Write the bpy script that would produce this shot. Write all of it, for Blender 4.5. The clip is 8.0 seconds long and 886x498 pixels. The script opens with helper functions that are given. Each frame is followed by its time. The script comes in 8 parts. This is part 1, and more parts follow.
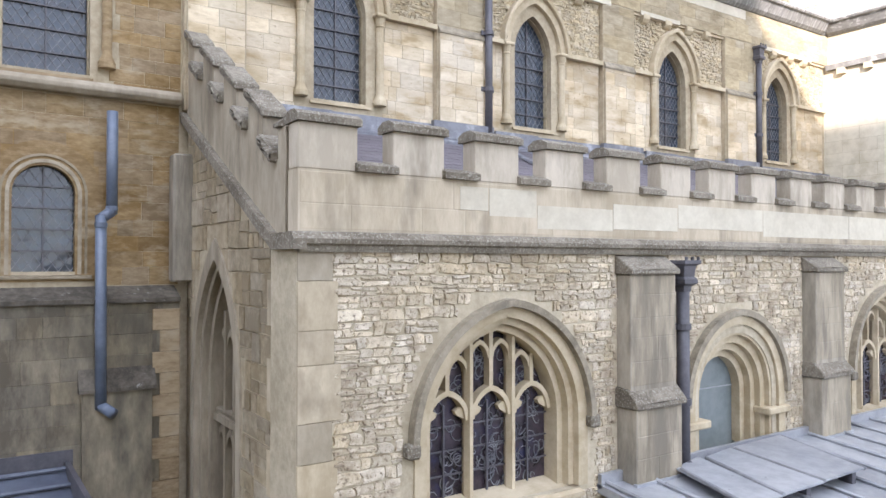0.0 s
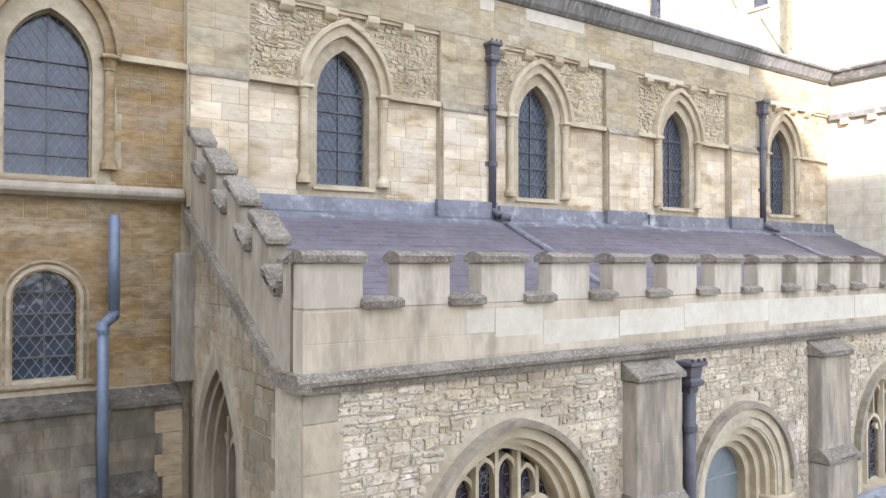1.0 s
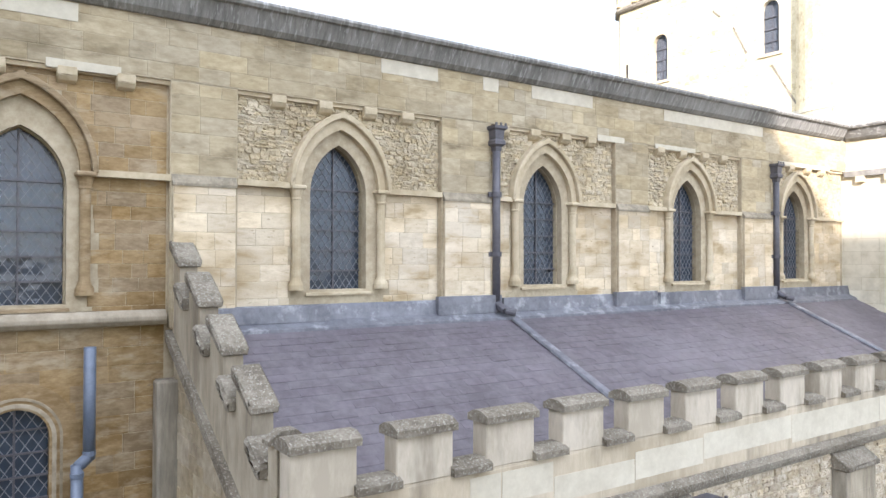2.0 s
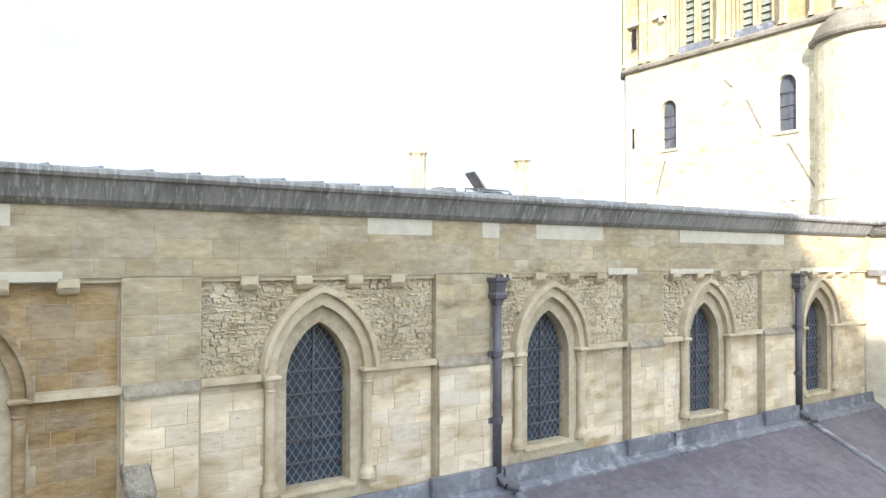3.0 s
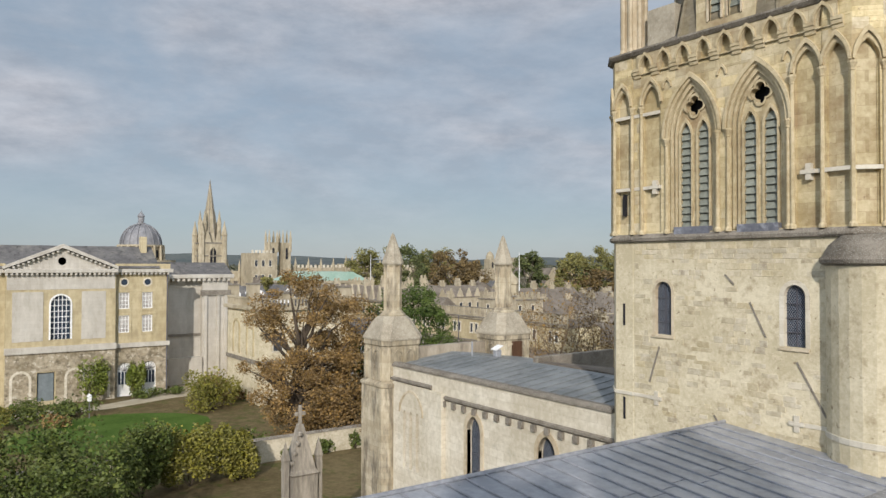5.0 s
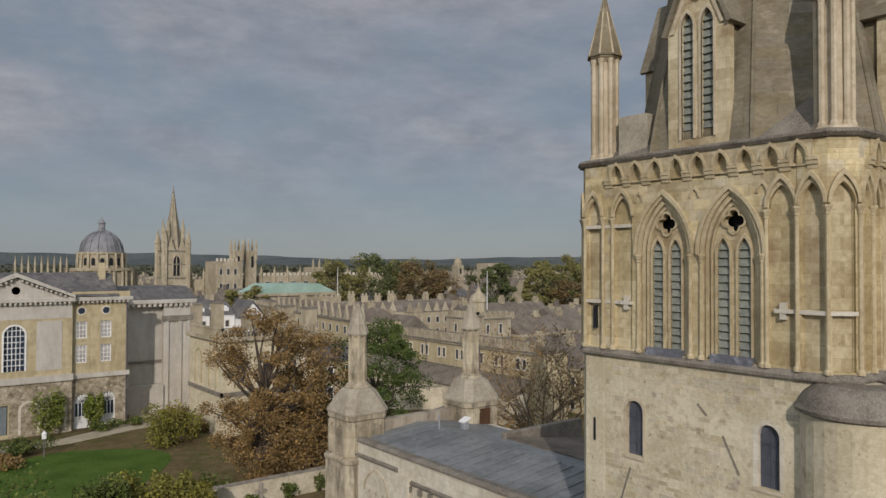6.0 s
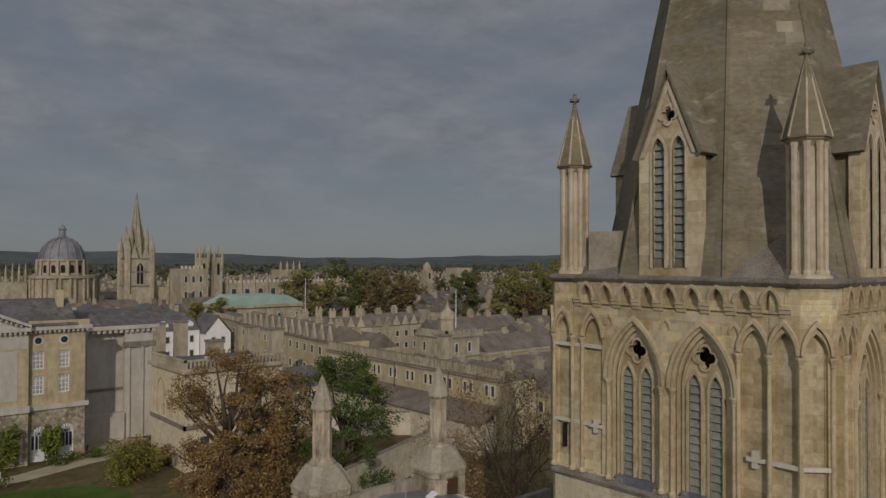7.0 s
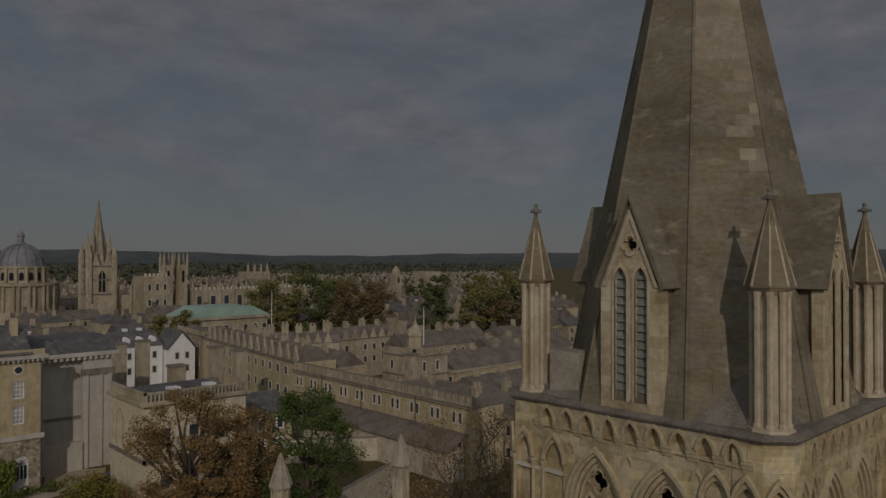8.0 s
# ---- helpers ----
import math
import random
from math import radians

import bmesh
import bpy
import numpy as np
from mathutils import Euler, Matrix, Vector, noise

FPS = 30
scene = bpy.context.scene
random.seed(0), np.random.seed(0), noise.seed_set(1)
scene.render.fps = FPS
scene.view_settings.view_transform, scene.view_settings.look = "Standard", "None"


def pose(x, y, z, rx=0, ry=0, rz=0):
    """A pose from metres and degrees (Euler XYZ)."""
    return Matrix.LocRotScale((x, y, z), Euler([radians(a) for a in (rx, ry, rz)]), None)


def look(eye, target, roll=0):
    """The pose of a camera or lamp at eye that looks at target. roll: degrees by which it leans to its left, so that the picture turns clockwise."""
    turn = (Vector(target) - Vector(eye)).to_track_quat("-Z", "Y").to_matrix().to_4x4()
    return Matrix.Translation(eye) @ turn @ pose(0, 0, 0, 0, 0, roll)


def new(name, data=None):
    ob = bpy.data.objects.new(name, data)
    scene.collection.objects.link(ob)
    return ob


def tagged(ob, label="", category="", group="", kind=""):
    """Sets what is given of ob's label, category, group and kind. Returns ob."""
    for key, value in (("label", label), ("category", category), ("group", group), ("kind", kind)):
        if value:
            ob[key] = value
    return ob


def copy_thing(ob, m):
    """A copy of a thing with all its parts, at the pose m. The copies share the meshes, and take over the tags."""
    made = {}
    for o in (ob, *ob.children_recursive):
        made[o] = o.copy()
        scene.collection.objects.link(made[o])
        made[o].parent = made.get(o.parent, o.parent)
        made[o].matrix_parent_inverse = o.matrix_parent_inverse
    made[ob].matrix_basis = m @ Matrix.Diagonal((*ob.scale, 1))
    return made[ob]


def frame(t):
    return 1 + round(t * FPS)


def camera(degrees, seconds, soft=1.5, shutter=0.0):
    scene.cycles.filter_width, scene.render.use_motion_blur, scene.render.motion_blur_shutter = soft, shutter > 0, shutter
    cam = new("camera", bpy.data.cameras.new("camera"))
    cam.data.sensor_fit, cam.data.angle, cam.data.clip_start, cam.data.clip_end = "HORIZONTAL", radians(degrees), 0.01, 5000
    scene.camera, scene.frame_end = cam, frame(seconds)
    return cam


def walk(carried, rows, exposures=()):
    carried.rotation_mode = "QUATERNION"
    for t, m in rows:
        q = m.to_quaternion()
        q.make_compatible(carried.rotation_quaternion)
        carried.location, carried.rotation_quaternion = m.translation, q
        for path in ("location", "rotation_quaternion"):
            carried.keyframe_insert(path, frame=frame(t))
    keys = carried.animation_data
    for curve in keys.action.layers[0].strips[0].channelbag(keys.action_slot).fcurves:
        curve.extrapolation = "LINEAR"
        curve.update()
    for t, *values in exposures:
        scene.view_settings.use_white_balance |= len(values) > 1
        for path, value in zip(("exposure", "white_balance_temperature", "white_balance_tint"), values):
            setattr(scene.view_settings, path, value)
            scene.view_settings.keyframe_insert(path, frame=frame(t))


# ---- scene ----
cam = camera(62.9, 8.0)
METRES, EYE, TILT, LEAN, TURN = 25.0, 8.0, 1.0, 0.0, -34.2
ROWS = [
    (0.0, 0.0, 0.0, 0.0, 0.0, 0.0, -0.0),
    (0.5, -0.0015, 0.0004, 0.0275, -0.01, 0.03, 0.0),
    (1.0, -0.0029, 0.0033, 0.0587, -0.03, 0.01, -0.02),
    (2.5, -0.0029, 0.0592, 0.178, -0.08, -0.08, -0.11),
    (3.0, -0.0013, 0.0878, 0.2379, -0.14, -0.02, -0.07),
    (3.5, 0.0014, 0.1131, 0.2953, -0.18, 0.05, -0.04),
    (4.0, 0.004, 0.1375, 0.3588, -0.18, 0.09, 0.02),
    (4.5, 0.0057, 0.1597, 0.4198, -0.64, 0.14, -0.08),
    (6.0, 0.0116, 0.2159, 0.6411, -4.16, 0.1, -0.24),
    (6.5, 0.0133, 0.2314, 0.7156, -5.31, 0.03, -0.29),
    (7.0, 0.018, 0.2467, 0.7972, -6.59, -0.06, -0.3),
    (7.5, 0.0259, 0.2611, 0.872, -7.72, -0.14, -0.29),
    (8.0, 0.037, 0.2775, 0.9521, -8.98, -0.27, -0.28),
]
TO_WORLD = pose(0, 0, EYE, TILT, LEAN, TURN)
walk(cam, [(t, TO_WORLD @ pose(METRES * x, METRES * y, METRES * z, 90 + pitch, roll, yaw)) for t, x, y, z, yaw, pitch, roll in ROWS],
     exposures=[(0.0, 2.23, 6480, 20), (1.2, 2.26, 6480, 20), (2.5, 2.15, 6580, 14), (3.0, 2.06, 6500, 12), (3.5, 1.67, 6500, 11), (4.0, 1.22, 6450, 11), (4.5, 0.83, 6450, 11), (4.7, 0.66, 6450, 12), (5.8, -0.1, 6550, 16), (6.5, -0.55, 6650, 17), (7.0, -0.88, 6760, 18), (7.5, -1.29, 6830, 18), (8.0, -1.68, 6860, 19)])

# ---- light ----
SUN_TO = Vector((0.64, 0.76, -0.44)).normalized()   # the way the sunlight travels
world = bpy.data.worlds.new("sky")
scene.world = world
world.use_nodes = True
wn, wl = world.node_tree.nodes, world.node_tree.links
wn.clear()
w_out = wn.new("ShaderNodeOutputWorld")
w_bg = wn.new("ShaderNodeBackground")
w_sky = wn.new("ShaderNodeTexSky")
w_sky.sky_type, w_sky.sun_disc = "NISHITA", False
w_sky.sun_elevation = math.asin(-SUN_TO.z)
w_sky.sun_rotation = math.atan2(-SUN_TO.x, -SUN_TO.y)
w_sky.air_density, w_sky.dust_density = 1.0, 0.3
# thin broken cloud over the blue, in long streaks
w_co = wn.new("ShaderNodeTexCoord")
w_map = wn.new("ShaderNodeMapping")
w_map.inputs["Scale"].default_value = (1.7, 1.7, 4.6)
w_no = wn.new("ShaderNodeTexNoise")
w_no.inputs["Scale"].default_value, w_no.inputs["Detail"].default_value, w_no.inputs["Roughness"].default_value = 1.7, 7.0, 0.55
w_no.inputs["Distortion"].default_value = 0.35
w_rmp = wn.new("ShaderNodeValToRGB")
w_rmp.color_ramp.elements[0].position, w_rmp.color_ramp.elements[1].position = 0.27, 0.66
w_mix = wn.new("ShaderNodeMix")
w_mix.data_type = "RGBA"
w_grey = wn.new("ShaderNodeMix")
w_grey.data_type = "RGBA"
w_grey.inputs["A"].default_value, w_grey.inputs["B"].default_value = (3.1, 3.3, 3.62, 1), (4.8, 4.95, 5.2, 1)
w_no2 = wn.new("ShaderNodeTexNoise")
w_no2.inputs["Scale"].default_value, w_no2.inputs["Detail"].default_value, w_no2.inputs["Roughness"].default_value = 5.2, 9.0, 0.64
w_rmp2 = wn.new("ShaderNodeMapRange")
w_rmp2.inputs["From Min"].default_value, w_rmp2.inputs["From Max"].default_value = 0.38, 0.66
w_fac = wn.new("ShaderNodeMath")
w_fac.operation = "MULTIPLY"
w_fac.inputs[1].default_value = 0.88
wl.new(w_map.outputs["Vector"], w_no2.inputs["Vector"])
wl.new(w_no2.outputs["Fac"], w_rmp2.inputs["Value"])
wl.new(w_rmp2.outputs["Result"], w_grey.inputs["Factor"])
wl.new(w_grey.outputs["Result"], w_mix.inputs["B"])
wl.new(w_co.outputs["Generated"], w_map.inputs["Vector"])
wl.new(w_map.outputs["Vector"], w_no.inputs["Vector"])
wl.new(w_no.outputs["Fac"], w_rmp.inputs["Fac"])
wl.new(w_rmp.outputs["Color"], w_fac.inputs[0])
# the cloud thins to clear blue-grey low over the horizon
w_sep, w_low, w_clear = wn.new("ShaderNodeSeparateXYZ"), wn.new("ShaderNodeMapRange"), wn.new("ShaderNodeMath")
w_low.interpolation_type = "SMOOTHSTEP"
w_low.inputs["From Min"].default_value, w_low.inputs["From Max"].default_value = 0.01, 0.17
w_low.inputs["To Min"].default_value = 0.12
w_clear.operation = "MULTIPLY"
wl.new(w_co.outputs["Generated"], w_sep.inputs["Vector"])
wl.new(w_sep.outputs["Z"], w_low.inputs["Value"])
wl.new(w_fac.outputs["Value"], w_clear.inputs[0])
wl.new(w_low.outputs["Result"], w_clear.inputs[1])
wl.new(w_clear.outputs["Value"], w_mix.inputs["Factor"])
w_veil = wn.new("ShaderNodeMix")
w_veil.data_type = "RGBA"
w_veil.inputs["Factor"].default_value, w_veil.inputs["B"].default_value = 0.82, (2.15, 2.88, 3.5, 1)
wl.new(w_sky.outputs["Color"], w_veil.inputs["A"])
wl.new(w_veil.outputs["Result"], w_mix.inputs["A"])
# brighter haze towards the sun
w_dot = wn.new("ShaderNodeVectorMath")
w_dot.operation = "DOT_PRODUCT"
w_dot.inputs[1].default_value = tuple(-SUN_TO.normalized())
w_halo = wn.new("ShaderNodeMapRange")
w_halo.interpolation_type = "SMOOTHSTEP"
w_halo.inputs["From Min"].default_value, w_halo.inputs["From Max"].default_value = -0.25, 1.0
w_halo.inputs["To Min"].default_value, w_halo.inputs["To Max"].default_value = 0.93, 2.4
w_glow = wn.new("ShaderNodeMix")
w_glow.data_type, w_glow.blend_type = "RGBA", "MULTIPLY"
w_glow.inputs["Factor"].default_value = 1.0
wl.new(w_co.outputs["Generated"], w_dot.inputs[0])
wl.new(w_dot.outputs["Value"], w_halo.inputs["Value"])
wl.new(w_mix.outputs["Result"], w_glow.inputs["A"])
wl.new(w_halo.outputs["Result"], w_glow.inputs["B"])
wl.new(w_glow.outputs["Result"], w_bg.inputs["Color"])
wl.new(w_bg.outputs["Background"], w_out.inputs["Surface"])
w_bg.inputs["Strength"].default_value = 0.10
sun = new("sun", bpy.data.lights.new("sun", "SUN"))
sun.data.energy, sun.data.angle, sun.data.color = 2.7, radians(0.6), (1.0, 0.955, 0.875)
sun.matrix_world = look((-40, -70, 60), Vector((-40, -70, 60)) + SUN_TO)


# ---- materials ----
def material(name):
    m = bpy.data.materials.new(name)
    m.use_nodes = True
    m.node_tree.nodes.clear()
    return m, m.node_tree.nodes, m.node_tree.links


def surface(name, dark, light, grain=6.0, blotch=0.5, rough=0.9, bump=0.15, stain=None, stain_at=0.6, island=0.0, obj=0.0, metal=0.0,
            stretch=(1, 1, 1), fleck=None, fleck_at=0.66, fleck_scale=9.0, spec=0.3, course=None):
    """Two-scale weathered surface in world space: blotches and grain between two colours, stains, lichen flecks, per-piece variation."""
    m, n, l = material(name)
    out, bs = n.new("ShaderNodeOutputMaterial"), n.new("ShaderNodeBsdfPrincipled")
    bs.inputs["Roughness"].default_value, bs.inputs["Metallic"].default_value = rough, metal
    bs.inputs["Specular IOR Level"].default_value = spec
    geo, mp = n.new("ShaderNodeNewGeometry"), n.new("ShaderNodeMapping")
    mp.inputs["Scale"].default_value = stretch
    l.new(geo.outputs["Position"], mp.inputs["Vector"])

    def noise_at(scale, detail=4.0, rgh=0.6):
        t = n.new("ShaderNodeTexNoise")
        t.inputs["Scale"].default_value, t.inputs["Detail"].default_value, t.inputs["Roughness"].default_value = scale, detail, rgh
        l.new(mp.outputs["Vector"], t.inputs["Vector"])
        return t.outputs["Fac"]

    def ramp(src, a, b):
        r = n.new("ShaderNodeMapRange")
        r.inputs["From Min"].default_value, r.inputs["From Max"].default_value = a, b
        l.new(src, r.inputs["Value"])
        return r.outputs["Result"]

    def mix(fac, a, b):
        x = n.new("ShaderNodeMix")
        x.data_type = "RGBA"
        for key, v in (("Factor", fac), ("A", a), ("B", b)):
            if isinstance(v, (tuple, float)):
                x.inputs[key].default_value = (*v, 1) if isinstance(v, tuple) else v
            else:
                l.new(v, x.inputs[key])
        return x.outputs["Result"]

    big, small = noise_at(blotch, 3.0), noise_at(grain, 6.0, 0.7)
    add = n.new("ShaderNodeMath")
    add.operation = "MULTIPLY_ADD"
    l.new(small, add.inputs[0])
    add.inputs[1].default_value = 0.5
    half = n.new("ShaderNodeMath")
    half.operation = "MULTIPLY"
    half.inputs[1].default_value = 0.5
    l.new(big, half.inputs[0])
    l.new(half.outputs[0], add.inputs[2])
    fac = add.outputs[0]
    col = mix(ramp(fac, 0.405, 0.595), dark, light)
    if island or obj:
        if island:
            rnd = geo.outputs["Random Per Island"]
        else:
            rnd = n.new("ShaderNodeObjectInfo").outputs["Random"]
        hsv = n.new("ShaderNodeHueSaturation")
        vr = n.new("ShaderNodeMapRange")
        k = island or obj
        vr.inputs["To Min"].default_value, vr.inputs["To Max"].default_value = 1 - k, 1 + k
        l.new(rnd, vr.inputs["Value"])
        l.new(vr.outputs["Result"], hsv.inputs["Value"])
        sr = n.new("ShaderNodeMath")
        sr.operation = "PINGPONG"
        sr.inputs[1].default_value = 0.19
        l.new(rnd, sr.inputs[0])
        s2 = n.new("ShaderNodeMapRange")
        s2.inputs["From Max"].default_value = 0.19
        s2.inputs["To Min"].default_value, s2.inputs["To Max"].default_value = 0.86, 1.12
        l.new(sr.outputs[0], s2.inputs["Value"])
        l.new(s2.outputs["Result"], hsv.inputs["Saturation"])
        l.new(col, hsv.inputs["Color"])
        col = hsv.outputs["Color"]
    if stain:
        col = mix(ramp(noise_at(blotch * 1.9 + 0.3, 5.0, 0.65), stain_at - 0.07, stain_at + 0.1), col, stain)
    if fleck:
        col = mix(ramp(noise_at(fleck_scale, 3.0, 0.7), fleck_at - 0.02, fleck_at + 0.06), col, fleck)
    if course:      # squared blocks that differ in tone: (length, height, spread)
        cu, sep = n.new("ShaderNodeCombineXYZ"), n.new("ShaderNodeSeparateXYZ")
        l.new(geo.outputs["Position"], sep.inputs["Vector"])
        uu = n.new("ShaderNodeMath")
        uu.operation = "MULTIPLY_ADD"
        uu.inputs[1].default_value = 0.83
        l.new(sep.outputs["Y"], uu.inputs[0])
        l.new(sep.outputs["X"], uu.inputs[2])
        l.new(uu.outputs[0], cu.inputs["X"])
        l.new(sep.outputs["Z"], cu.inputs["Y"])
        br = n.new("ShaderNodeTexBrick")
        br.inputs["Scale"].default_value, br.inputs["Mortar Size"].default_value, br.inputs["Mortar Smooth"].default_value = 1.0, 0.007, 0.3
        br.inputs["Brick Width"].default_value, br.inputs["Row Height"].default_value = course[0], course[1]
        k = course[2]
        br.inputs["Color1"].default_value, br.inputs["Color2"].default_value = (1 - k, 1 - k * 1.1, 1 - k * 1.3, 1), (1 + k * 0.8, 1 + k, 1 + k * 1.25, 1)
        br.inputs["Mortar"].default_value = (0.80, 0.78, 0.74, 1)
        l.new(cu.outputs["Vector"], br.inputs["Vector"])
        mu = n.new("ShaderNodeMix")
        mu.data_type, mu.blend_type = "RGBA", "MULTIPLY"
        mu.inputs["Factor"].default_value = 1.0
        l.new(col, mu.inputs["A"])
        l.new(br.outputs["Color"], mu.inputs["B"])
        col = mu.outputs["Result"]
    l.new(col, bs.inputs["Base Color"])
    if bump:
        bp = n.new("ShaderNodeBump")
        bp.inputs["Strength"].default_value, bp.inputs["Distance"].default_value = bump, 0.03
        l.new(small, bp.inputs["Height"])
        l.new(bp.outputs["Normal"], bs.inputs["Normal"])
    l.new(bs.outputs["BSDF"], out.inputs["Surface"])
    return m


ASHLAR = surface("honey_ashlar", (0.295, 0.24, 0.155), (0.455, 0.385, 0.268), 5, 0.35, stain=(0.20, 0.16, 0.10), stain_at=0.61, obj=0.12, bump=0.2, stretch=(1, 1, 2.6), fleck=(0.27, 0.2, 0.12), fleck_at=0.68, fleck_scale=7)
ASHLAR_REST = surface("honey_ashlar_joined", (0.295, 0.24, 0.155), (0.455, 0.385, 0.268), 5, 0.35, stain=(0.20, 0.16, 0.10), stain_at=0.61, island=0.12, bump=0.2, stretch=(1, 1, 2.6), fleck=(0.27, 0.2, 0.12), fleck_at=0.68, fleck_scale=7)
MORTAR = surface("old_mortar", (0.33, 0.27, 0.185), (0.48, 0.41, 0.295), 9, 0.8, bump=0.3)
MORTAR_PALE = surface("pale_mortar", (0.37, 0.315, 0.225), (0.53, 0.465, 0.35), 9, 0.8, bump=0.4)
CREAM = surface("cream_ashlar", (0.49, 0.40, 0.275), (0.68, 0.59, 0.45), 5, 0.5, stain=(0.39, 0.295, 0.175), stain_at=0.555, obj=0.13, bump=0.5, stretch=(1, 1, 2.6), fleck=(0.27, 0.2, 0.12), fleck_at=0.68, fleck_scale=7)
CREAM_REST = surface("cream_ashlar_joined", (0.49, 0.40, 0.275), (0.68, 0.59, 0.45), 5, 0.5, stain=(0.39, 0.295, 0.175), stain_at=0.555, island=0.13, bump=0.5, stretch=(1, 1, 2.6), fleck=(0.27, 0.2, 0.12), fleck_at=0.68, fleck_scale=7)
DRESSED = surface("dressed_limestone", (0.395, 0.32, 0.21), (0.555, 0.475, 0.345), 4, 0.6, stain=(0.30, 0.25, 0.17), stain_at=0.66, bump=0.12)
PARAPET = surface("grey_limestone", (0.38, 0.325, 0.245), (0.55, 0.48, 0.38), 5, 0.7, stain=(0.25, 0.215, 0.165), stain_at=0.575, bump=0.16, island=0.07, stretch=(1, 1, 0.3))
NEWSTONE = surface("new_pale_stone", (0.485, 0.44, 0.35), (0.595, 0.55, 0.45), 5, 0.7, bump=0.08)
RUBBLE = surface("coursed_rubble", (0.4, 0.33, 0.23), (0.63, 0.555, 0.44), 11, 1.1, obj=0.20, bump=0.9, stain=(0.27, 0.21, 0.15), stain_at=0.60, fleck=(0.22, 0.17, 0.12), fleck_at=0.575, fleck_scale=24)
RUBBLE_REST = surface("coursed_rubble_joined", (0.4, 0.33, 0.23), (0.63, 0.555, 0.44), 11, 1.1, island=0.20, bump=0.9, stain=(0.27, 0.21, 0.15), stain_at=0.60, fleck=(0.22, 0.17, 0.12), fleck_at=0.575, fleck_scale=24)
COPING = surface("lichened_coping", (0.125, 0.105, 0.08), (0.25, 0.22, 0.175), 14, 1.4, bump=0.6, fleck=(0.33, 0.31, 0.26), fleck_at=0.57, fleck_scale=34)
GUTTER = surface("weathered_stone_apron", (0.15, 0.145, 0.135), (0.28, 0.27, 0.255), 14, 0.8, rough=0.85, bump=0.4, stretch=(1, 0.25, 0.14), fleck=(0.34, 0.335, 0.32), fleck_at=0.57, fleck_scale=17)
FLASH = surface("lead_flashing", (0.115, 0.118, 0.138), (0.20, 0.205, 0.23), 8, 1.2, rough=0.5, metal=0.2, bump=0.2, stain=(0.40, 0.41, 0.43), stain_at=0.62, spec=0.5)
TOWPLASTER = surface("pointed_rubble", (0.47, 0.405, 0.265), (0.64, 0.57, 0.41), 7, 0.8, bump=0.7, stain=(0.33, 0.26, 0.16), stain_at=0.63, fleck=(0.27, 0.21, 0.13), fleck_at=0.66, fleck_scale=5)
CITYGLASS = surface("dim_window_glass", (0.03, 0.035, 0.04), (0.06, 0.065, 0.075), 3, 1, rough=0.3, bump=0, spec=0.4)
LEAD = surface("roof_lead", (0.26, 0.27, 0.29), (0.41, 0.42, 0.44), 3, 0.4, rough=0.45, metal=0.25, bump=0.06, stain=(0.42, 0.42, 0.43), stain_at=0.66, island=0.08, spec=0.5, fleck=(0.10, 0.10, 0.095), fleck_at=0.73, fleck_scale=5.5)
SLATE = surface("purple_slate", (0.10, 0.088, 0.1), (0.16, 0.145, 0.162), 6, 0.5, rough=0.55, bump=0.12, obj=0.07, fleck=(0.36, 0.35, 0.35), fleck_at=0.73, fleck_scale=5)
SLATE_REST = surface("purple_slate_joined", (0.10, 0.088, 0.1), (0.16, 0.145, 0.162), 6, 0.5, rough=0.55, bump=0.12, island=0.07, fleck=(0.36, 0.35, 0.35), fleck_at=0.73, fleck_scale=5)
LEADROLL = surface("grimy_lead_roll", (0.19, 0.195, 0.205), (0.32, 0.325, 0.34), 6, 0.9, rough=0.5, metal=0.2, bump=0.1, spec=0.5)
RUST = surface("rusty_iron", (0.13, 0.115, 0.10), (0.26, 0.225, 0.20), 12, 2, rough=0.7, bump=0.2)
CARBLUE = surface("blue_car_paint", (0.02, 0.03, 0.09), (0.03, 0.045, 0.12), 3, 1, rough=0.25, bump=0, spec=0.5)
SOOT = surface("sooty_ledge_stone", (0.058, 0.05, 0.04), (0.15, 0.13, 0.105), 9, 1.0, bump=0.3, fleck=(0.24, 0.23, 0.21), fleck_at=0.66, fleck_scale=10)
HOOD = surface("weathered_hood_stone", (0.20, 0.17, 0.125), (0.34, 0.295, 0.225), 9, 0.9, bump=0.3, stain=(0.15, 0.13, 0.10), stain_at=0.62, fleck=(0.40, 0.36, 0.29), fleck_at=0.64, fleck_scale=22)
LEADBLUE = surface("painted_blue_lead", (0.065, 0.075, 0.105), (0.115, 0.13, 0.165), 4, 0.6, rough=0.45, bump=0.06, spec=0.5)
MOSSLEAD = surface("mossy_grey_lead", (0.15, 0.16, 0.155), (0.26, 0.27, 0.265), 3, 0.5, rough=0.5, metal=0.15, bump=0.06, stain=(0.34, 0.345, 0.33), stain_at=0.66, spec=0.4)
LIBWHITE = surface("pale_library_stone", (0.41, 0.375, 0.315), (0.53, 0.495, 0.425), 1.5, 0.3, bump=0.08, stain=(0.47, 0.44, 0.38), stain_at=0.64, stretch=(1, 1, 0.3), course=(1.1, 0.45, 0.03))
LIBBASE = surface("worn_patched_stone", (0.22, 0.18, 0.115), (0.44, 0.375, 0.27), 2.2, 0.5, bump=0.5, stain=(0.13, 0.105, 0.07), stain_at=0.58, fleck=(0.50, 0.44, 0.34), fleck_at=0.60, fleck_scale=1.6, course=(0.9, 0.42, 0.14))
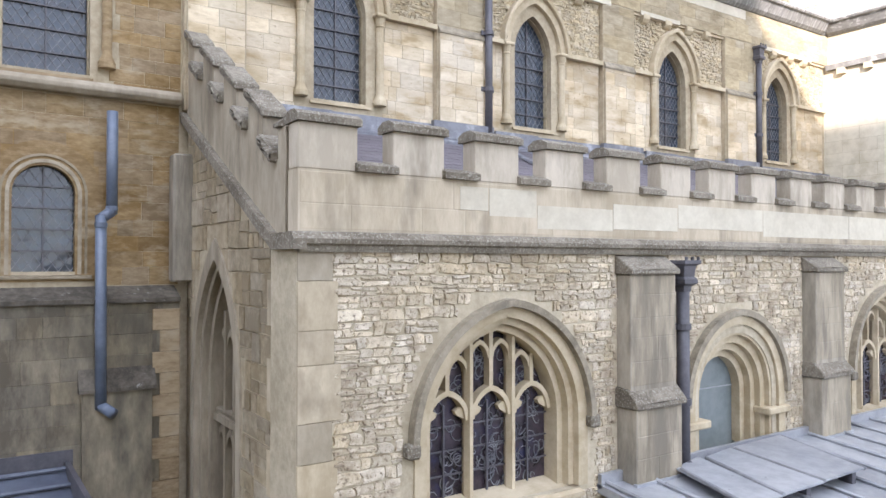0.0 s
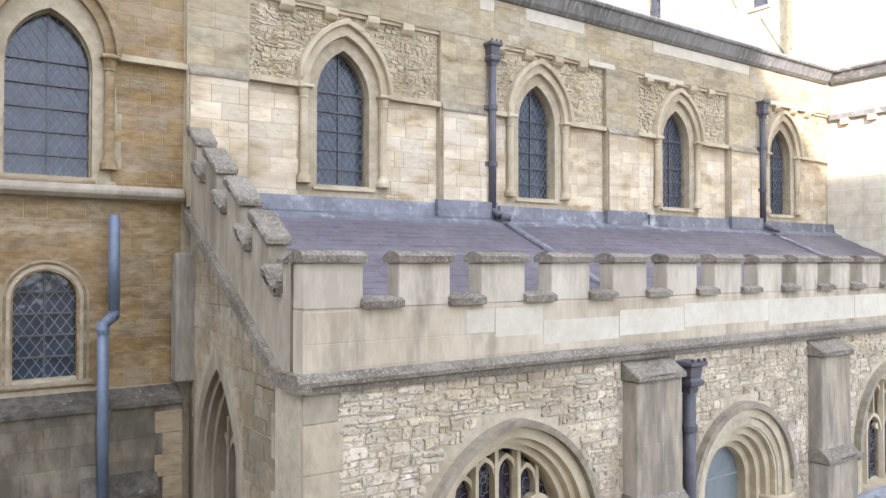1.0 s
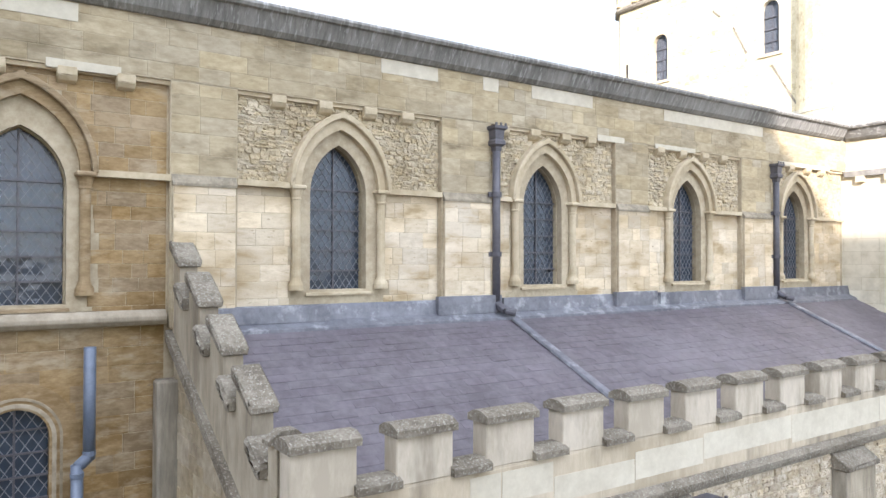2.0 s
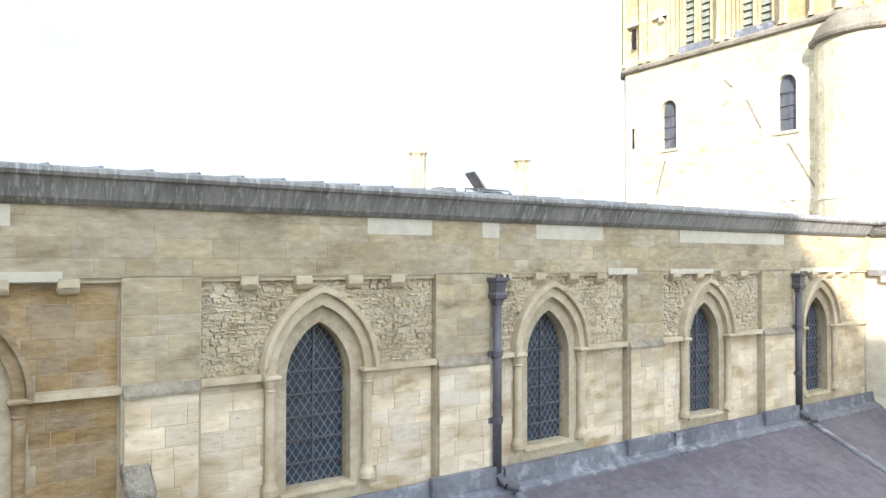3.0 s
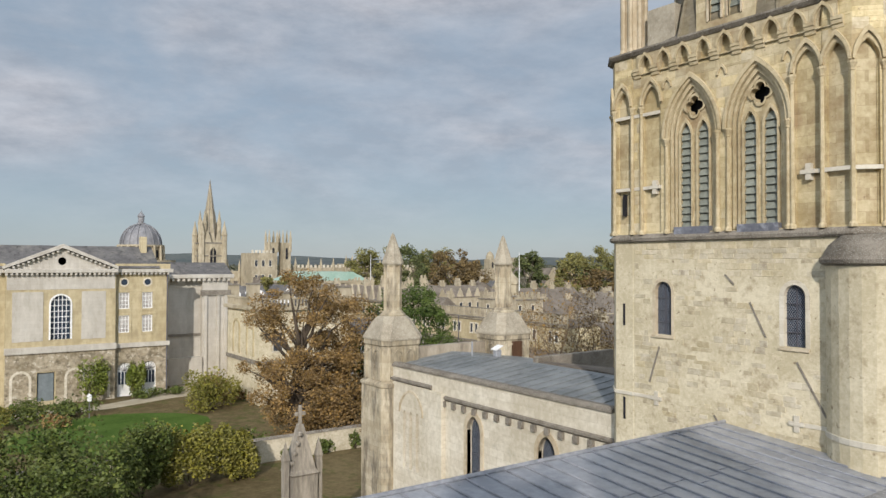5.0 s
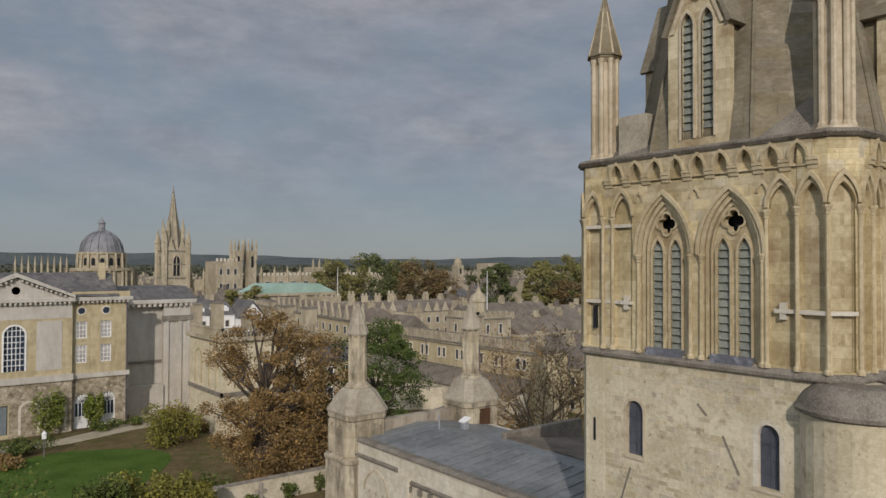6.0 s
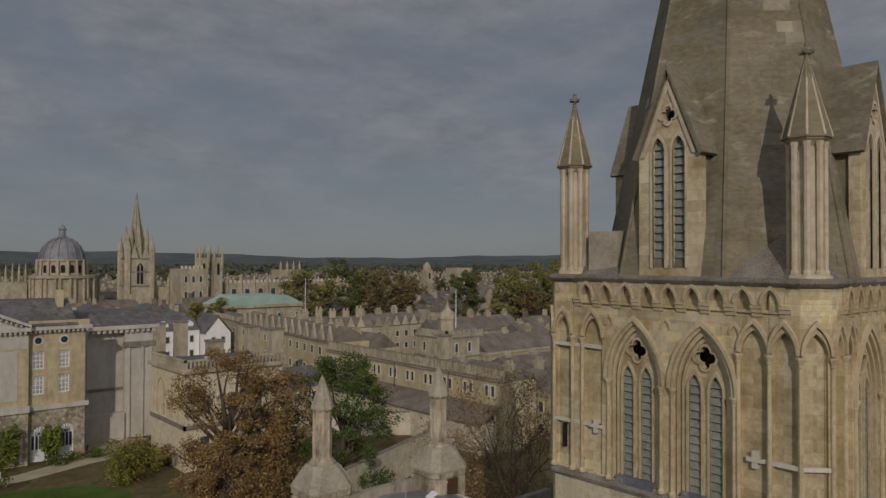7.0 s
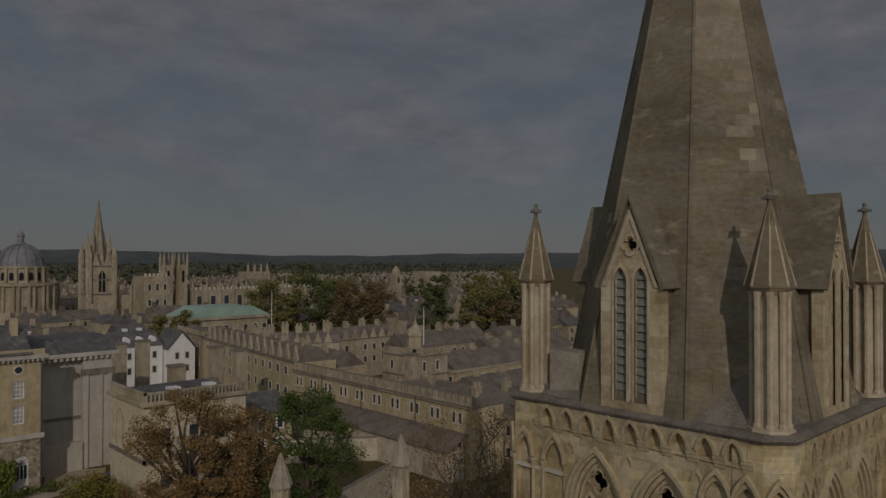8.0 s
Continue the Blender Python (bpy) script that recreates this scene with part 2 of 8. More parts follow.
# pale pinkish panes: the bright reflection is painted as base colour
PALEGLASS = surface("glass_over_white_blind", (0.30, 0.28, 0.255), (0.46, 0.435, 0.40), 1.2, 0.7, rough=0.2, bump=0, spec=0.5)
IRON = surface("painted_iron", (0.062, 0.06, 0.07), (0.105, 0.10, 0.115), 9, 1.5, rough=0.5, bump=0.08, spec=0.5)
BLUEPIPE = surface("blue_grey_pipe", (0.10, 0.125, 0.175), (0.14, 0.17, 0.225), 9, 2, rough=0.4, bump=0.04, spec=0.5)
TOWER = surface("tower_ashlar", (0.37, 0.292, 0.158), (0.55, 0.46, 0.288), 5, 0.4, island=0.17, bump=0.25, stain=(0.31, 0.225, 0.125), stain_at=0.6, fleck=(0.27, 0.2, 0.12), fleck_at=0.66, fleck_scale=11, course=(0.62, 0.31, 0.16))
TOWRUB = surface("tower_rubble", (0.40, 0.34, 0.22), (0.60, 0.53, 0.385), 5, 0.7, bump=0.6, stain=(0.22, 0.17, 0.11), stain_at=0.66, island=0.1)
SPIRE = surface("spire_stone", (0.145, 0.12, 0.076), (0.24, 0.205, 0.138), 4, 0.3, bump=0.3, stain=(0.40, 0.345, 0.25), stain_at=0.66, stretch=(1, 1, 2.2), island=0.03)
TOWER_TRIM = surface("tower_moulding_stone", (0.365, 0.29, 0.165), (0.53, 0.445, 0.285), 6, 0.6, bump=0.15, stain=(0.31, 0.235, 0.135), stain_at=0.62)
SPIRE_NEW = surface("newer_spire_stone", (0.235, 0.2, 0.138), (0.345, 0.305, 0.222), 5, 0.5, bump=0.25, stain=(0.17, 0.145, 0.10), stain_at=0.6, island=0.12)
LOUVRE = surface("slate_louvre", (0.16, 0.17, 0.14), (0.26, 0.27, 0.22), 6, 1.0, rough=0.7, bump=0.1)
CITY = surface("town_limestone", (0.29, 0.245, 0.16), (0.445, 0.385, 0.275), 1.2, 0.15, bump=0.1, stain=(0.24, 0.20, 0.14), stain_at=0.6, stretch=(1, 1, 0.5))
ASHLAR_WARM = surface("iron_stained_ashlar", (0.2, 0.132, 0.064), (0.365, 0.268, 0.156), 5, 0.4, stain=(0.42, 0.35, 0.25), stain_at=0.60, island=0.12, bump=0.2, stretch=(1, 1, 2.6), fleck=(0.27, 0.2, 0.12), fleck_at=0.68, fleck_scale=7)
TURRETWALL = surface("stained_turret_stone", (0.32, 0.27, 0.18), (0.50, 0.43, 0.31), 5, 0.7, bump=0.4, stain=(0.17, 0.145, 0.105), stain_at=0.55, stretch=(1, 1, 0.3), course=(0.7, 0.32, 0.1))
CAPSTONE = surface("weathered_capstone", (0.26, 0.225, 0.165), (0.40, 0.355, 0.27), 6, 0.8, bump=0.3, fleck=(0.46, 0.42, 0.34), fleck_at=0.6, fleck_scale=18)
BUTTRESS = surface("streaked_limestone", (0.2, 0.175, 0.135), (0.385, 0.335, 0.26), 5, 0.9, stain=(0.19, 0.165, 0.13), stain_at=0.57, bump=0.2, island=0.06, stretch=(1.6, 1, 0.28))
PALE = surface("sunlit_limestone", (0.49, 0.435, 0.325), (0.65, 0.595, 0.48), 4, 0.5, bump=0.1, stain=(0.44, 0.40, 0.31), stain_at=0.66, course=(0.8, 0.36, 0.06))
LIBSTONE = surface("library_gold_stone", (0.38, 0.31, 0.178), (0.50, 0.42, 0.262), 2, 0.25, bump=0.1, stain=(0.34, 0.28, 0.17), stain_at=0.6, stretch=(1, 1, 0.4), course=(0.9, 0.4, 0.05))
GRASS = surface("lawn", (0.045, 0.085, 0.012), (0.08, 0.13, 0.025), 3, 0.3, bump=0.4, spec=0.1)
EARTH = surface("garden_earth", (0.10, 0.075, 0.035), (0.17, 0.13, 0.065), 2, 0.2, bump=0.4, stain=(0.07, 0.085, 0.02), stain_at=0.58, spec=0.1)
GRAVEL = surface("gravel_path", (0.34, 0.29, 0.20), (0.44, 0.38, 0.28), 9, 0.6, bump=0.3)
TILE = surface("stone_slate_roof", (0.12, 0.097, 0.073), (0.225, 0.188, 0.145), 4, 0.4, bump=0.3, island=0.1)
DARKROOF = surface("grey_slate_roof", (0.085, 0.08, 0.077), (0.155, 0.147, 0.138), 2, 0.3, bump=0.3, rough=0.65, stain=(0.21, 0.195, 0.165), stain_at=0.60, fleck=(0.06, 0.056, 0.05), fleck_at=0.6, fleck_scale=1.3)
BARK = surface("bark", (0.055, 0.042, 0.03), (0.12, 0.095, 0.07), 8, 1, bump=0.6, stretch=(3, 3, 0.6), spec=0.1)
# near-black that paints the shade inside rooms and openings
SHADE_BLACK = surface("dark_interior", (0.012, 0.012, 0.014), (0.022, 0.022, 0.026), 3, 1, bump=0)
WHITE = surface("white_paint", (0.70, 0.69, 0.65), (0.80, 0.79, 0.76), 5, 1, bump=0.03, rough=0.6)
COPPER = surface("copper_green_roof", (0.26, 0.39, 0.31), (0.37, 0.49, 0.41), 2, 0.15, bump=0.05, rough=0.7)
DOMELEAD = surface("dome_lead", (0.13, 0.128, 0.132), (0.25, 0.247, 0.25), 0.5, 0.1, rough=0.5, bump=0.02)
# hill woods lightened and blued: distance haze is mixed into the colour
HAZEWOOD = surface("far_woods", (0.075, 0.09, 0.09), (0.12, 0.13, 0.12), 0.05, 0.008, bump=0, spec=0.05)
ROUGH = surface("rough_core_rubble", (0.38, 0.31, 0.205), (0.56, 0.48, 0.345), 16, 1.2, obj=0.11, bump=1.0, stain=(0.22, 0.18, 0.12), stain_at=0.64)
ROUGH_REST = surface("rough_core_rubble_joined", (0.38, 0.31, 0.205), (0.56, 0.48, 0.345), 16, 1.2, island=0.11, bump=1.0, stain=(0.22, 0.18, 0.12), stain_at=0.64)
DIRTY = surface("sooty_ashlar", (0.11, 0.093, 0.068), (0.28, 0.238, 0.17), 4, 0.5, obj=0.18, bump=0.2, stain=(0.10, 0.09, 0.07), stain_at=0.58, stretch=(1, 1, 0.4))
DIRTY_REST = surface("sooty_ashlar_joined", (0.11, 0.093, 0.068), (0.28, 0.238, 0.17), 4, 0.5, island=0.18, bump=0.2, stain=(0.10, 0.09, 0.07), stain_at=0.58, stretch=(1, 1, 0.4))
# weathered parapet stone, its base darkened to paint the west side's shade
RAKE = surface("weathered_rake_stone", (0.25, 0.21, 0.155), (0.41, 0.355, 0.275), 5, 0.7, stain=(0.19, 0.16, 0.12), stain_at=0.58, bump=0.18, stretch=(1, 1, 0.3))
QUOIN = surface("warm_corner_stone", (0.33, 0.275, 0.195), (0.48, 0.41, 0.305), 5, 0.7, obj=0.16, bump=0.16, stain=(0.27, 0.225, 0.165), stain_at=0.60, stretch=(1, 1, 0.5))
GABLE = surface("gable_stone_piece", (0.235, 0.19, 0.128), (0.40, 0.335, 0.24), 7, 0.9, obj=0.16, bump=0.5, stain=(0.22, 0.18, 0.12), stain_at=0.62)
GABLE_REST = surface("gable_stone", (0.225, 0.18, 0.12), (0.37, 0.31, 0.22), 7, 0.9, island=0.14, bump=0.4, stain=(0.25, 0.20, 0.13), stain_at=0.64)


def foliage(name, dark, light, k=0.35):
    return surface(name, dark, light, 3, 0.35, rough=0.7, bump=0, island=k, spec=0.15)


LEAF_BROWN = foliage("autumn_leaves", (0.155, 0.1, 0.04), (0.31, 0.2, 0.08), 0.45)
# far foliage greyed, with aerial haze put into its colour
LEAF_HAZED = foliage("far_autumn_leaves", (0.07, 0.078, 0.05), (0.12, 0.12, 0.082), 0.14)
TWIG = surface("brown_twigs", (0.12, 0.085, 0.055), (0.22, 0.165, 0.11), 6, 0.8, bump=0.2, spec=0.1)
LEAF_GREEN = foliage("green_leaves", (0.058, 0.082, 0.02), (0.13, 0.15, 0.042))
LEAF_PINE = foliage("conifer_needles", (0.04, 0.068, 0.016), (0.105, 0.14, 0.036))
TOWN_GREEN = foliage("town_green_leaves", (0.066, 0.084, 0.03), (0.13, 0.14, 0.055), 0.25)
TOWN_BROWN = foliage("town_brown_leaves", (0.115, 0.082, 0.038), (0.19, 0.135, 0.06), 0.25)
TOWN_OLIVE = foliage("town_olive_leaves", (0.13, 0.125, 0.042), (0.23, 0.21, 0.075), 0.25)
LEAF_IVY = foliage("yellow_green_ivy", (0.085, 0.115, 0.018), (0.20, 0.225, 0.05))
LEAF_OLIVE = foliage("olive_leaves", (0.125, 0.125, 0.025), (0.24, 0.215, 0.05))


def glass_material():
    m, n, l = material("leaded_glass")
    out, bs = n.new("ShaderNodeOutputMaterial"), n.new("ShaderNodeBsdfPrincipled")
    geo, t, mx = n.new("ShaderNodeNewGeometry"), n.new("ShaderNodeTexNoise"), n.new("ShaderNodeMix")
    t.inputs["Scale"].default_value = 5.0
    l.new(geo.outputs["Position"], t.inputs["Vector"])
    mx.data_type = "RGBA"
    mx.inputs["A"].default_value, mx.inputs["B"].default_value = (0.016, 0.024, 0.038, 1), (0.05, 0.068, 0.095, 1)
    l.new(t.outputs["Fac"], mx.inputs["Factor"])
    l.new(mx.outputs["Result"], bs.inputs["Base Color"])
    bs.inputs["Roughness"].default_value, bs.inputs["Specular IOR Level"].default_value = 0.05, 0.5
    bp, t2 = n.new("ShaderNodeBump"), n.new("ShaderNodeTexNoise")
    t2.inputs["Scale"].default_value = 2.5
    l.new(geo.outputs["Position"], t2.inputs["Vector"])
    bp.inputs["Strength"].default_value, bp.inputs["Distance"].default_value = 0.25, 0.05
    l.new(t2.outputs["Fac"], bp.inputs["Height"])
    l.new(bp.outputs["Normal"], bs.inputs["Normal"])
    l.new(bs.outputs["BSDF"], out.inputs["Surface"])
    return m


GLASS = glass_material()
CAME = surface("lead_came", (0.12, 0.13, 0.15), (0.20, 0.21, 0.235), 9, 2, rough=0.5, bump=0, spec=0.5)
STAINED = surface("stained_glass", (0.018, 0.014, 0.02), (0.06, 0.045, 0.06), 9, 2.2, rough=0.25, bump=0.1, spec=0.6, stain=(0.03, 0.03, 0.07), stain_at=0.6)
BROWNWOOD = surface("brown_wood", (0.06, 0.03, 0.015), (0.11, 0.055, 0.028), 6, 1.0, stretch=(4, 4, 0.5), bump=0.2, rough=0.6)
DOORGREY = surface("grey_door_panel", (0.14, 0.165, 0.17), (0.20, 0.225, 0.23), 5, 1.2, rough=0.35, bump=0.03, spec=0.5)


# ---- builders ----
from mathutils.geometry import tessellate_polygon


def box(bm, x0, x1, y0, y1, z0, z1):
    v = [bm.verts.new(p) for p in ((x0, y0, z0), (x1, y0, z0), (x1, y1, z0), (x0, y1, z0), (x0, y0, z1), (x1, y0, z1), (x1, y1, z1), (x0, y1, z1))]
    for f in ((3, 2, 1, 0), (4, 5, 6, 7), (0, 1, 5, 4), (1, 2, 6, 5), (2, 3, 7, 6), (3, 0, 4, 7)):
        bm.faces.new([v[i] for i in f])


def south(y):
    """Maps (along, up, depth) of a wall that faces -y."""
    return lambda u, v, d: (u, y + d, v)


def west(x):
    """Maps (along, up, depth) of a wall that faces -x."""
    return lambda u, v, d: (x + d, u, v)


def east(x):
    return lambda u, v, d: (x - d, u, v)


def prism(bm, loops, at, d0, d1):
    """A plate: the first loop is the outline, the others are holes; from depth d0 to d1 in the wall's own axes."""
    tris = tessellate_polygon([[Vector((u, v, 0)) for u, v in lp] for lp in loops])
    flat = [p for lp in loops for p in lp]
    a = [bm.verts.new(at(u, v, d0)) for u, v in flat]
    b = [bm.verts.new(at(u, v, d1)) for u, v in flat]
    for i, j, k in tris:
        try:
            bm.faces.new((a[i], a[j], a[k]))
            bm.faces.new((b[k], b[j], b[i]))
        except ValueError:
            pass
    s = 0
    for lp in loops:
        m = len(lp)
        for i in range(m):
            p, q = s + i, s + (i + 1) % m
            bm.faces.new((a[p], a[q], b[q], b[p]))
        s += m


def rect(u0, u1, v0, v1):
    return [(u0, v0), (u1, v0), (u1, v1), (u0, v1)]


def arch_line(u0, u1, vs, rise, n=8):
    """The line of an arch from its left springing over the apex to its right one (pointed where it rises more than half its width)."""
    w = u1 - u0
    if rise <= w / 2 + 1e-6:
        r = ((w / 2) ** 2 + rise ** 2) / (2 * rise)
        c = vs + rise - r
        a0 = math.asin((w / 2) / r) if rise < w / 2 - 1e-6 else math.pi / 2
        return [((u0 + u1) / 2 + r * math.sin(-a0 + 2 * a0 * i / (2 * n)), c + r * math.cos(-a0 + 2 * a0 * i / (2 * n))) for i in range(2 * n + 1)]
    r = (rise ** 2 + (w / 2) ** 2) / w
    top = math.atan2(rise, r - w / 2)
    left = [(u0 + r - r * math.cos(top * i / n), vs + r * math.sin(top * i / n)) for i in range(n + 1)]
    return left + [(u0 + u1 - u, v) for u, v in reversed(left[:-1])]


def arch(u0, u1, v0, vs, rise, n=8):
    return [(u0, v0)] + arch_line(u0, u1, vs, rise, n) + [(u1, v0)]


def arch_band(bm, at, u0, u1, v0, vs, rise, t, d0, d1, n=8):
    """An arched moulding of width t round an opening, from depth d0 to d1, down both jambs to v0 (or from the springing if v0 is None)."""
    k = (u1 - u0) / 2
    big = arch_line(u0 - t, u1 + t, vs, rise + t * (rise / k if rise > k else 1), n)
    small = arch_line(u0, u1, vs, rise, n)
    if v0 is not None:
        big = [(u0 - t, v0)] + big + [(u1 + t, v0)]
        small = [(u0, v0)] + small + [(u1, v0)]
    prism(bm, [big + small[::-1]], at, d0, d1)


def cylinder(bm, x, y, z0, z1, r0, r1=None, n=12, caps=True):
    r1 = r0 if r1 is None else r1
    a = [bm.verts.new((x + r0 * math.cos(math.tau * i / n), y + r0 * math.sin(math.tau * i / n), z0)) for i in range(n)]
    if r1 < 1e-4:
        tip = bm.verts.new((x, y, z1))
        for i in range(n):
            bm.faces.new((a[i], a[(i + 1) % n], tip))
    else:
        b = [bm.verts.new((x + r1 * math.cos(math.tau * i / n), y + r1 * math.sin(math.tau * i / n), z1)) for i in range(n)]
        for i in range(n):
            bm.faces.new((a[i], a[(i + 1) % n], b[(i + 1) % n], b[i]))
        if caps:
            bm.faces.new(b)
    if caps:
        bm.faces.new(a[::-1])


def rod(bm, p, q, r, n=6, r1=None):
    """A round bar from p to q."""
    p, q = Vector(p), Vector(q)
    r1 = r if r1 is None else r1
    w = (q - p).normalized()
    s = w.orthogonal().normalized()
    t = w.cross(s)
    a = [bm.verts.new(p + (s * math.cos(math.tau * i / n) + t * math.sin(math.tau * i / n)) * r) for i in range(n)]
    b = [bm.verts.new(q + (s * math.cos(math.tau * i / n) + t * math.sin(math.tau * i / n)) * r1) for i in range(n)]
    for i in range(n):
        bm.faces.new((a[i], a[(i + 1) % n], b[(i + 1) % n], b[i]))
    bm.faces.new(a[::-1])
    bm.faces.new(b)


def lathe(bm, x, y, profile, n=16, turn=0.0):
    """A body turned round an upright axis, from a profile of (radius, z)."""
    rings = []
    for r, z in profile:
        if r < 1e-4:
            rings.append([bm.verts.new((x, y, z))])
        else:
            rings.append([bm.verts.new((x + r * math.cos(turn + math.tau * i / n), y + r * math.sin(turn + math.tau * i / n), z)) for i in range(n)])
    for a, b in zip(rings, rings[1:]):
        for i in range(n):
            j = (i + 1) % n
            if len(a) == 1 and len(b) == 1:
                continue
            if len(b) == 1:
                bm.faces.new((a[i], a[j], b[0]))
            elif len(a) == 1:
                bm.faces.new((a[0], b[j], b[i]))
            else:
                bm.faces.new((a[i], a[j], b[j], b[i]))


def finish(bm, name, mat, smooth=False):
    bmesh.ops.recalc_face_normals(bm, faces=bm.faces)
    me = bpy.data.meshes.new(name)
    bm.to_mesh(me)
    bm.free()
    me.materials.append(mat)
    if smooth:
        for p in me.polygons:
            p.use_smooth = True
    return me


def part(name, bm, mat, parent=None, label="", smooth=False):
    """Links a bmesh as one mesh object under a thing or a part."""
    ob = new(name, finish(bm, name, mat, smooth))
    if parent is not None:
        ob.parent = parent
    if label:
        ob["label"] = label
    return ob


def thing(name, label, category, group="", kind="", at=None):
    ob = new(name)
    ob.empty_display_size = 0.3
    if at is not None:
        ob.matrix_world = at
    return tagged(ob, label, category, group, kind)


def made(fn, *args, **kw):
    bm = bmesh.new()
    fn(bm, *args, **kw)
    return bm


def boxes(*rows):
    bm = bmesh.new()
    for r in rows:
        box(bm, *r)
    return bm


def plate(loops, at, d0, d1):
    bm = bmesh.new()
    prism(bm, loops, at, d0, d1)
    return bm


def bevelled(bm, w=0.02):
    bmesh.ops.bevel(bm, geom=bm.edges[:], offset=w, segments=1, affect="EDGES", clamp_overlap=True)
    return bm


def struct(name, bm, mat, label, category="", smooth=False):
    return tagged(part(name, bm, mat, None, "", smooth), label, category or name.split("_")[0], kind="structure")
# ---- large structure ----
NAVE_Y, CHAPEL_Y, CHAPEL_X, TOWER_X = 11.25, 7.0, 2.95, 22.3
WIN_X = [1.08, 5.57, 10.0, 14.47, 18.93]          # clerestory window axes
BAYS = [(-3.4, 2.9), (3.86, 7.51), (8.6, 11.94), (12.97, 16.41), (17.67, 21.3)]
SKINS = []     # stone facings, laid last


def inside(poly, u, v):
    c = False
    for i in range(len(poly)):
        (a, b), (p, q) = poly[i], poly[i - 1]
        if (b > v) != (q > v) and u < (p - a) * (v - b) / (q - b) + a:
            c = not c
    return c


def clip_line(poly, p, d):
    """The stretches of a line that lie inside an outline."""
    ts = []
    for i in range(len(poly)):
        a, b = poly[i - 1], poly[i]
        ex, ey = b[0] - a[0], b[1] - a[1]
        den = d[0] * ey - d[1] * ex
        if abs(den) < 1e-9:
            continue
        t = ((a[0] - p[0]) * ey - (a[1] - p[1]) * ex) / den
        s = ((a[0] - p[0]) * d[1] - (a[1] - p[1]) * d[0]) / den
        if 0 <= s < 1:
            ts.append(t)
    ts.sort()
    return list(zip(ts[::2], ts[1::2]))


def strip(bm, at, p, q, w, d0, d1):
    """A flat bar from p to q in a wall's own axes."""
    ux, uy = q[0] - p[0], q[1] - p[1]
    k = math.hypot(ux, uy)
    if k < 1e-3:
        return
    nx, ny = -uy / k * w / 2, ux / k * w / 2
    prism(bm, [[(p[0] - nx, p[1] - ny), (q[0] - nx, q[1] - ny), (q[0] + nx, q[1] + ny), (p[0] + nx, p[1] + ny)]], at, d0, d1)


def lattice(bm, at, poly, pitch, rise, w, d0, d1):
    """Diamond leading inside an outline."""
    us = [u for u, _ in poly]
    vs = [v for _, v in poly]
    u0, u1, v0, v1 = min(us), max(us), min(vs), max(vs)
    for sgn in (1, -1):
        d = (pitch, sgn * rise)
        span = (u1 - u0) / pitch * rise
        k = -int(span / rise) - 1
        while k * rise < v1 - v0 + span + rise:
            base = (u0, v0 + k * rise) if sgn > 0 else (u0, v0 + k * rise)
            for a, b in clip_line(poly, base, d):
                strip(bm, at, (base[0] + a * d[0], base[1] + a * d[1]), (base[0] + b * d[0], base[1] + b * d[1]), w, d0, d1)
            k += 1


def leaded_window(name, parent, at, u0, u1, v0, vs, rise, depth, bars, label, pitch=0.125, mullion=True):
    """Glass behind diamond leading with iron saddle bars, set back in its opening."""
    lines = arch(u0, u1, v0, vs, rise)
    win = part(name, plate([lines], at, depth, depth + 0.02), GLASS, parent, label)
    bm = bmesh.new()
    lattice(bm, at, lines, pitch, pitch * 1.45, 0.011, depth - 0.012, depth - 0.002)
    part("leading", bm, CAME, win, "grey lead diamond lattice")
    if mullion:
        bm = bmesh.new()
        strip(bm, at, ((u0 + u1) / 2, v0), ((u0 + u1) / 2, vs + rise), 0.026, depth - 0.035, depth - 0.013)
        part("stanchion", bm, IRON, win)
    for z in bars:
        for a, b in clip_line(lines, (u0 - 1, z), (1.0, 0.0)):
            bm = bmesh.new()
            strip(bm, at, (u0 - 1 + a, z), (u0 - 1 + b, z), 0.024, depth - 0.05, depth - 0.014)
            part("saddle_bar", bm, IRON, win)
    bm = bmesh.new()
    arch_band(bm, at, u0, u1, v0, vs, rise, 0.035, depth - 0.03, depth + 0.03)
    part("window_frame", bm, IRON, win)
    return win


# the nave wall, in one plate with its openings
S = south(NAVE_Y)
nave_holes, bay_holes = [], []
for i, c in enumerate(WIN_X):
    w = 0.5 if i else 0.54
    nave_holes.append(arch(c - w, c + w, 10.78 if i else 10.66, 12.32 if i else 12.2, 0.8 if i else 0.78))
low_win = arch(0.66, 1.46, 7.86, 8.95, 0.40)
wall_nave = struct("wall_nave", plate([rect(-6, 21.4, 1.5, 13.78)] + nave_holes + [low_win], S, 0.12, 0.75), MORTAR,
                   "honey limestone clerestory wall with weathered ashlar and rubble", "wall")
part("frieze", plate([rect(-6, 21.4, 13.78, 14.645)], S, 0.0, 0.75), MORTAR, wall_nave)
SKINS.append(("ashlar", wall_nave, S, (-6, 21.4, 13.80, 14.63), 0.0, 0.23, 0.52, []))
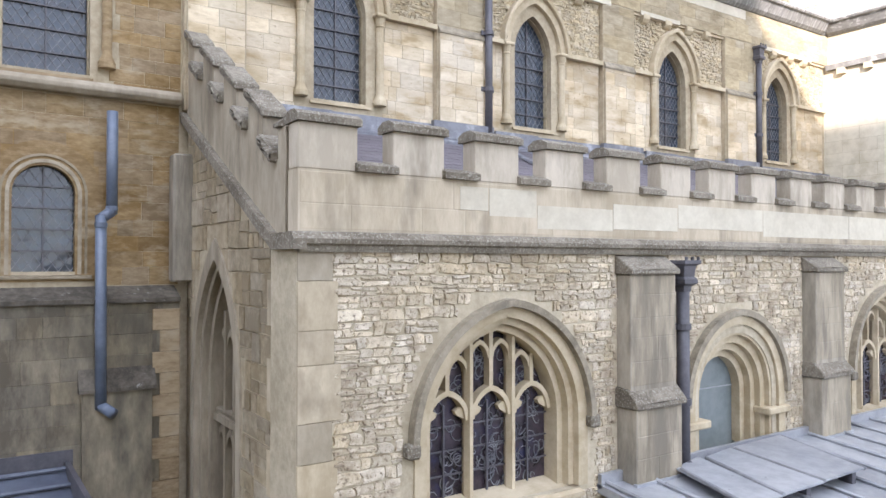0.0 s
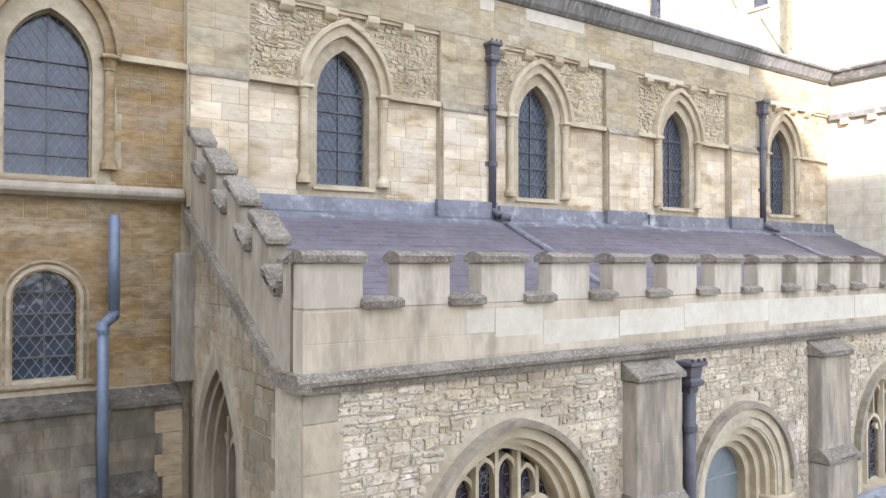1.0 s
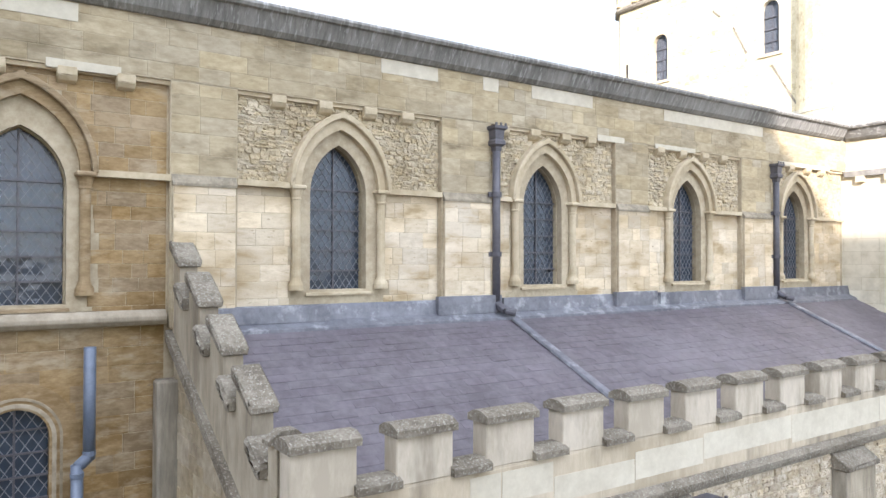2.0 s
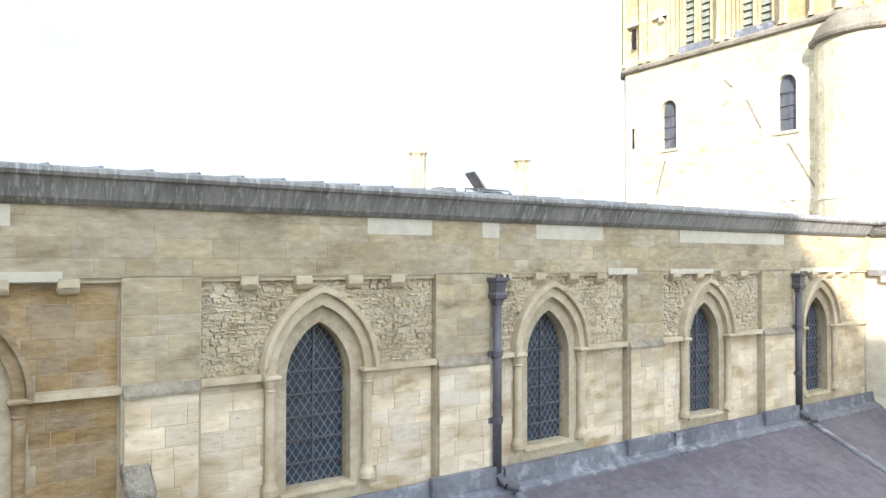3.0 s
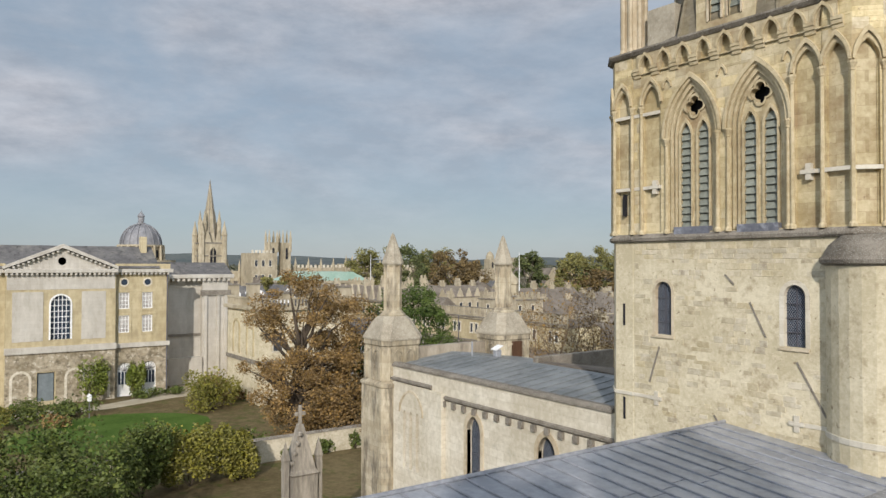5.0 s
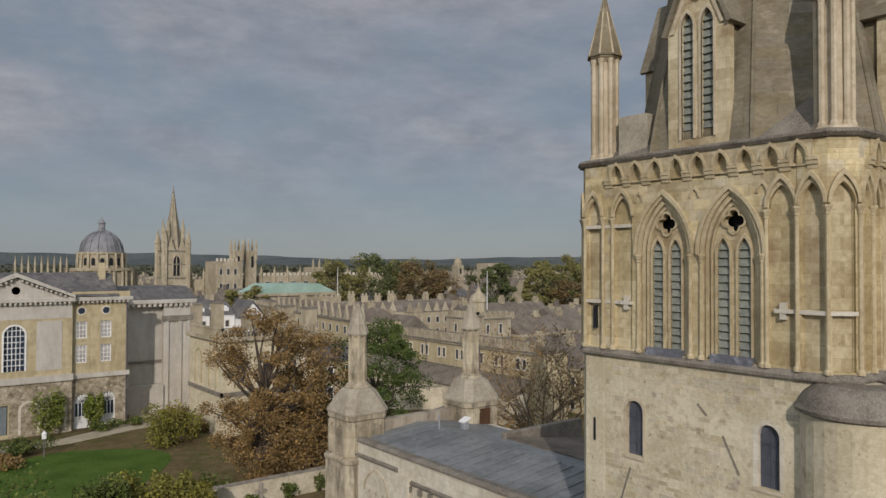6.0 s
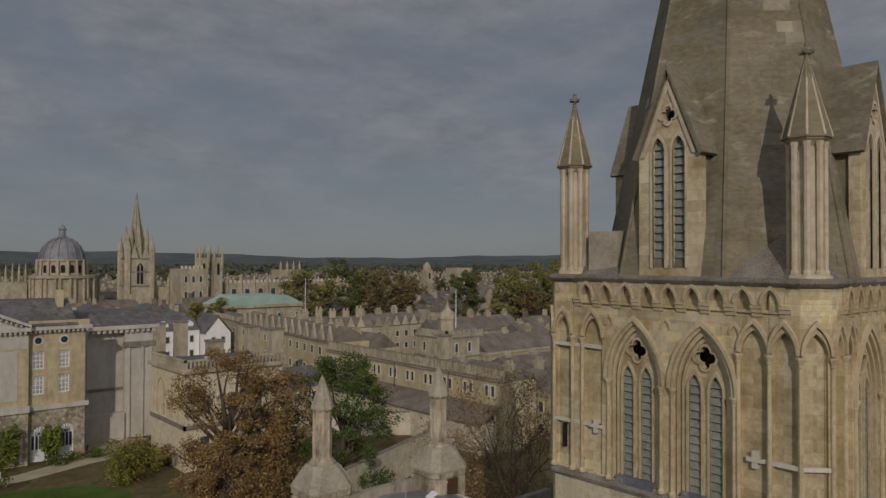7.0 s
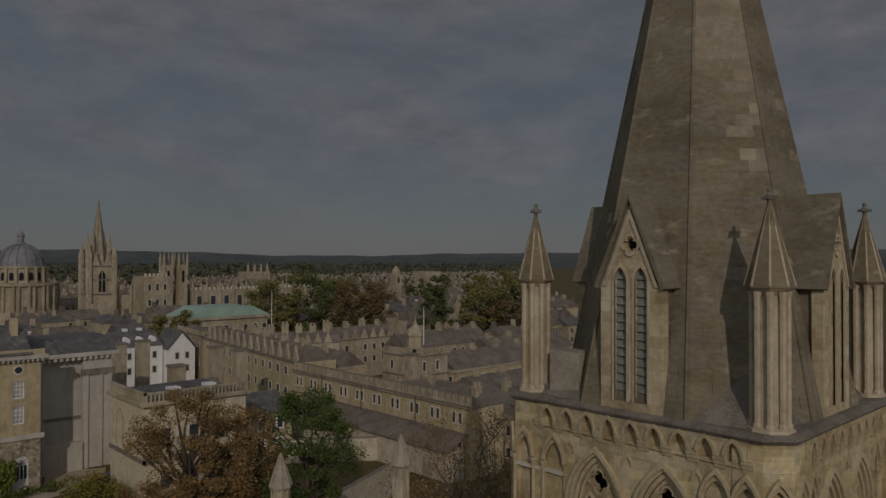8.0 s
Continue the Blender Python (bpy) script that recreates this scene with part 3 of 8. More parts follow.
# pilasters between the bays, the lower part set forward
for a, b in ((2.9, 3.86), (7.51, 8.6), (11.94, 12.97), (16.41, 17.67)):
    part("pilaster", plate([rect(a, b, 10.3, 13.79)], S, 0.0, 0.13), MORTAR, wall_nave)
    part("pilaster_base", plate([rect(a + 0.03, b - 0.03, 10.3, 12.36)], S, -0.05, 0.0), MORTAR, wall_nave)
    part("pilaster_set_off", plate([[(0.0, 12.30), (-0.075, 12.30), (-0.075, 12.34), (0.0, 12.46)]], lambda d, v, q: (q, NAVE_Y + d, v), a + 0.02, b - 0.02), HOOD, wall_nave, "dark weathered set-off")
    SKINS.append(("ashlar", wall_nave, S, (a + 0.01, b - 0.01, 12.48, 13.77), 0.0, 0.27, 0.55, []))
    SKINS.append(("cream", wall_nave, S, (a + 0.04, b - 0.04, 10.35, 12.35), -0.05, 0.26, 0.42, []))
for (a, b), c in zip(BAYS, WIN_X):
    hood = arch(c - 0.80, c + 0.80, 10.6, 12.38, 1.18)
    SKINS.append(("rough" if c > 2 else "warm", wall_nave, S, (a + 0.02, b - 0.02, 12.46, 13.74), 0.12, 0.078 if c > 2 else 0.2, 0.125 if c > 2 else 0.36, [hood]))
    SKINS.append(("cream" if c > 2 else "warm", wall_nave, S, (a + 0.02, b - 0.02, 10.4, 12.36), 0.12, 0.26 if c > 2 else 0.2, 0.44 if c > 2 else 0.36, [hood]))
    # impost string
    for p, q in ((max(a, -3.4), c - 0.86), (c + 0.86, b)):
        if q > p:
            part("impost_string", plate([rect(p, q, 12.36, 12.45)], S, -0.015, 0.16), DRESSED, wall_nave)
    # corbel table
    for k in (-1.07, -0.29, 0.52, 1.24):
        prof = [(0.125, 13.78), (-0.02, 13.78), (-0.02, 13.66), (0.03, 13.60), (0.125, 13.57)]
        bm = bmesh.new()
        prism(bm, [prof], lambda d, v, w, x=c + k: (x + w, NAVE_Y + d, v), -0.12, 0.12)
        part("corbel", bevelled(bm, 0.012), DRESSED, wall_nave)
    part("corbel_course", plate([rect(a, b, 13.72, 13.785)], S, 0.04, 0.13), DRESSED, wall_nave)


def clerestory_window(c, first):
    w = 0.5 if not first else 0.54
    vs, rise, sill = (12.32, 0.80, 10.78) if not first else (12.2, 0.78, 10.66)
    trim = ASHLAR_WARM if first else DRESSED
    surround = thing("window_surround", "pale moulded stone window surround with shafts and hood mould", "window surround", "clerestory windows", "structure")
    bm = bmesh.new()
    arch_band(bm, S, c - w - 0.08, c + w + 0.08, sill, vs + 0.02, rise + 0.1, 0.10, 0.17, 0.40)
    part("inner_order", bm, trim, surround)
    bm = bmesh.new()
    arch_band(bm, S, c - w + 0.015, c + w - 0.015, sill, vs, rise - 0.015, 0.08, 0.26, 0.44)
    part("chamfer", bm, ASHLAR, surround)
    bm = bmesh.new()
    arch_band(bm, S, c - 0.69, c + 0.69, None, 12.40, 0.96, 0.13, 0.02, 0.2)
    part("arch_roll", bm, trim, surround)
    bm = bmesh.new()
    arch_band(bm, S, c - 0.825, c + 0.825, None, 12.40, 1.14, 0.075, -0.06, 0.14)
    part("hood_mould", bevelled(bm, 0.015), trim, surround)
    for sx in (-1, 1):
        x = c + sx * 0.755
        bm = bmesh.new()
        lathe(bm, x, NAVE_Y + 0.07, [(0.0, 10.78), (0.12, 10.78), (0.12, 10.86), (0.085, 10.93), (0.07, 10.98), (0.07, 12.18), (0.085, 12.2), (0.075, 12.23), (0.11, 12.36), (0.0, 12.36)], 12)
        part("shaft", bm, trim, surround, smooth=False)
        part("capital", bevelled(boxes((x - 0.13, x + 0.13, NAVE_Y - 0.06, NAVE_Y + 0.2, 12.35, 12.42)), 0.02), trim, surround)
    part("sill", plate([[(0.44, sill), (0.44, sill - 0.09), (0.07, sill - 0.09), (0.07, sill - 0.05)]], lambda d, v, q: (c + q, NAVE_Y + d, v), -0.58, 0.58), trim, surround)
    leaded_window("clerestory_window", surround, S, c - w, c + w, sill, vs, rise, 0.36, [sill + 0.3 + 0.33 * k for k in range(5)],
                  "tall pointed window of leaded diamond glass")


for i, c in enumerate(WIN_X):
    clerestory_window(c, i == 0)

# near-black sheet painting the shade behind the windows, and the lead apron of the parapet
struct("wall_nave_inner", boxes((-6, 21.3, 12.6, 12.75, 6, 14.6)), SHADE_BLACK, "dark interior of the nave", "wall")
cornice_profile = [(0.0, 14.64), (-0.05, 14.645), (-0.13, 14.71), (-0.25, 14.94), (-0.31, 14.955), (-0.335, 15.0), (-0.31, 15.05), (-0.18, 15.085), (-0.1, 15.085), (0.5, 15.0), (0.5, 14.64)]
struct("parapet_cornice", plate([cornice_profile], lambda d, v, q: (q, NAVE_Y + d, v), -6, 21.05), GUTTER, "dark weathered sloping cornice with pale streaks", "cornice")
for a, b, z0, z1 in ((6.28, 7.42, 14.39, 14.63), (8.42, 8.78, 14.38, 14.63), (9.6, 11.25, 14.38, 14.63), (13.5, 17.3, 14.38, 14.63), (-0.2, 1.72, 14.38, 14.62), (1.35, 2.25, 13.74, 13.86),
                     (11.4, 12.2, 13.74, 13.86), (13.2, 14.6, 13.74, 13.84), (18.0, 20.5, 13.74, 13.84)):
    part("new_stone", plate([rect(a, b, z0, z1)], S, -0.012, 0.02), NEWSTONE, wall_nave, "pale new replacement stone")


def downpipe(x, y, z0, z1, label, k=1.0):
    dp = thing("downpipe", label, "downpipe", "rainwater pipes")
    bm = bmesh.new()
    lathe(bm, x, y, [(0.0, z1 - 0.46), (0.09 * k, z1 - 0.46), (0.10 * k, z1 - 0.38), (0.17 * k, z1 - 0.34), (0.17 * k, z1 - 0.28), (0.13 * k, z1 - 0.24), (0.15 * k, z1 - 0.08), (0.21 * k, z1 - 0.05), (0.21 * k, z1), (0.0, z1)], 4, math.pi / 4)
    for s in (-1, 0, 1):
        box(bm, x + s * 0.11 * k - 0.015, x + s * 0.11 * k + 0.015, y - 0.15 * k, y - 0.12 * k, z1, z1 + 0.05)
    part("hopper", bm, IRON, dp)
    bm = bmesh.new()
    cylinder(bm, x, y, z0, z1 - 0.46, 0.075 * k, n=12)
    part("pipe", bm, IRON, dp, smooth=True)
    for z in (z0 + 0.9, z0 + 2.0):
        bm = bmesh.new()
        cylinder(bm, x, y, z, z + 0.09, 0.095 * k, n=12)
        box(bm, x - 0.15 * k, x + 0.15 * k, y + 0.03, y + 0.06, z, z + 0.09)
        part("collar", bm, IRON, dp)
    bm = bmesh.new()
    rod(bm, (x, y, z0 + 0.05), (x + 0.05, y - 0.2, z0 - 0.08), 0.075 * k, 10)
    rod(bm, (x + 0.05, y - 0.2, z0 - 0.08), (x + 0.2, y - 0.32, z0 - 0.12), 0.07 * k, 10)
    part("shoe", bm, IRON, dp)
    return dp


downpipe(8.66, 11.15, 10.42, 13.72, "dark iron downpipe with a moulded hopper on the clerestory wall")
downpipe(17.74, 11.15, 10.42, 13.72, "dark iron downpipe with a moulded hopper on the clerestory wall")

# west end of the wall under the clerestory: string, small arched window, set-off and the lower wall
part("string_course", bevelled(plate([[(0.12, 10.36), (-0.02, 10.36), (-0.08, 10.42), (-0.08, 10.48), (0.02, 10.56), (0.12, 10.56)]], lambda d, v, q: (q, NAVE_Y + d, v), -6, 2.86), 0.01), RAKE, wall_nave)
SKINS.append(("warm", wall_nave, S, (-3.4, 2.86, 7.66, 10.34), 0.12, 0.24, 0.5, [arch(0.44, 1.68, 7.75, 8.95, 0.62)]))
bm = bmesh.new()
arch_band(bm, S, 0.672, 1.448, 7.80, 8.95, 0.39, 0.34, 0.105, 0.3)
part("arch_moulding", bm, ASHLAR_WARM, wall_nave)
part("spandrel", plate([rect(-0.2, 2.3, 7.72, 9.95), arch(0.6, 1.52, 7.8, 8.95, 0.44)], S, 0.1175, 0.2), ASHLAR_WARM, wall_nave)
for e, t, d0, name in ((0.03, 0.05, 0.085, "inner_roll"), (0.12, 0.035, 0.09, "outer_roll")):
    bm = bmesh.new()
    arch_band(bm, S, 0.672 - e, 1.448 + e, 7.82, 8.95, 0.39 + e, t, d0, 0.2, 12)
    part(name, bm, GABLE, wall_nave)
part("window_sill", plate([[(0.4, 7.88), (0.4, 7.76), (0.06, 7.76), (0.06, 7.80)]], lambda d, v, q: (1.06 + q, NAVE_Y + d, v), -0.6, 0.6), GABLE, wall_nave)
leaded_window("low_window", wall_nave, S, 0.66, 1.46, 7.86, 8.95, 0.40, 0.28, [8.15, 8.45, 8.75, 9.05], "small round-headed leaded window under the string course", 0.15)
part("set_off", plate([[(0.2, 7.42), (-0.28, 7.42), (-0.28, 7.48), (0.2, 7.68)]], lambda d, v, q: (q, NAVE_Y + d, v), -6, 2.8), SOOT, wall_nave, "dark sooty sloping ledge")
part("lower_wall", plate([rect(-6, 2.8, 1.5, 7.43)], S, -0.22, 0.2), DIRTY_REST, wall_nave)
for k in range(12):
    z0 = 3.6 + 0.31 * k
    part("quoin", bevelled(boxes((2.42 if k % 2 else 2.52, 2.802, NAVE_Y - 0.25, NAVE_Y - 0.1, z0, z0 + 0.304)), 0.006), ASHLAR_WARM, wall_nave, "iron-stained corner stone")
SKINS.append(("dirty", wall_nave, S, (-3.4, 2.8, 3.4, 7.40), -0.22, 0.30, 0.6, []))
part("buttress_cap", plate([[(0.1, 6.2), (-0.16, 6.2), (-0.16, 6.25), (0.0, 6.52), (0.1, 6.52)]], lambda d, v, q: (q, NAVE_Y - 0.22 + d, v), 1.45, 2.45), SOOT, wall_nave)
part("buttress_foot", boxes((1.5, 2.4, NAVE_Y - 0.33, NAVE_Y - 0.2, 1.5, 6.21)), DIRTY, wall_nave)
bm = bmesh.new()
for p, q in (((1.87, 11.05, 10.12), (1.87, 11.05, 8.67)), ((1.87, 11.05, 8.71), (1.72, 10.98, 8.60)), ((1.72, 10.98, 8.64), (1.72, 10.88, 5.98)), ((1.72, 10.88, 6.02), (1.86, 10.72, 5.92))):
    rod(bm, p, q, 0.075, 12)
pipe = thing("drainpipe", "blue-grey painted drainpipe with an offset bend on the wall", "drainpipe", "rainwater pipes")
part("pipe", bm, BLUEPIPE, pipe, smooth=True)
for z, y in ((8.72, 11.05), (8.48, 10.97)):
    bm = bmesh.new()
    x = 1.87 if y > 11 else 1.72
    cylinder(bm, x, y, z, z + 0.06, 0.083, n=12)
    part("collar", bm, BLUEPIPE, pipe)
bm = bmesh.new()
prism(bm, [[(8.2, 4.72), (11.1, 5.22), (11.1, 5.12), (8.2, 4.62)]], lambda a, b, d: (d, a, b), -6, 1.35)
low_roof = struct("roof_lead_low", bm, LEADBLUE, "low dark blue-grey lead roof with raised seams", "roof")
for k in range(6):
    bm = bmesh.new()
    y = 8.4 + 0.5 * k
    rod(bm, (-6, y, 4.77 + (y - 8.2) * 0.172), (1.36, y, 4.77 + (y - 8.2) * 0.172), 0.03, 8)
    part("seam", bm, LEADBLUE, low_roof)
part("upstand", boxes((-6, 1.4, 11.0, 11.03, 5.1, 5.45), (1.3, 1.36, 8.2, 11.0, 4.6, 5.3)), IRON, low_roof)
struct("wall_low_west", boxes((-6, 1.3, 8.3, 8.5, 1.5, 4.65)), PARAPET, "grey stone wall under the lead roof", "wall")

# nave roof: low-pitched lead with raised rolls
RIDGE_Y, RIDGE_Z, EAVE_Y, EAVE_Z = 16.25, 15.54, 11.1, 15.075
bm = bmesh.new()
prism(bm, [[(EAVE_Y, EAVE_Z), (RIDGE_Y, RIDGE_Z), (21.2, 13.7), (21.2, 13.5), (11.4, 14.5), (EAVE_Y, 15.0)]], lambda a, b, d: (d, a, b), -6, 22.35)
nave_roof = struct("roof_nave", bm, LEAD, "grey lead nave roof with raised standing rolls", "roof")
ROLL = 0.575
x = 3.23 - ROLL * 16
while x < 22.2:
    bm = bmesh.new()
    rod(bm, (x, EAVE_Y + 0.1, EAVE_Z + 0.03), (x, RIDGE_Y - 0.05, RIDGE_Z + 0.015), 0.026, 8)
    part("lead_roll", bm, LEADROLL, nave_roof)
    bm = bmesh.new()
    rod(bm, (x, 21.1, 13.75), (x, RIDGE_Y + 0.05, RIDGE_Z + 0.015), 0.035, 6)
    part("lead_roll", bm, LEADROLL, nave_roof)
    x += ROLL
bm = bmesh.new()
rod(bm, (-6, RIDGE_Y, RIDGE_Z + 0.03), (22.3, RIDGE_Y, RIDGE_Z + 0.03), 0.06, 8)
part("ridge_roll", bm, LEADROLL, nave_roof)
struct("wall_nave_north", boxes((-6, 22.3, 20.7, 21.3, 1.5, 13.6)), ASHLAR_REST, "limestone north wall of the nave", "wall")
struct("wall_nave_west", made(lambda b: prism(b, [[(10.9, 1.5), (21.3, 1.5), (21.3, 13.7), (16.25, 15.5), (10.9, 15.1)]], lambda u, v, d: (d, u, v), -6.3, -6)), ASHLAR_REST, "limestone end wall of the nave", "wall")

# south transept, only its corner shows
st = struct("wall_transept_south", boxes((21.4, 22.1, 3.0, 11.9, 1.5, 14.75)), PALE, "sunlit limestone wall of the south transept", "wall")
part("cornice", plate([cornice_profile], lambda d, v, q: (21.4 + d, q, v), 3.0, 11.2), GUTTER, st)
part("string_course", boxes((21.28, 21.4, 3.0, 11.25, 13.62, 13.78)), GUTTER, st)
for k in range(8):
    part("corbel", boxes((21.26, 21.42, 10.7 - 0.75 * k, 10.92 - 0.75 * k, 13.46, 13.62)), DRESSED, st)
struct("roof_transept_south", made(lambda bm: prism(bm, [[(21.5, 15.1), (26.4, 15.9), (31.2, 15.1), (31.2, 14.7), (21.5, 14.7)]], lambda a, b, d: (a, d, b), 3.0, 12.0)), LEAD, "grey lead transept roof", "roof")


# a maintenance hatch frame and step on the lead roof
LEADZ = lambda y: EAVE_Z + (RIDGE_Z - EAVE_Z) * (y - EAVE_Y) / (RIDGE_Y - EAVE_Y) + 0.01


def bent(bm, pts, r=0.018):
    for p, q in zip(pts, pts[1:]):
        rod(bm, p, q, r, 7)


# cross welts where one lead sheet laps the next
for k in range(48):
    xw, yw = 3.23 + ROLL * (k - 15), 13.5 + 0.16 * (k % 3)
    bm = bmesh.new()
    rod(bm, (xw + 0.03, yw, LEADZ(yw)), (xw + ROLL - 0.03, yw + 0.02, LEADZ(yw)), 0.011, 6)
    part("sheet_lap", bm, LEADROLL, nave_roof)
hatch = thing("roof_frame", "rusty bent-tube iron frame with a raised flap lying on lead roof", "roof frame")
bm = bmesh.new()
zf, zb = LEADZ(13.6), LEADZ(14.5)
bent(bm, [(10.1, 13.6, zf), (10.14, 13.62, zf + 0.12), (10.2, 13.68, zf + 0.17), (10.45, 14.5, zb + 0.18)])
bent(bm, [(11.0, 13.6, zf), (11.0, 13.6, zf + 0.1), (10.96, 13.66, zf + 0.17), (10.85, 14.5, zb + 0.2), (10.75, 14.6, zb + 0.26)])
part("side_tube", bm, RUST, hatch)
bm = bmesh.new()
bent(bm, [(10.2, 13.68, zf + 0.17), (10.96, 13.66, zf + 0.17)])
bent(bm, [(10.45, 14.5, zb + 0.18), (10.85, 14.5, zb + 0.2)])
bent(bm, [(10.28, 14.0, zf + 0.18), (10.92, 14.0, zf + 0.18)])
part("cross_tube", bm, RUST, hatch)
bm = bmesh.new()
bent(bm, [(9.8, 13.75, zf + 0.01), (10.1, 13.6, zf + 0.01), (11.0, 13.6, zf + 0.01)], 0.024)
bent(bm, [(10.45, 14.5, zb), (10.45, 14.5, zb + 0.18)])
bent(bm, [(10.85, 14.5, zb), (10.85, 14.5, zb + 0.2)])
part("foot", bm, RUST, hatch)
bm = bmesh.new()
prism(bm, [[(0, 0), (0.62, 0), (0.62, 0.04), (0, 0.04)]], lambda a, b, d: (10.72 - a * 0.62 - b * 0.7, 14.0 + d, zf + 0.14 + a * 0.72 - b * 0.6), 0, 0.34)
part("flap", bm, RUST, hatch, "dark raised flap")
part("tray", bevelled(boxes((10.3, 10.9, 13.75, 13.98, zf + 0.12, zf + 0.16)), 0.01), LEADROLL, hatch)
fr2 = thing("roof_frame", "small bent-tube iron stand on a lead pad near ridge", "roof frame")
bm = bmesh.new()
zc = LEADZ(14.6)
for x in (9.85, 10.15):
    bent(bm, [(x, 14.4, zc - 0.01), (x, 14.44, zc + 0.12), (x + 0.03, 14.52, zc + 0.17), (x + 0.06, 15.0, zc + 0.19), (x + 0.06, 15.02, zc + 0.04)], 0.014)
bent(bm, [(9.85, 14.44, zc + 0.12), (10.15, 14.44, zc + 0.12)])
bent(bm, [(9.91, 15.0, zc + 0.19), (10.21, 15.0, zc + 0.19)])
part("frame", bm, RUST, fr2)
part("pad", bevelled(boxes((9.75, 10.3, 14.25, 14.7, zc - 0.05, zc + 0.03)), 0.015), LEAD, fr2)
cable = thing("roof_cable", "dark cable lying down the lead roof to the gutter", "cable")
bm = bmesh.new()
bent(bm, [(10.08, 13.58, LEADZ(13.58) + 0.02), (10.0, 13.0, LEADZ(13.0) + 0.02), (9.97, 12.4, LEADZ(12.4) + 0.02), (9.86, 11.6, LEADZ(11.6) + 0.02)], 0.022)
part("cable_run", bm, IRON, cable)
# ---- the chapel ----
C = south(CHAPEL_Y)
G = west(CHAPEL_X)
PERP = [5.74, 15.45]
CH_END = 21.3


def perp_outline(c):
    return arch(c - 1.24, c + 1.24, 5.0, 5.95, 1.41)


door_hole = arch(10.5 - 1.0, 10.5 + 1.0, 4.88, 5.85, 1.0)
wall_chapel = struct("wall_chapel_south", plate([rect(CHAPEL_X, CH_END, 1.5, 8.2), perp_outline(PERP[0]), perp_outline(PERP[1]), door_hole], C, 0.03, 0.75), MORTAR_PALE,
                     "coursed rubble chapel wall with dressed quoins", "wall")
gable_win = arch(8.9, 10.85, 3.98, 6.35, 1.74)
wall_gable = struct("wall_chapel_west", plate([[(7.75, 1.5), (11.3, 1.5), (11.3, 10.3), (7.75, 8.3)], gable_win], G, 0.03, 0.7), MORTAR, "rubble and ashlar end wall of the chapel", "wall")
hoods = [arch(c - 1.5, c + 1.5, 5.0, 5.95, 1.7) for c in PERP] + [arch(10.5 - 1.4, 10.5 + 1.4, 4.9, 5.85, 1.45)]
jambs = [rect(7.7, 8.7, 4, 8.2), rect(12.43, 13.43, 4, 8.2), rect(17.18, 18.18, 4, 8.2)]
SKINS.append(("rubble", wall_chapel, C, (3.36, CH_END, 4.2, 8.12), 0.03, 0.125, 0.23, hoods + jambs))
SKINS.append(("gable", wall_gable, G, (7.78, 11.22, 3.6, 10.2), 0.03, 0.30, 0.42, [arch(8.8, 11.25, 3.5, 6.35, 1.95), [(7.6, 8.25), (11.4, 10.3), (11.4, 11.2), (7.6, 11.2)]]))
# quoins of the corner
z = 4.0
k = 0
while z < 8.1:
    h = (0.42, 0.6, 0.36, 0.52)[k % 4]
    w = (0.40, 0.50, 0.42, 0.46)[k % 4]
    t = min(z + h - 0.005, 8.14)
    part("quoin", bevelled(boxes((CHAPEL_X + 0.004, CHAPEL_X + w, CHAPEL_Y + 0.004, CHAPEL_Y + 0.76 + 0.12 * (k % 2), z, t)), 0.005), QUOIN, wall_chapel)
    z += h
    k += 1
struct("wall_chapel_foot", boxes((CHAPEL_X, CHAPEL_X + 0.6, CHAPEL_Y, CHAPEL_Y + 0.8, 1.5, 4.0)), PARAPET, "stone foot of the chapel corner", "wall")

# string course and parapet, front and gable
string_prof = [(0.0, 8.10), (-0.03, 8.10), (-0.045, 8.17), (-0.09, 8.19), (-0.10, 8.24), (-0.04, 8.31), (0.0, 8.32), (0.2, 8.32), (0.2, 8.10)]
part("string_course", plate([string_prof], lambda d, v, q: (q, CHAPEL_Y + d, v), CHAPEL_X + 0.004, CH_END), COPING, wall_chapel, "dark weathered moulded string course")
parapet = struct("parapet_chapel", plate([rect(CHAPEL_X, CH_END, 8.3, 8.97)], C, 0.0, 0.26), PARAPET, "grey limestone battlemented parapet", "parapet")


def coping(bm, x0, x1, y0, y1, z, lip=0.055, h=0.13):
    """A saddle-backed coping with a lip."""
    prism(bm, [[(y0 - lip, z), (y0 - lip, z + 0.075), (y0 + 0.06, z + h), (y1 - 0.06, z + h), (y1 + lip, z + 0.075), (y1 + lip, z)]], lambda a, b, d: (d, a, b), x0 - 0.03, x1 + 0.03)


SKINS.append(("grey", parapet, C, (CHAPEL_X + 0.02, CH_END, 8.34, 8.95), 0.0, 0.3, 1.0, []))
x, i = CHAPEL_X, 0
while x < CH_END - 0.4:
    bm = boxes((x, min(x + 0.69, CH_END), CHAPEL_Y, CHAPEL_Y + 0.26, 8.97, 9.46))
    part("merlon", bevelled(bm, 0.012), PARAPET, parapet)
    bm = bmesh.new()
    coping(bm, x, min(x + 0.69, CH_END), CHAPEL_Y, CHAPEL_Y + 0.26, 9.46)
    part("merlon_coping", bm, COPING, parapet, "dark lichened coping stone")
    bm = bmesh.new()
    coping(bm, x + 0.69, x + 1.14, CHAPEL_Y, CHAPEL_Y + 0.26, 8.97, lip=0.075, h=0.13)
    part("embrasure_coping", bm, COPING, parapet)
    x += 1.138
    i += 1
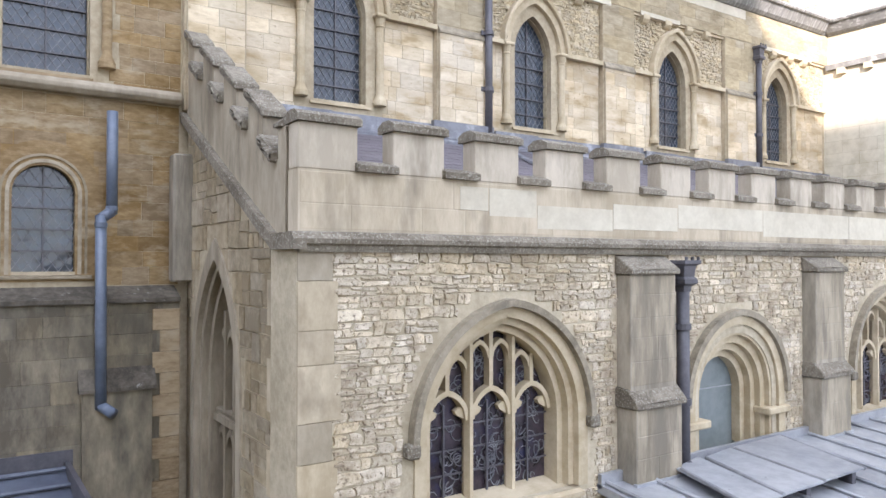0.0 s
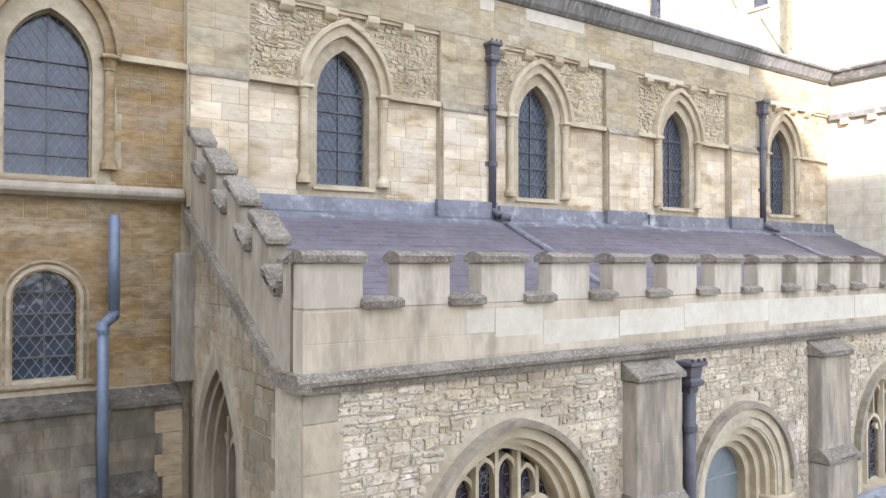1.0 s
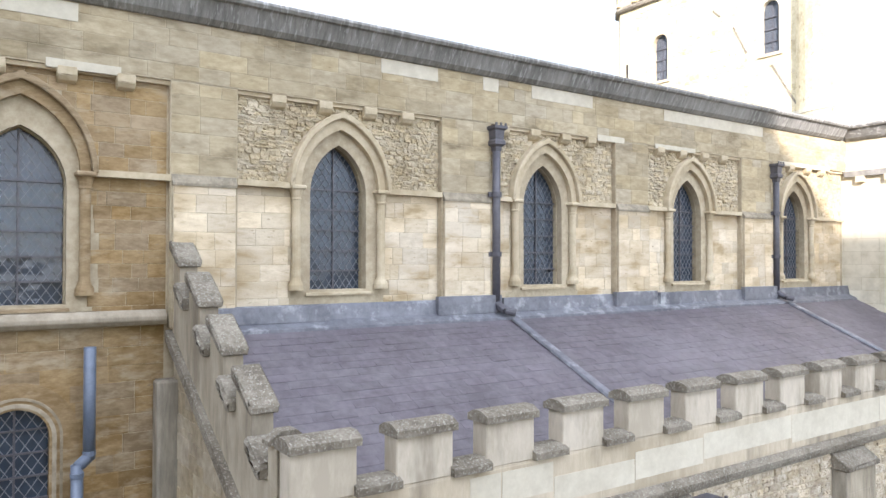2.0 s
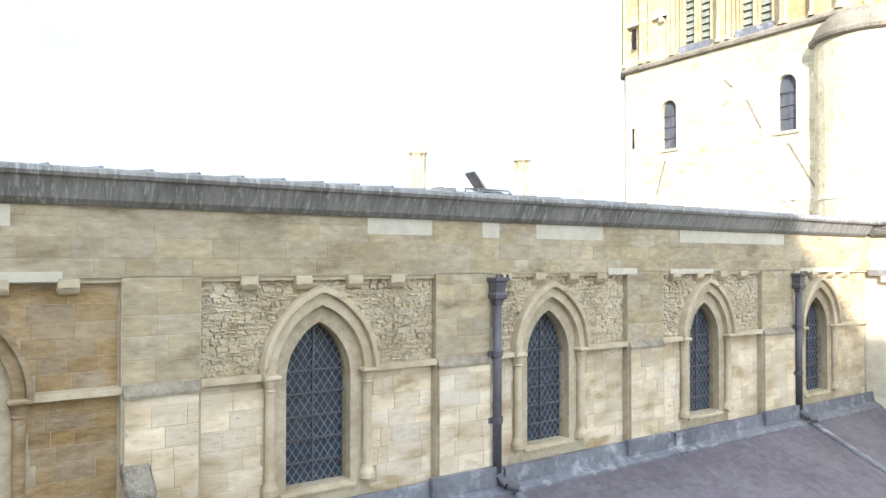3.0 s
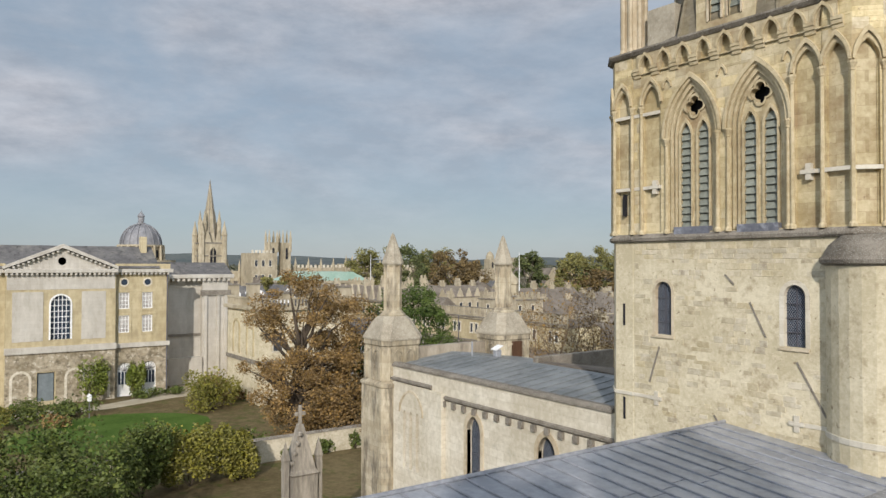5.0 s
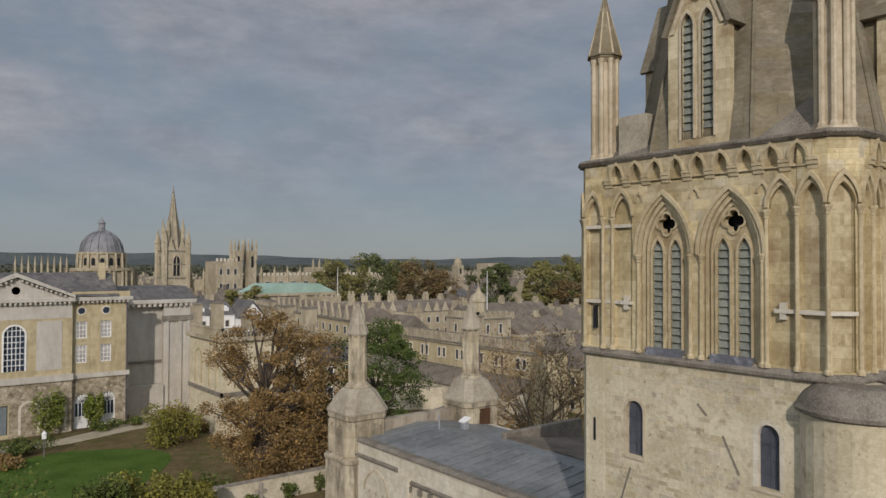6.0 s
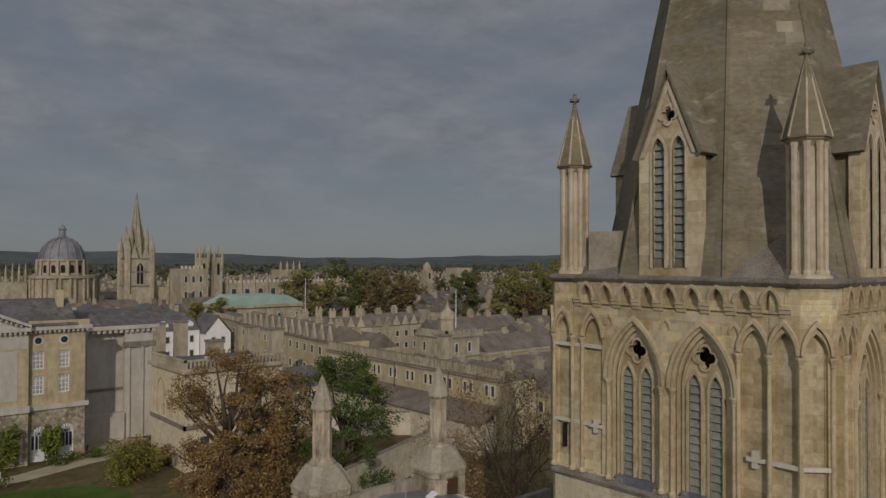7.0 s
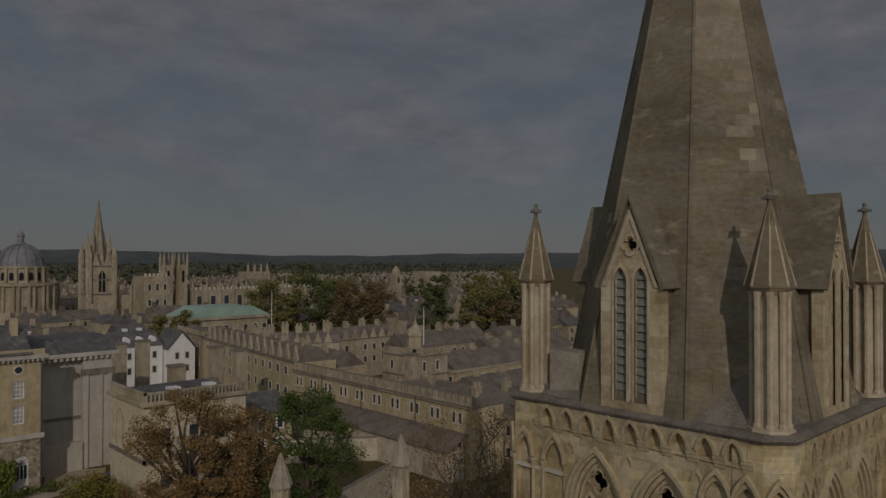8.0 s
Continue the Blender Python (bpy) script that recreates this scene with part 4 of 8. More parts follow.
for a, b, z0, z1 in ((5.0, 5.42, 8.62, 8.9), (5.44, 6.2, 8.56, 8.9), (6.22, 7.6, 8.42, 8.72), (7.62, 9.0, 8.45, 8.8), (9.02, 11.2, 8.5, 8.85), (11.22, 14.0, 8.42, 8.85), (14.02, 17.0, 8.42, 8.85)):
    part("new_stone", plate([rect(a, b, z0, z1)], C, -0.008, 0.03), NEWSTONE, parapet, "pale replaced parapet stone")
slope = (10.28 - 8.37) / (11.39 - 7.75)
part("string_course", plate([[(6.905, 8.13), (7.52, 8.13), (11.3, 10.12), (11.3, 10.27), (7.55, 8.30), (6.96, 8.315), (6.9, 8.24)]], G, -0.09, 0.06), COPING, wall_gable, "dark weathered raking string")
bm = plate([[(7.34, 8.3), (7.62, 8.3), (11.25, 10.2), (11.25, 11.05), (7.34, 9.0)]], G, 0.0, 0.22)
rake = struct("parapet_chapel_rake", bm, RAKE, "raking battlemented parapet of grey limestone", "parapet")
for k in range(4):
    a = 8.0 + 0.95 * k
    b = min(a + 0.5, 11.22)
    za, zb = 8.9 + (a - 7.34) * slope, 8.9 + (b - 7.34) * slope
    part("merlon", plate([[(a, za - 0.1), (b, zb - 0.1), (b, zb + 0.46), (a, za + 0.46)]], G, -0.006, 0.226), RAKE, rake)
    part("merlon_coping", bevelled(plate([[(a - 0.06, za + 0.40), (b + 0.04, zb + 0.46), (b + 0.04, zb + 0.60), (a + 0.05, za + 0.58), (a - 0.06, za + 0.50)]], G, -0.06, 0.28), 0.05), COPING, rake, "dark lichened coping stone")
    e = a - 0.45
    ze = 8.9 + (e - 7.34) * slope
    part("embrasure_coping", bevelled(plate([[(e + 0.03, ze + 0.06), (a - 0.02, za + 0.06), (a - 0.02, za + 0.22), (e + 0.03, ze + 0.22)]], G, -0.11, 0.30), 0.05), COPING, rake)
part("corner_return", bevelled(boxes((CHAPEL_X + 0.001, CHAPEL_X + 0.32, CHAPEL_Y + 0.345, 7.56, 8.3, 9.46)), 0.01), RAKE, rake)
bm = bmesh.new()
prism(bm, [[(0.0, 9.46), (0.0, 9.5), (0.12, 9.59), (0.26, 9.59), (0.36, 9.5), (0.36, 9.46)]], lambda a, b, d: (CHAPEL_X - 0.05 + a * 1.1, d, b), CHAPEL_Y + 0.4, 7.58)
part("merlon_coping", bm, COPING, rake)
part("buttress", bevelled(boxes((2.7, 3.0, 11.0, 11.3, 7.7, 9.6)), 0.03), BUTTRESS, wall_gable)

# slate roof body with lead flashings
ROOF_A, ROOF_B = (7.36, 8.55), (11.22, 10.28)
roof_chapel = struct("roof_chapel", plate([[ROOF_A, ROOF_B, (11.22, 10.1), (7.36, 8.4)]], lambda a, b, d: (d, a, b), CHAPEL_X + 0.3, 21.38), SLATE_REST, "purple-grey slate lean-to roof", "roof")
part("flashing", plate([[(10.95, 10.17), (10.95, 10.215), (11.16, 10.32), (11.2, 10.56), (11.24, 10.56), (11.24, 10.27)]], lambda a, b, d: (d, a, b), CHAPEL_X + 0.3, 21.38), FLASH, roof_chapel, "grey lead flashing")
for a, b, h in ((3.3, 5.3, 0.05), (7.35, 8.75, 0.12), (8.8, 9.9, 0.06), (11.8, 13.1, 0.1), (13.2, 14.3, 0.05), (16.3, 17.8, 0.12)):
    part("lead_step", boxes((a, b, 11.1, 11.2, 10.3, 10.5 + h)), FLASH, roof_chapel)
rk = (ROOF_B[1] - ROOF_A[1]) / (ROOF_B[0] - ROOF_A[0])
for x in (8.9, 17.95):
    bm = bmesh.new()
    prism(bm, [[(-0.09, 0.03), (0.09, 0.03), (0.07, 0.07), (-0.07, 0.07)]], lambda a, b, d: (x + a + 0.25 * d * 0, 7.4 + d * 3.5, 8.57 + d * 3.5 * rk + b), 0, 1)
    part("lead_strip", bm, FLASH, roof_chapel)


def perp_window(c):
    """Three-light Perpendicular window: moulded orders, mullions, cusped heads, panel tracery, leaded glass."""
    w = thing("perpendicular_window", "three-light pointed window with stone tracery and dark leaded stained glass", "window", "chapel windows", "structure")
    for t, d0, d1, e in ((0.17, 0.0, 0.2, 0.0), (0.13, 0.10, 0.36, -0.09), (0.14, 0.22, 0.52, -0.18)):
        bm = bmesh.new()
        arch_band(bm, C, c - 1.2 - e, c + 1.2 + e, 5.02, 5.95, 1.36 + e, t, d0, d1, 12)
        part("arch_order", bm, DRESSED, w)
    bm = bmesh.new()
    arch_band(bm, C, c - 1.36, c + 1.36, None, 5.92, 1.53, 0.085, -0.10, 0.05, 12)
    part("hood_mould", bevelled(bm, 0.02), HOOD, w, "grey weathered hood mould")
    for s in (-1, 1):
        part("label_stop", bevelled(boxes((c + s * 1.43 - 0.09, c + s * 1.43 + 0.09, CHAPEL_Y - 0.12, CHAPEL_Y + 0.04, 5.78, 5.95)), 0.03), COPING, w)
    part("window_sill", plate([[(0.5, 5.08), (0.5, 4.9), (-0.06, 4.9), (-0.06, 4.96)]], lambda d, v, q: (c + q, CHAPEL_Y + d, v), -1.25, 1.25), DRESSED, w)
    half, vs, rise = 1.02, 5.95, 1.20
    out = arch(c - half, c + half, 5.05, vs, rise, 12)
    D = 0.40
    part("glass", plate([out], C, D + 0.08, D + 0.10), STAINED, w, "dark purple stained glass")
    # lead outlines of the stained glass
    rnd = random.Random(int(c * 10))
    bm = bmesh.new()
    for k in range(130):
        u, v = c + rnd.uniform(-0.98, 0.98), rnd.uniform(5.1, 7.0)
        ra, rb, tw = rnd.uniform(0.03, 0.10), rnd.uniform(0.04, 0.13), rnd.uniform(0, 3.1)
        ring = []
        for i in range(9):
            a = math.tau * i / 9
            x, y = ra * math.cos(a), rb * math.sin(a)
            ring.append((u + x * math.cos(tw) - y * math.sin(tw), v + x * math.sin(tw) + y * math.cos(tw)))
        for p, q in zip(ring, ring[1:]):
            if inside(out, *p) and inside(out, *q):
                strip(bm, C, p, q, 0.009, D + 0.06, D + 0.075)
    part("leading", bm, FLASH, w)
    lw = 2 * half / 3
    for k in (1, 2):
        x = c - half + lw * k
        top = [b for a, b in clip_line(out, (x, 5.0), (0, 1.0))][-1] + 5.0
        bm = bmesh.new()
        prism(bm, [[(-0.055, 0.0), (-0.025, -0.09), (0.025, -0.09), (0.055, 0.0), (0.025, 0.1), (-0.025, 0.1)]], lambda a, b, d: (x + a, CHAPEL_Y + D + b, d), 5.05, top)
        part("mullion", bm, DRESSED, w)
    for k in range(3):
        a, b = c - half + lw * k, c - half + lw * (k + 1)
        bm = bmesh.new()
        arch_band(bm, C, a + 0.07, b - 0.07, None, 6.02, 0.33, 0.06, D - 0.06, D + 0.07, 6)
        part("light_head", bm, DRESSED, w)
        bm = bmesh.new()
        for s in (-1, 1):      # cusps
            m = (a + b) / 2
            prism(bm, [[(m + s * (lw / 2 - 0.05), 6.02), (m + s * 0.16, 6.09), (m + s * 0.135, 6.14), (m + s * 0.175, 6.17), (m + s * (lw / 2 - 0.07), 6.2)]], C, D - 0.02, D + 0.06)
        part("cusp", bm, DRESSED, w)
        # panel tracery above
        for u in ((a + b) / 2,):
            seg = clip_line(out, (u, 6.36), (0, 1.0))
            if seg:
                bm = bmesh.new()
                strip(bm, C, (u, 6.36), (u, 6.36 + seg[-1][1]), 0.06, D - 0.052, D + 0.066)
                part("tracery_bar", bm, DRESSED, w)
        for u0, u1 in ((a, (a + b) / 2), ((a + b) / 2, b)):
            m = (u0 + u1) / 2
            seg = clip_line(out, (m, 6.3), (0, 1.0))
            if seg and seg[-1][1] > 0.3:
                top = 6.3 + seg[-1][1] - 0.34
                bm = bmesh.new()
                arch_band(bm, C, u0 + 0.045, u1 - 0.045, None, top, 0.18, 0.045, D - 0.04, D + 0.07, 5)
                part("panel_head", bm, DRESSED, w)
    for z in (5.35, 5.65, 5.95):
        bm = bmesh.new()
        strip(bm, C, (c - half, z), (c + half, z), 0.02, D + 0.04, D + 0.06)
        part("saddle_bar", bm, IRON, w)
    for k in range(3):
        u = c - half + lw * (k + 0.5)
        bm = bmesh.new()
        strip(bm, C, (u, 5.06), (u, 6.22), 0.026, D + 0.03, D + 0.055)
        part("saddle_bar", bm, IRON, w)
    return w


for c in PERP:
    perp_window(c)
# near-black sheet in place of the chapel's unlit depth
struct("wall_chapel_inner", boxes((3.6, 21.2, 7.85, 7.95, 3, 8.1)), SHADE_BLACK, "dark interior of the chapel", "wall")

# round-arched doorway of receding orders
doorway = thing("doorway", "round-arched stone doorway with receding orders and a grey door", "doorway", "", "structure")
for r, d0, d1, t in ((1.12, -0.02, 0.12, 0.17), (0.95, 0.05, 0.22, 0.20), (0.82, 0.14, 0.34, 0.16), (0.70, 0.24, 0.46, 0.15), (0.58, 0.36, 0.66, 0.16)):
    bm = bmesh.new()
    arch_band(bm, C, 10.5 - r, 10.5 + r, 4.95, 5.85, r * 1.02, t, d0, d1, 10)
    part("arch_order", bm, DRESSED, doorway)
bm = bmesh.new()
arch_band(bm, C, 10.5 - 1.29, 10.5 + 1.29, None, 5.80, 1.34, 0.10, -0.09, 0.05, 10)
part("hood_mould", bevelled(bm, 0.02), HOOD, doorway, "grey weathered hood mould")
for x0, x1 in ((9.1, 9.72), (11.28, 11.9)):
    part("impost", bevelled(boxes((x0, x1, CHAPEL_Y - 0.07, CHAPEL_Y + 0.4, 5.44, 5.56)), 0.02), DRESSED, doorway)
part("door", plate([arch(9.85, 11.15, 4.9, 5.85, 0.66)], C, 0.52, 0.58), DOORGREY, doorway, "flat blue-grey door panel")
bm = bmesh.new()
strip(bm, C, (9.93, 5.9), (11.07, 5.9), 0.02, 0.505, 0.52)
part("door_rail", bm, LEAD, doorway)


def buttress(x0, x1, label):
    b = thing("buttress", label, "buttress", "chapel buttresses")
    part("upper_stage", bevelled(boxes((x0, x1, CHAPEL_Y - 0.22, CHAPEL_Y + 0.05, 6.15, 7.82)), 0.012), BUTTRESS, b)
    part("lower_stage", bevelled(boxes((x0, x1, CHAPEL_Y - 0.32, CHAPEL_Y + 0.05, 3.6, 5.98)), 0.012), BUTTRESS, b)
    for z, d0, d1 in ((7.82, 0.28, 0.0), (5.98, 0.38, 0.2)):
        bm = bmesh.new()
        prism(bm, [[(-d0, z), (0.06, z), (0.06, z + 0.28), (-d1, z + 0.26), (-d0, z + 0.07)]], lambda a, q, d: (d, CHAPEL_Y + a, q), x0 - 0.04, x1 + 0.04)
        part("weathering", bevelled(bm, 0.015), COPING, b, "dark lichened sloping cap")
    SKINS.append(("butt", b, C, (x0 + 0.012, x1 - 0.012, 6.28, 7.80), -0.22, 0.3, 0.6, []))
    SKINS.append(("butt", b, C, (x0 + 0.012, x1 - 0.012, 4.95, 5.96), -0.32, 0.32, 0.6, []))
    part("lead_foot", boxes((x0 - 0.03, x1 + 0.03, CHAPEL_Y - 0.35, CHAPEL_Y - 0.28, 4.7, 4.98)), LEAD, b)
    return b


for x0 in (7.72, 12.45, 17.2):
    buttress(x0, x0 + 0.96, "grey stone buttress with sloping weathered caps against the chapel wall")
downpipe(8.93, CHAPEL_Y - 0.15, 5.0, 8.02, "dark iron downpipe with a square hopper beside a buttress", 1.25)

# lead roof in front of the chapel
LZ = lambda y: 4.98 + (y - 7.0) * 0.11
bm = bmesh.new()
prism(bm, [[(-1.0, LZ(-1.0)), (7.05, LZ(7.05)), (7.05, LZ(7.05) - 0.12), (-1.0, LZ(-1.0) - 0.12)]], lambda a, b, d: (d, a, b), 7.3, 21.4)
lead_front = struct("roof_lead_front", bm, LEAD, "grey lead roof sheets with rolls in front of the chapel", "roof")
x = 7.4
k = 0
while x < 21.3:
    for y0, y1 in ((4.6, 6.98), (1.8, 4.56), (-1.0, 1.76)):
        xo = x + (0.35 if y0 == 1.8 else 0.0)
        bm = bmesh.new()
        rod(bm, (xo, y0, LZ(y0) + 0.03), (xo, y1, LZ(y1) + 0.03), 0.032, 6)
        part("lead_roll", bm, LEAD, lead_front)
    x += 0.72
for y in (4.58, 1.78):
    part("drip", boxes((7.3, 21.4, y - 0.06, y, LZ(y) - 0.02, LZ(y) + 0.05)), LEAD, lead_front)
walkway = thing("lead_walkway", "raised lead-covered boards before the doorway", "walkway")
for k, (xa, xb, xc, xd) in enumerate(((8.15, 8.55, 8.9, 9.3), (8.92, 9.32, 9.9, 10.1), (9.92, 10.12, 11.0, 11.5))):
    bm = bmesh.new()
    lift = 5.0 + 0.012 * k
    prism(bm, [[(xa, 5.3), (xc, 5.3), (xd, 6.88), (xb, 6.7 + 0.08 * k)]], lambda u, v, d: (u, v, lift + (v - 6.0) * 0.06 + d), 0.0, 0.035)
    part("board", bevelled(bm, 0.008), LEAD, walkway)
for p, q in (((8.15, 5.3), (8.55, 6.6)), ((8.92, 5.3), (9.32, 6.75)), ((9.92, 5.3), (10.12, 6.8)), ((11.0, 5.3), (11.48, 6.86))):
    bm = bmesh.new()
    rod(bm, (p[0], p[1], 5.04 + (p[1] - 6) * 0.06), (q[0], q[1], 5.04 + (q[1] - 6) * 0.06), 0.03, 7)
    part("roll", bm, LEADROLL, walkway)
for x, y in ((8.4, 5.5), (9.6, 5.45), (10.8, 5.45), (9.0, 6.5), (10.9, 6.6)):
    part("bearer", boxes((x - 0.05, x + 0.05, y - 0.1, y + 0.1, LZ(y) - 0.01, 5.01 + (y - 6) * 0.06)), IRON, walkway)
part("upstand", boxes((7.3, 21.4, 6.93, 6.995, LZ(7) - 0.05, LZ(7) + 0.14)), LEAD, lead_front)
struct("wall_front_low", boxes((7.35, 21.4, -1.0, -0.6, 1.5, 4.0), (7.35, 7.7, -0.6, 7.0, 1.5, 4.0)), PARAPET, "stone wall under the lead roof", "wall")

# blind traceried window in the end wall
gw = thing("gable_window", "tall pointed traceried window with deep moulded jambs", "window", "", "structure")
for t, d0, d1, e in ((0.16, 0.0, 0.14, 0.0), (0.15, 0.08, 0.26, -0.11), (0.15, 0.18, 0.46, -0.22)):
    bm = bmesh.new()
    arch_band(bm, G, 8.95 - e, 10.8 + e, 4.0, 6.35, 1.68 + e, t, d0, d1, 12)
    part("arch_order", bm, RAKE, gw)
part("panel", plate([arch(9.0, 10.75, 4.0, 6.35, 1.6, 10)], G, 0.42, 0.47), RAKE, gw)
for y in (9.48, 9.87, 10.27):
    bm = bmesh.new()
    strip(bm, G, (y, 4.0), (y, 7.3 if abs(y - 9.87) > 0.1 else 7.75), 0.09, 0.28, 0.43)
    part("mullion", bm, RAKE, gw)
for k in range(4):
    a = 9.1 + 0.39 * k
    for z in (5.3, 6.7):
        bm = bmesh.new()
        arch_band(bm, G, a + 0.06, a + 0.35, None, z, 0.26, 0.06, 0.30, 0.43, 5)
        part("light_head", bm, RAKE, gw)
part("transom", plate([rect(9.1, 10.65, 5.72, 5.82)], G, 0.22, 0.43), RAKE, gw)
part("cresting", bevelled(plate([rect(9.1, 10.65, 5.82, 5.90)], G, 0.26, 0.40), 0.02), RAKE, gw)
# ---- the tower ----
TX, TY = 26.4, 16.2            # the tower's axis
HALF = 4.1
SOUTH_HALF = 4.25


def facing(cx, cy, apothem, deg):
    """A wall's own axes for a face whose outward normal points deg degrees from +x."""
    n = Vector((math.cos(radians(deg)), math.sin(radians(deg))))
    t = Vector((-n.y, n.x))
    return lambda u, v, d: (cx + n.x * (apothem - d) + t.x * u, cy + n.y * (apothem - d) + t.y * u, v)


tower = thing("tower", "square honey limestone church tower with arcaded belfry and stone spire", "tower")
core = part("core", boxes((22.9, 30.0, 12.75, 19.7, 1.5, 27.4)), SHADE_BLACK, tower)
WF = west(TOWER_X)
low_w = [arch(18.12, 18.78, 18.0, 19.42, 0.33), arch(13.74, 14.38, 18.0, 19.42, 0.33)]
lower = part("lower_stage", plate([rect(12.9, 19.9, 1.5, 21.1)] + low_w, WF, 0.0, 0.6), TOWPLASTER, tower, "rubble lower stage with pale pointing")
SKINS.append(("towrub", lower, WF, (13.2, 19.6, 15.2, 21.0), 0.0, 0.16, 0.34, [arch(17.98, 18.92, 17.9, 19.42, 0.47), arch(13.45, 14.67, 17.85, 19.42, 0.62)]))
SX = facing(TX, TY, SOUTH_HALF, -90)
part("lower_stage", plate([rect(-3.2, 3.2, 1.5, 21.1)], SX, 0.0, 0.6), TOWPLASTER, tower)
part("lower_stage", plate([rect(-3.8, 3.8, 1.5, 27.4)], facing(TX, TY, HALF, 0), 0.0, 0.6), TOWRUB, tower)
part("lower_stage", plate([rect(-3.8, 3.8, 1.5, 27.4)], facing(TX, TY, HALF, 90), 0.0, 0.6), TOWRUB, tower)
for u0, u1, t in ((18.12, 18.78, 0.10), (13.74, 14.38, 0.13)):
    bm = bmesh.new()
    arch_band(bm, WF, u0 + 0.012, u1 - 0.012, 18.0, 19.42, 0.32, t, -0.012, 0.2)
    part("window_surround", bm, PALE if t > 0.12 else DRESSED, tower)
    w = leaded_window("tower_window", tower, WF, u0, u1, 18.0, 19.42, 0.33, 0.16, [18.4, 18.8, 19.2], "narrow round-headed leaded tower window", 0.07)
    part("window_sill", boxes((TOWER_X - 0.06, TOWER_X + 0.2, u0 - 0.1, u1 + 0.1, 17.9, 17.99)), DRESSED, tower)
# scars of old roof lines
for p, q in (((14.0, 17.6), (13.2, 16.2)), ((15.4, 19.2), (14.9, 18.2)), ((18.6, 17.6), (19.0, 16.4)), ((16.2, 20.0), (15.9, 19.7)), ((16.6, 15.7), (16.2, 15.2))):
    bm = bmesh.new()
    strip(bm, WF, p, q, 0.06, -0.025, 0.03)
    part("roof_scar", bm, COPING, tower, "dark weathered scar of an old roof line")


def oct_stage(cx, cy, r, z0, z1, mat, name, parent):
    bm = bmesh.new()
    lathe(bm, cx, cy, [(0.0, z0), (r, z0), (r, z1), (0.0, z1)], 8, math.pi / 8)
    return part(name, bm, mat, parent)


CORNERS = [(22.95, 20.15), (22.95, 12.56), (30.0, 12.5), (30.0, 20.1)]      # pinnacles
CANTS = [(23.2, 20.05, 135), (23.2, 12.85, 225), (29.6, 12.85, 315), (29.6, 20.05, 45)]   # octagonal corners and the way each looks
APO = 0.93
CANT = 1 / math.cos(math.pi / 8)


def colonnette(x, y, z0, z1, parent, r=0.055):
    """A slender shaft with a moulded base and a leafy capital."""
    bm = bmesh.new()
    lathe(bm, x, y, [(0.0, z0), (r * 2, z0), (r * 2, z0 + 0.08), (r * 1.2, z0 + 0.15), (r, z1 - 0.24), (r * 1.35, z1 - 0.22), (r * 1.25, z1 - 0.17), (r * 2.1, z1 - 0.05), (r * 2.3, z1 - 0.04), (r * 2.3, z1 + 0.02), (0.0, z1 + 0.02)], 8)
    part("shaft", bm, TOWER_TRIM, parent)


def blind_arch(at, c, half, vs, top, parent):
    """The mouldings of a small pointed blind arch."""
    bm = bmesh.new()
    arch_band(bm, at, c - half + 0.06, c + half - 0.06, None, vs, top - vs - 0.26, 0.07, -0.03, 0.07, 7)
    part("arch_roll", bm, TOWER_TRIM, parent)
    bm = bmesh.new()
    arch_band(bm, at, c - half + 0.03, c + half - 0.03, None, vs + 0.03, top - vs - 0.12, 0.07, -0.11, 0.0, 7)
    part("hood_mould", bm, TOWER_TRIM, parent)


for cx, cy, deg in CANTS:
    oct_stage(cx, cy, (APO - 0.02) * CANT, 1.5, 21.1, TOWPLASTER, "corner_shaft", tower)
    oct_stage(cx, cy, (APO - 0.15) * CANT, 21.1, 27.4, TOWER, "corner_core", tower)
    bm = bmesh.new()
    lathe(bm, cx, cy, [((APO + k) * CANT, z) for k, z in ((-0.1, 21.02), (0.08, 21.06), (0.135, 21.12), (0.135, 21.18), (0.0, 21.31), (-0.15, 21.33))], 8, math.pi / 8)
    part("string_course", bm, COPING, tower)
    bm = bmesh.new()
    lathe(bm, cx, cy, [((APO + k) * CANT, z) for k, z in ((-0.1, 27.35), (0.1, 27.40), (0.19, 27.49), (0.19, 27.55), (0.0, 27.615), (-0.4, 27.62))], 8, math.pi / 8)
    part("cornice", bm, COPING, tower)
    hw = APO * math.tan(math.pi / 8)
    for turn in (deg - 45, deg, deg + 45):
        at = facing(cx, cy, APO, turn)
        part("blind_panel", plate([rect(-hw, hw, 21.2, 27.4), arch(-0.29, 0.29, 21.36, 25.66, 0.56, 7)], at, 0.0, 0.18), TOWER, tower)
        SKINS.append(("tower", tower, at, (-hw + 0.01, hw - 0.01, 21.36, 27.35), 0.0, 0.30, 0.5, [arch(-0.38, 0.38, 21.2, 25.6, 0.84)]))
        blind_arch(at, 0.0, 0.36, 25.66, 26.50, tower)
        x, y, _ = at(-hw, 0, -0.02)
        colonnette(x, y, 21.3, 25.62, tower)
        if turn == deg + 45:
            x, y, _ = at(hw, 0, -0.02)
            colonnette(x, y, 21.3, 25.62, tower)

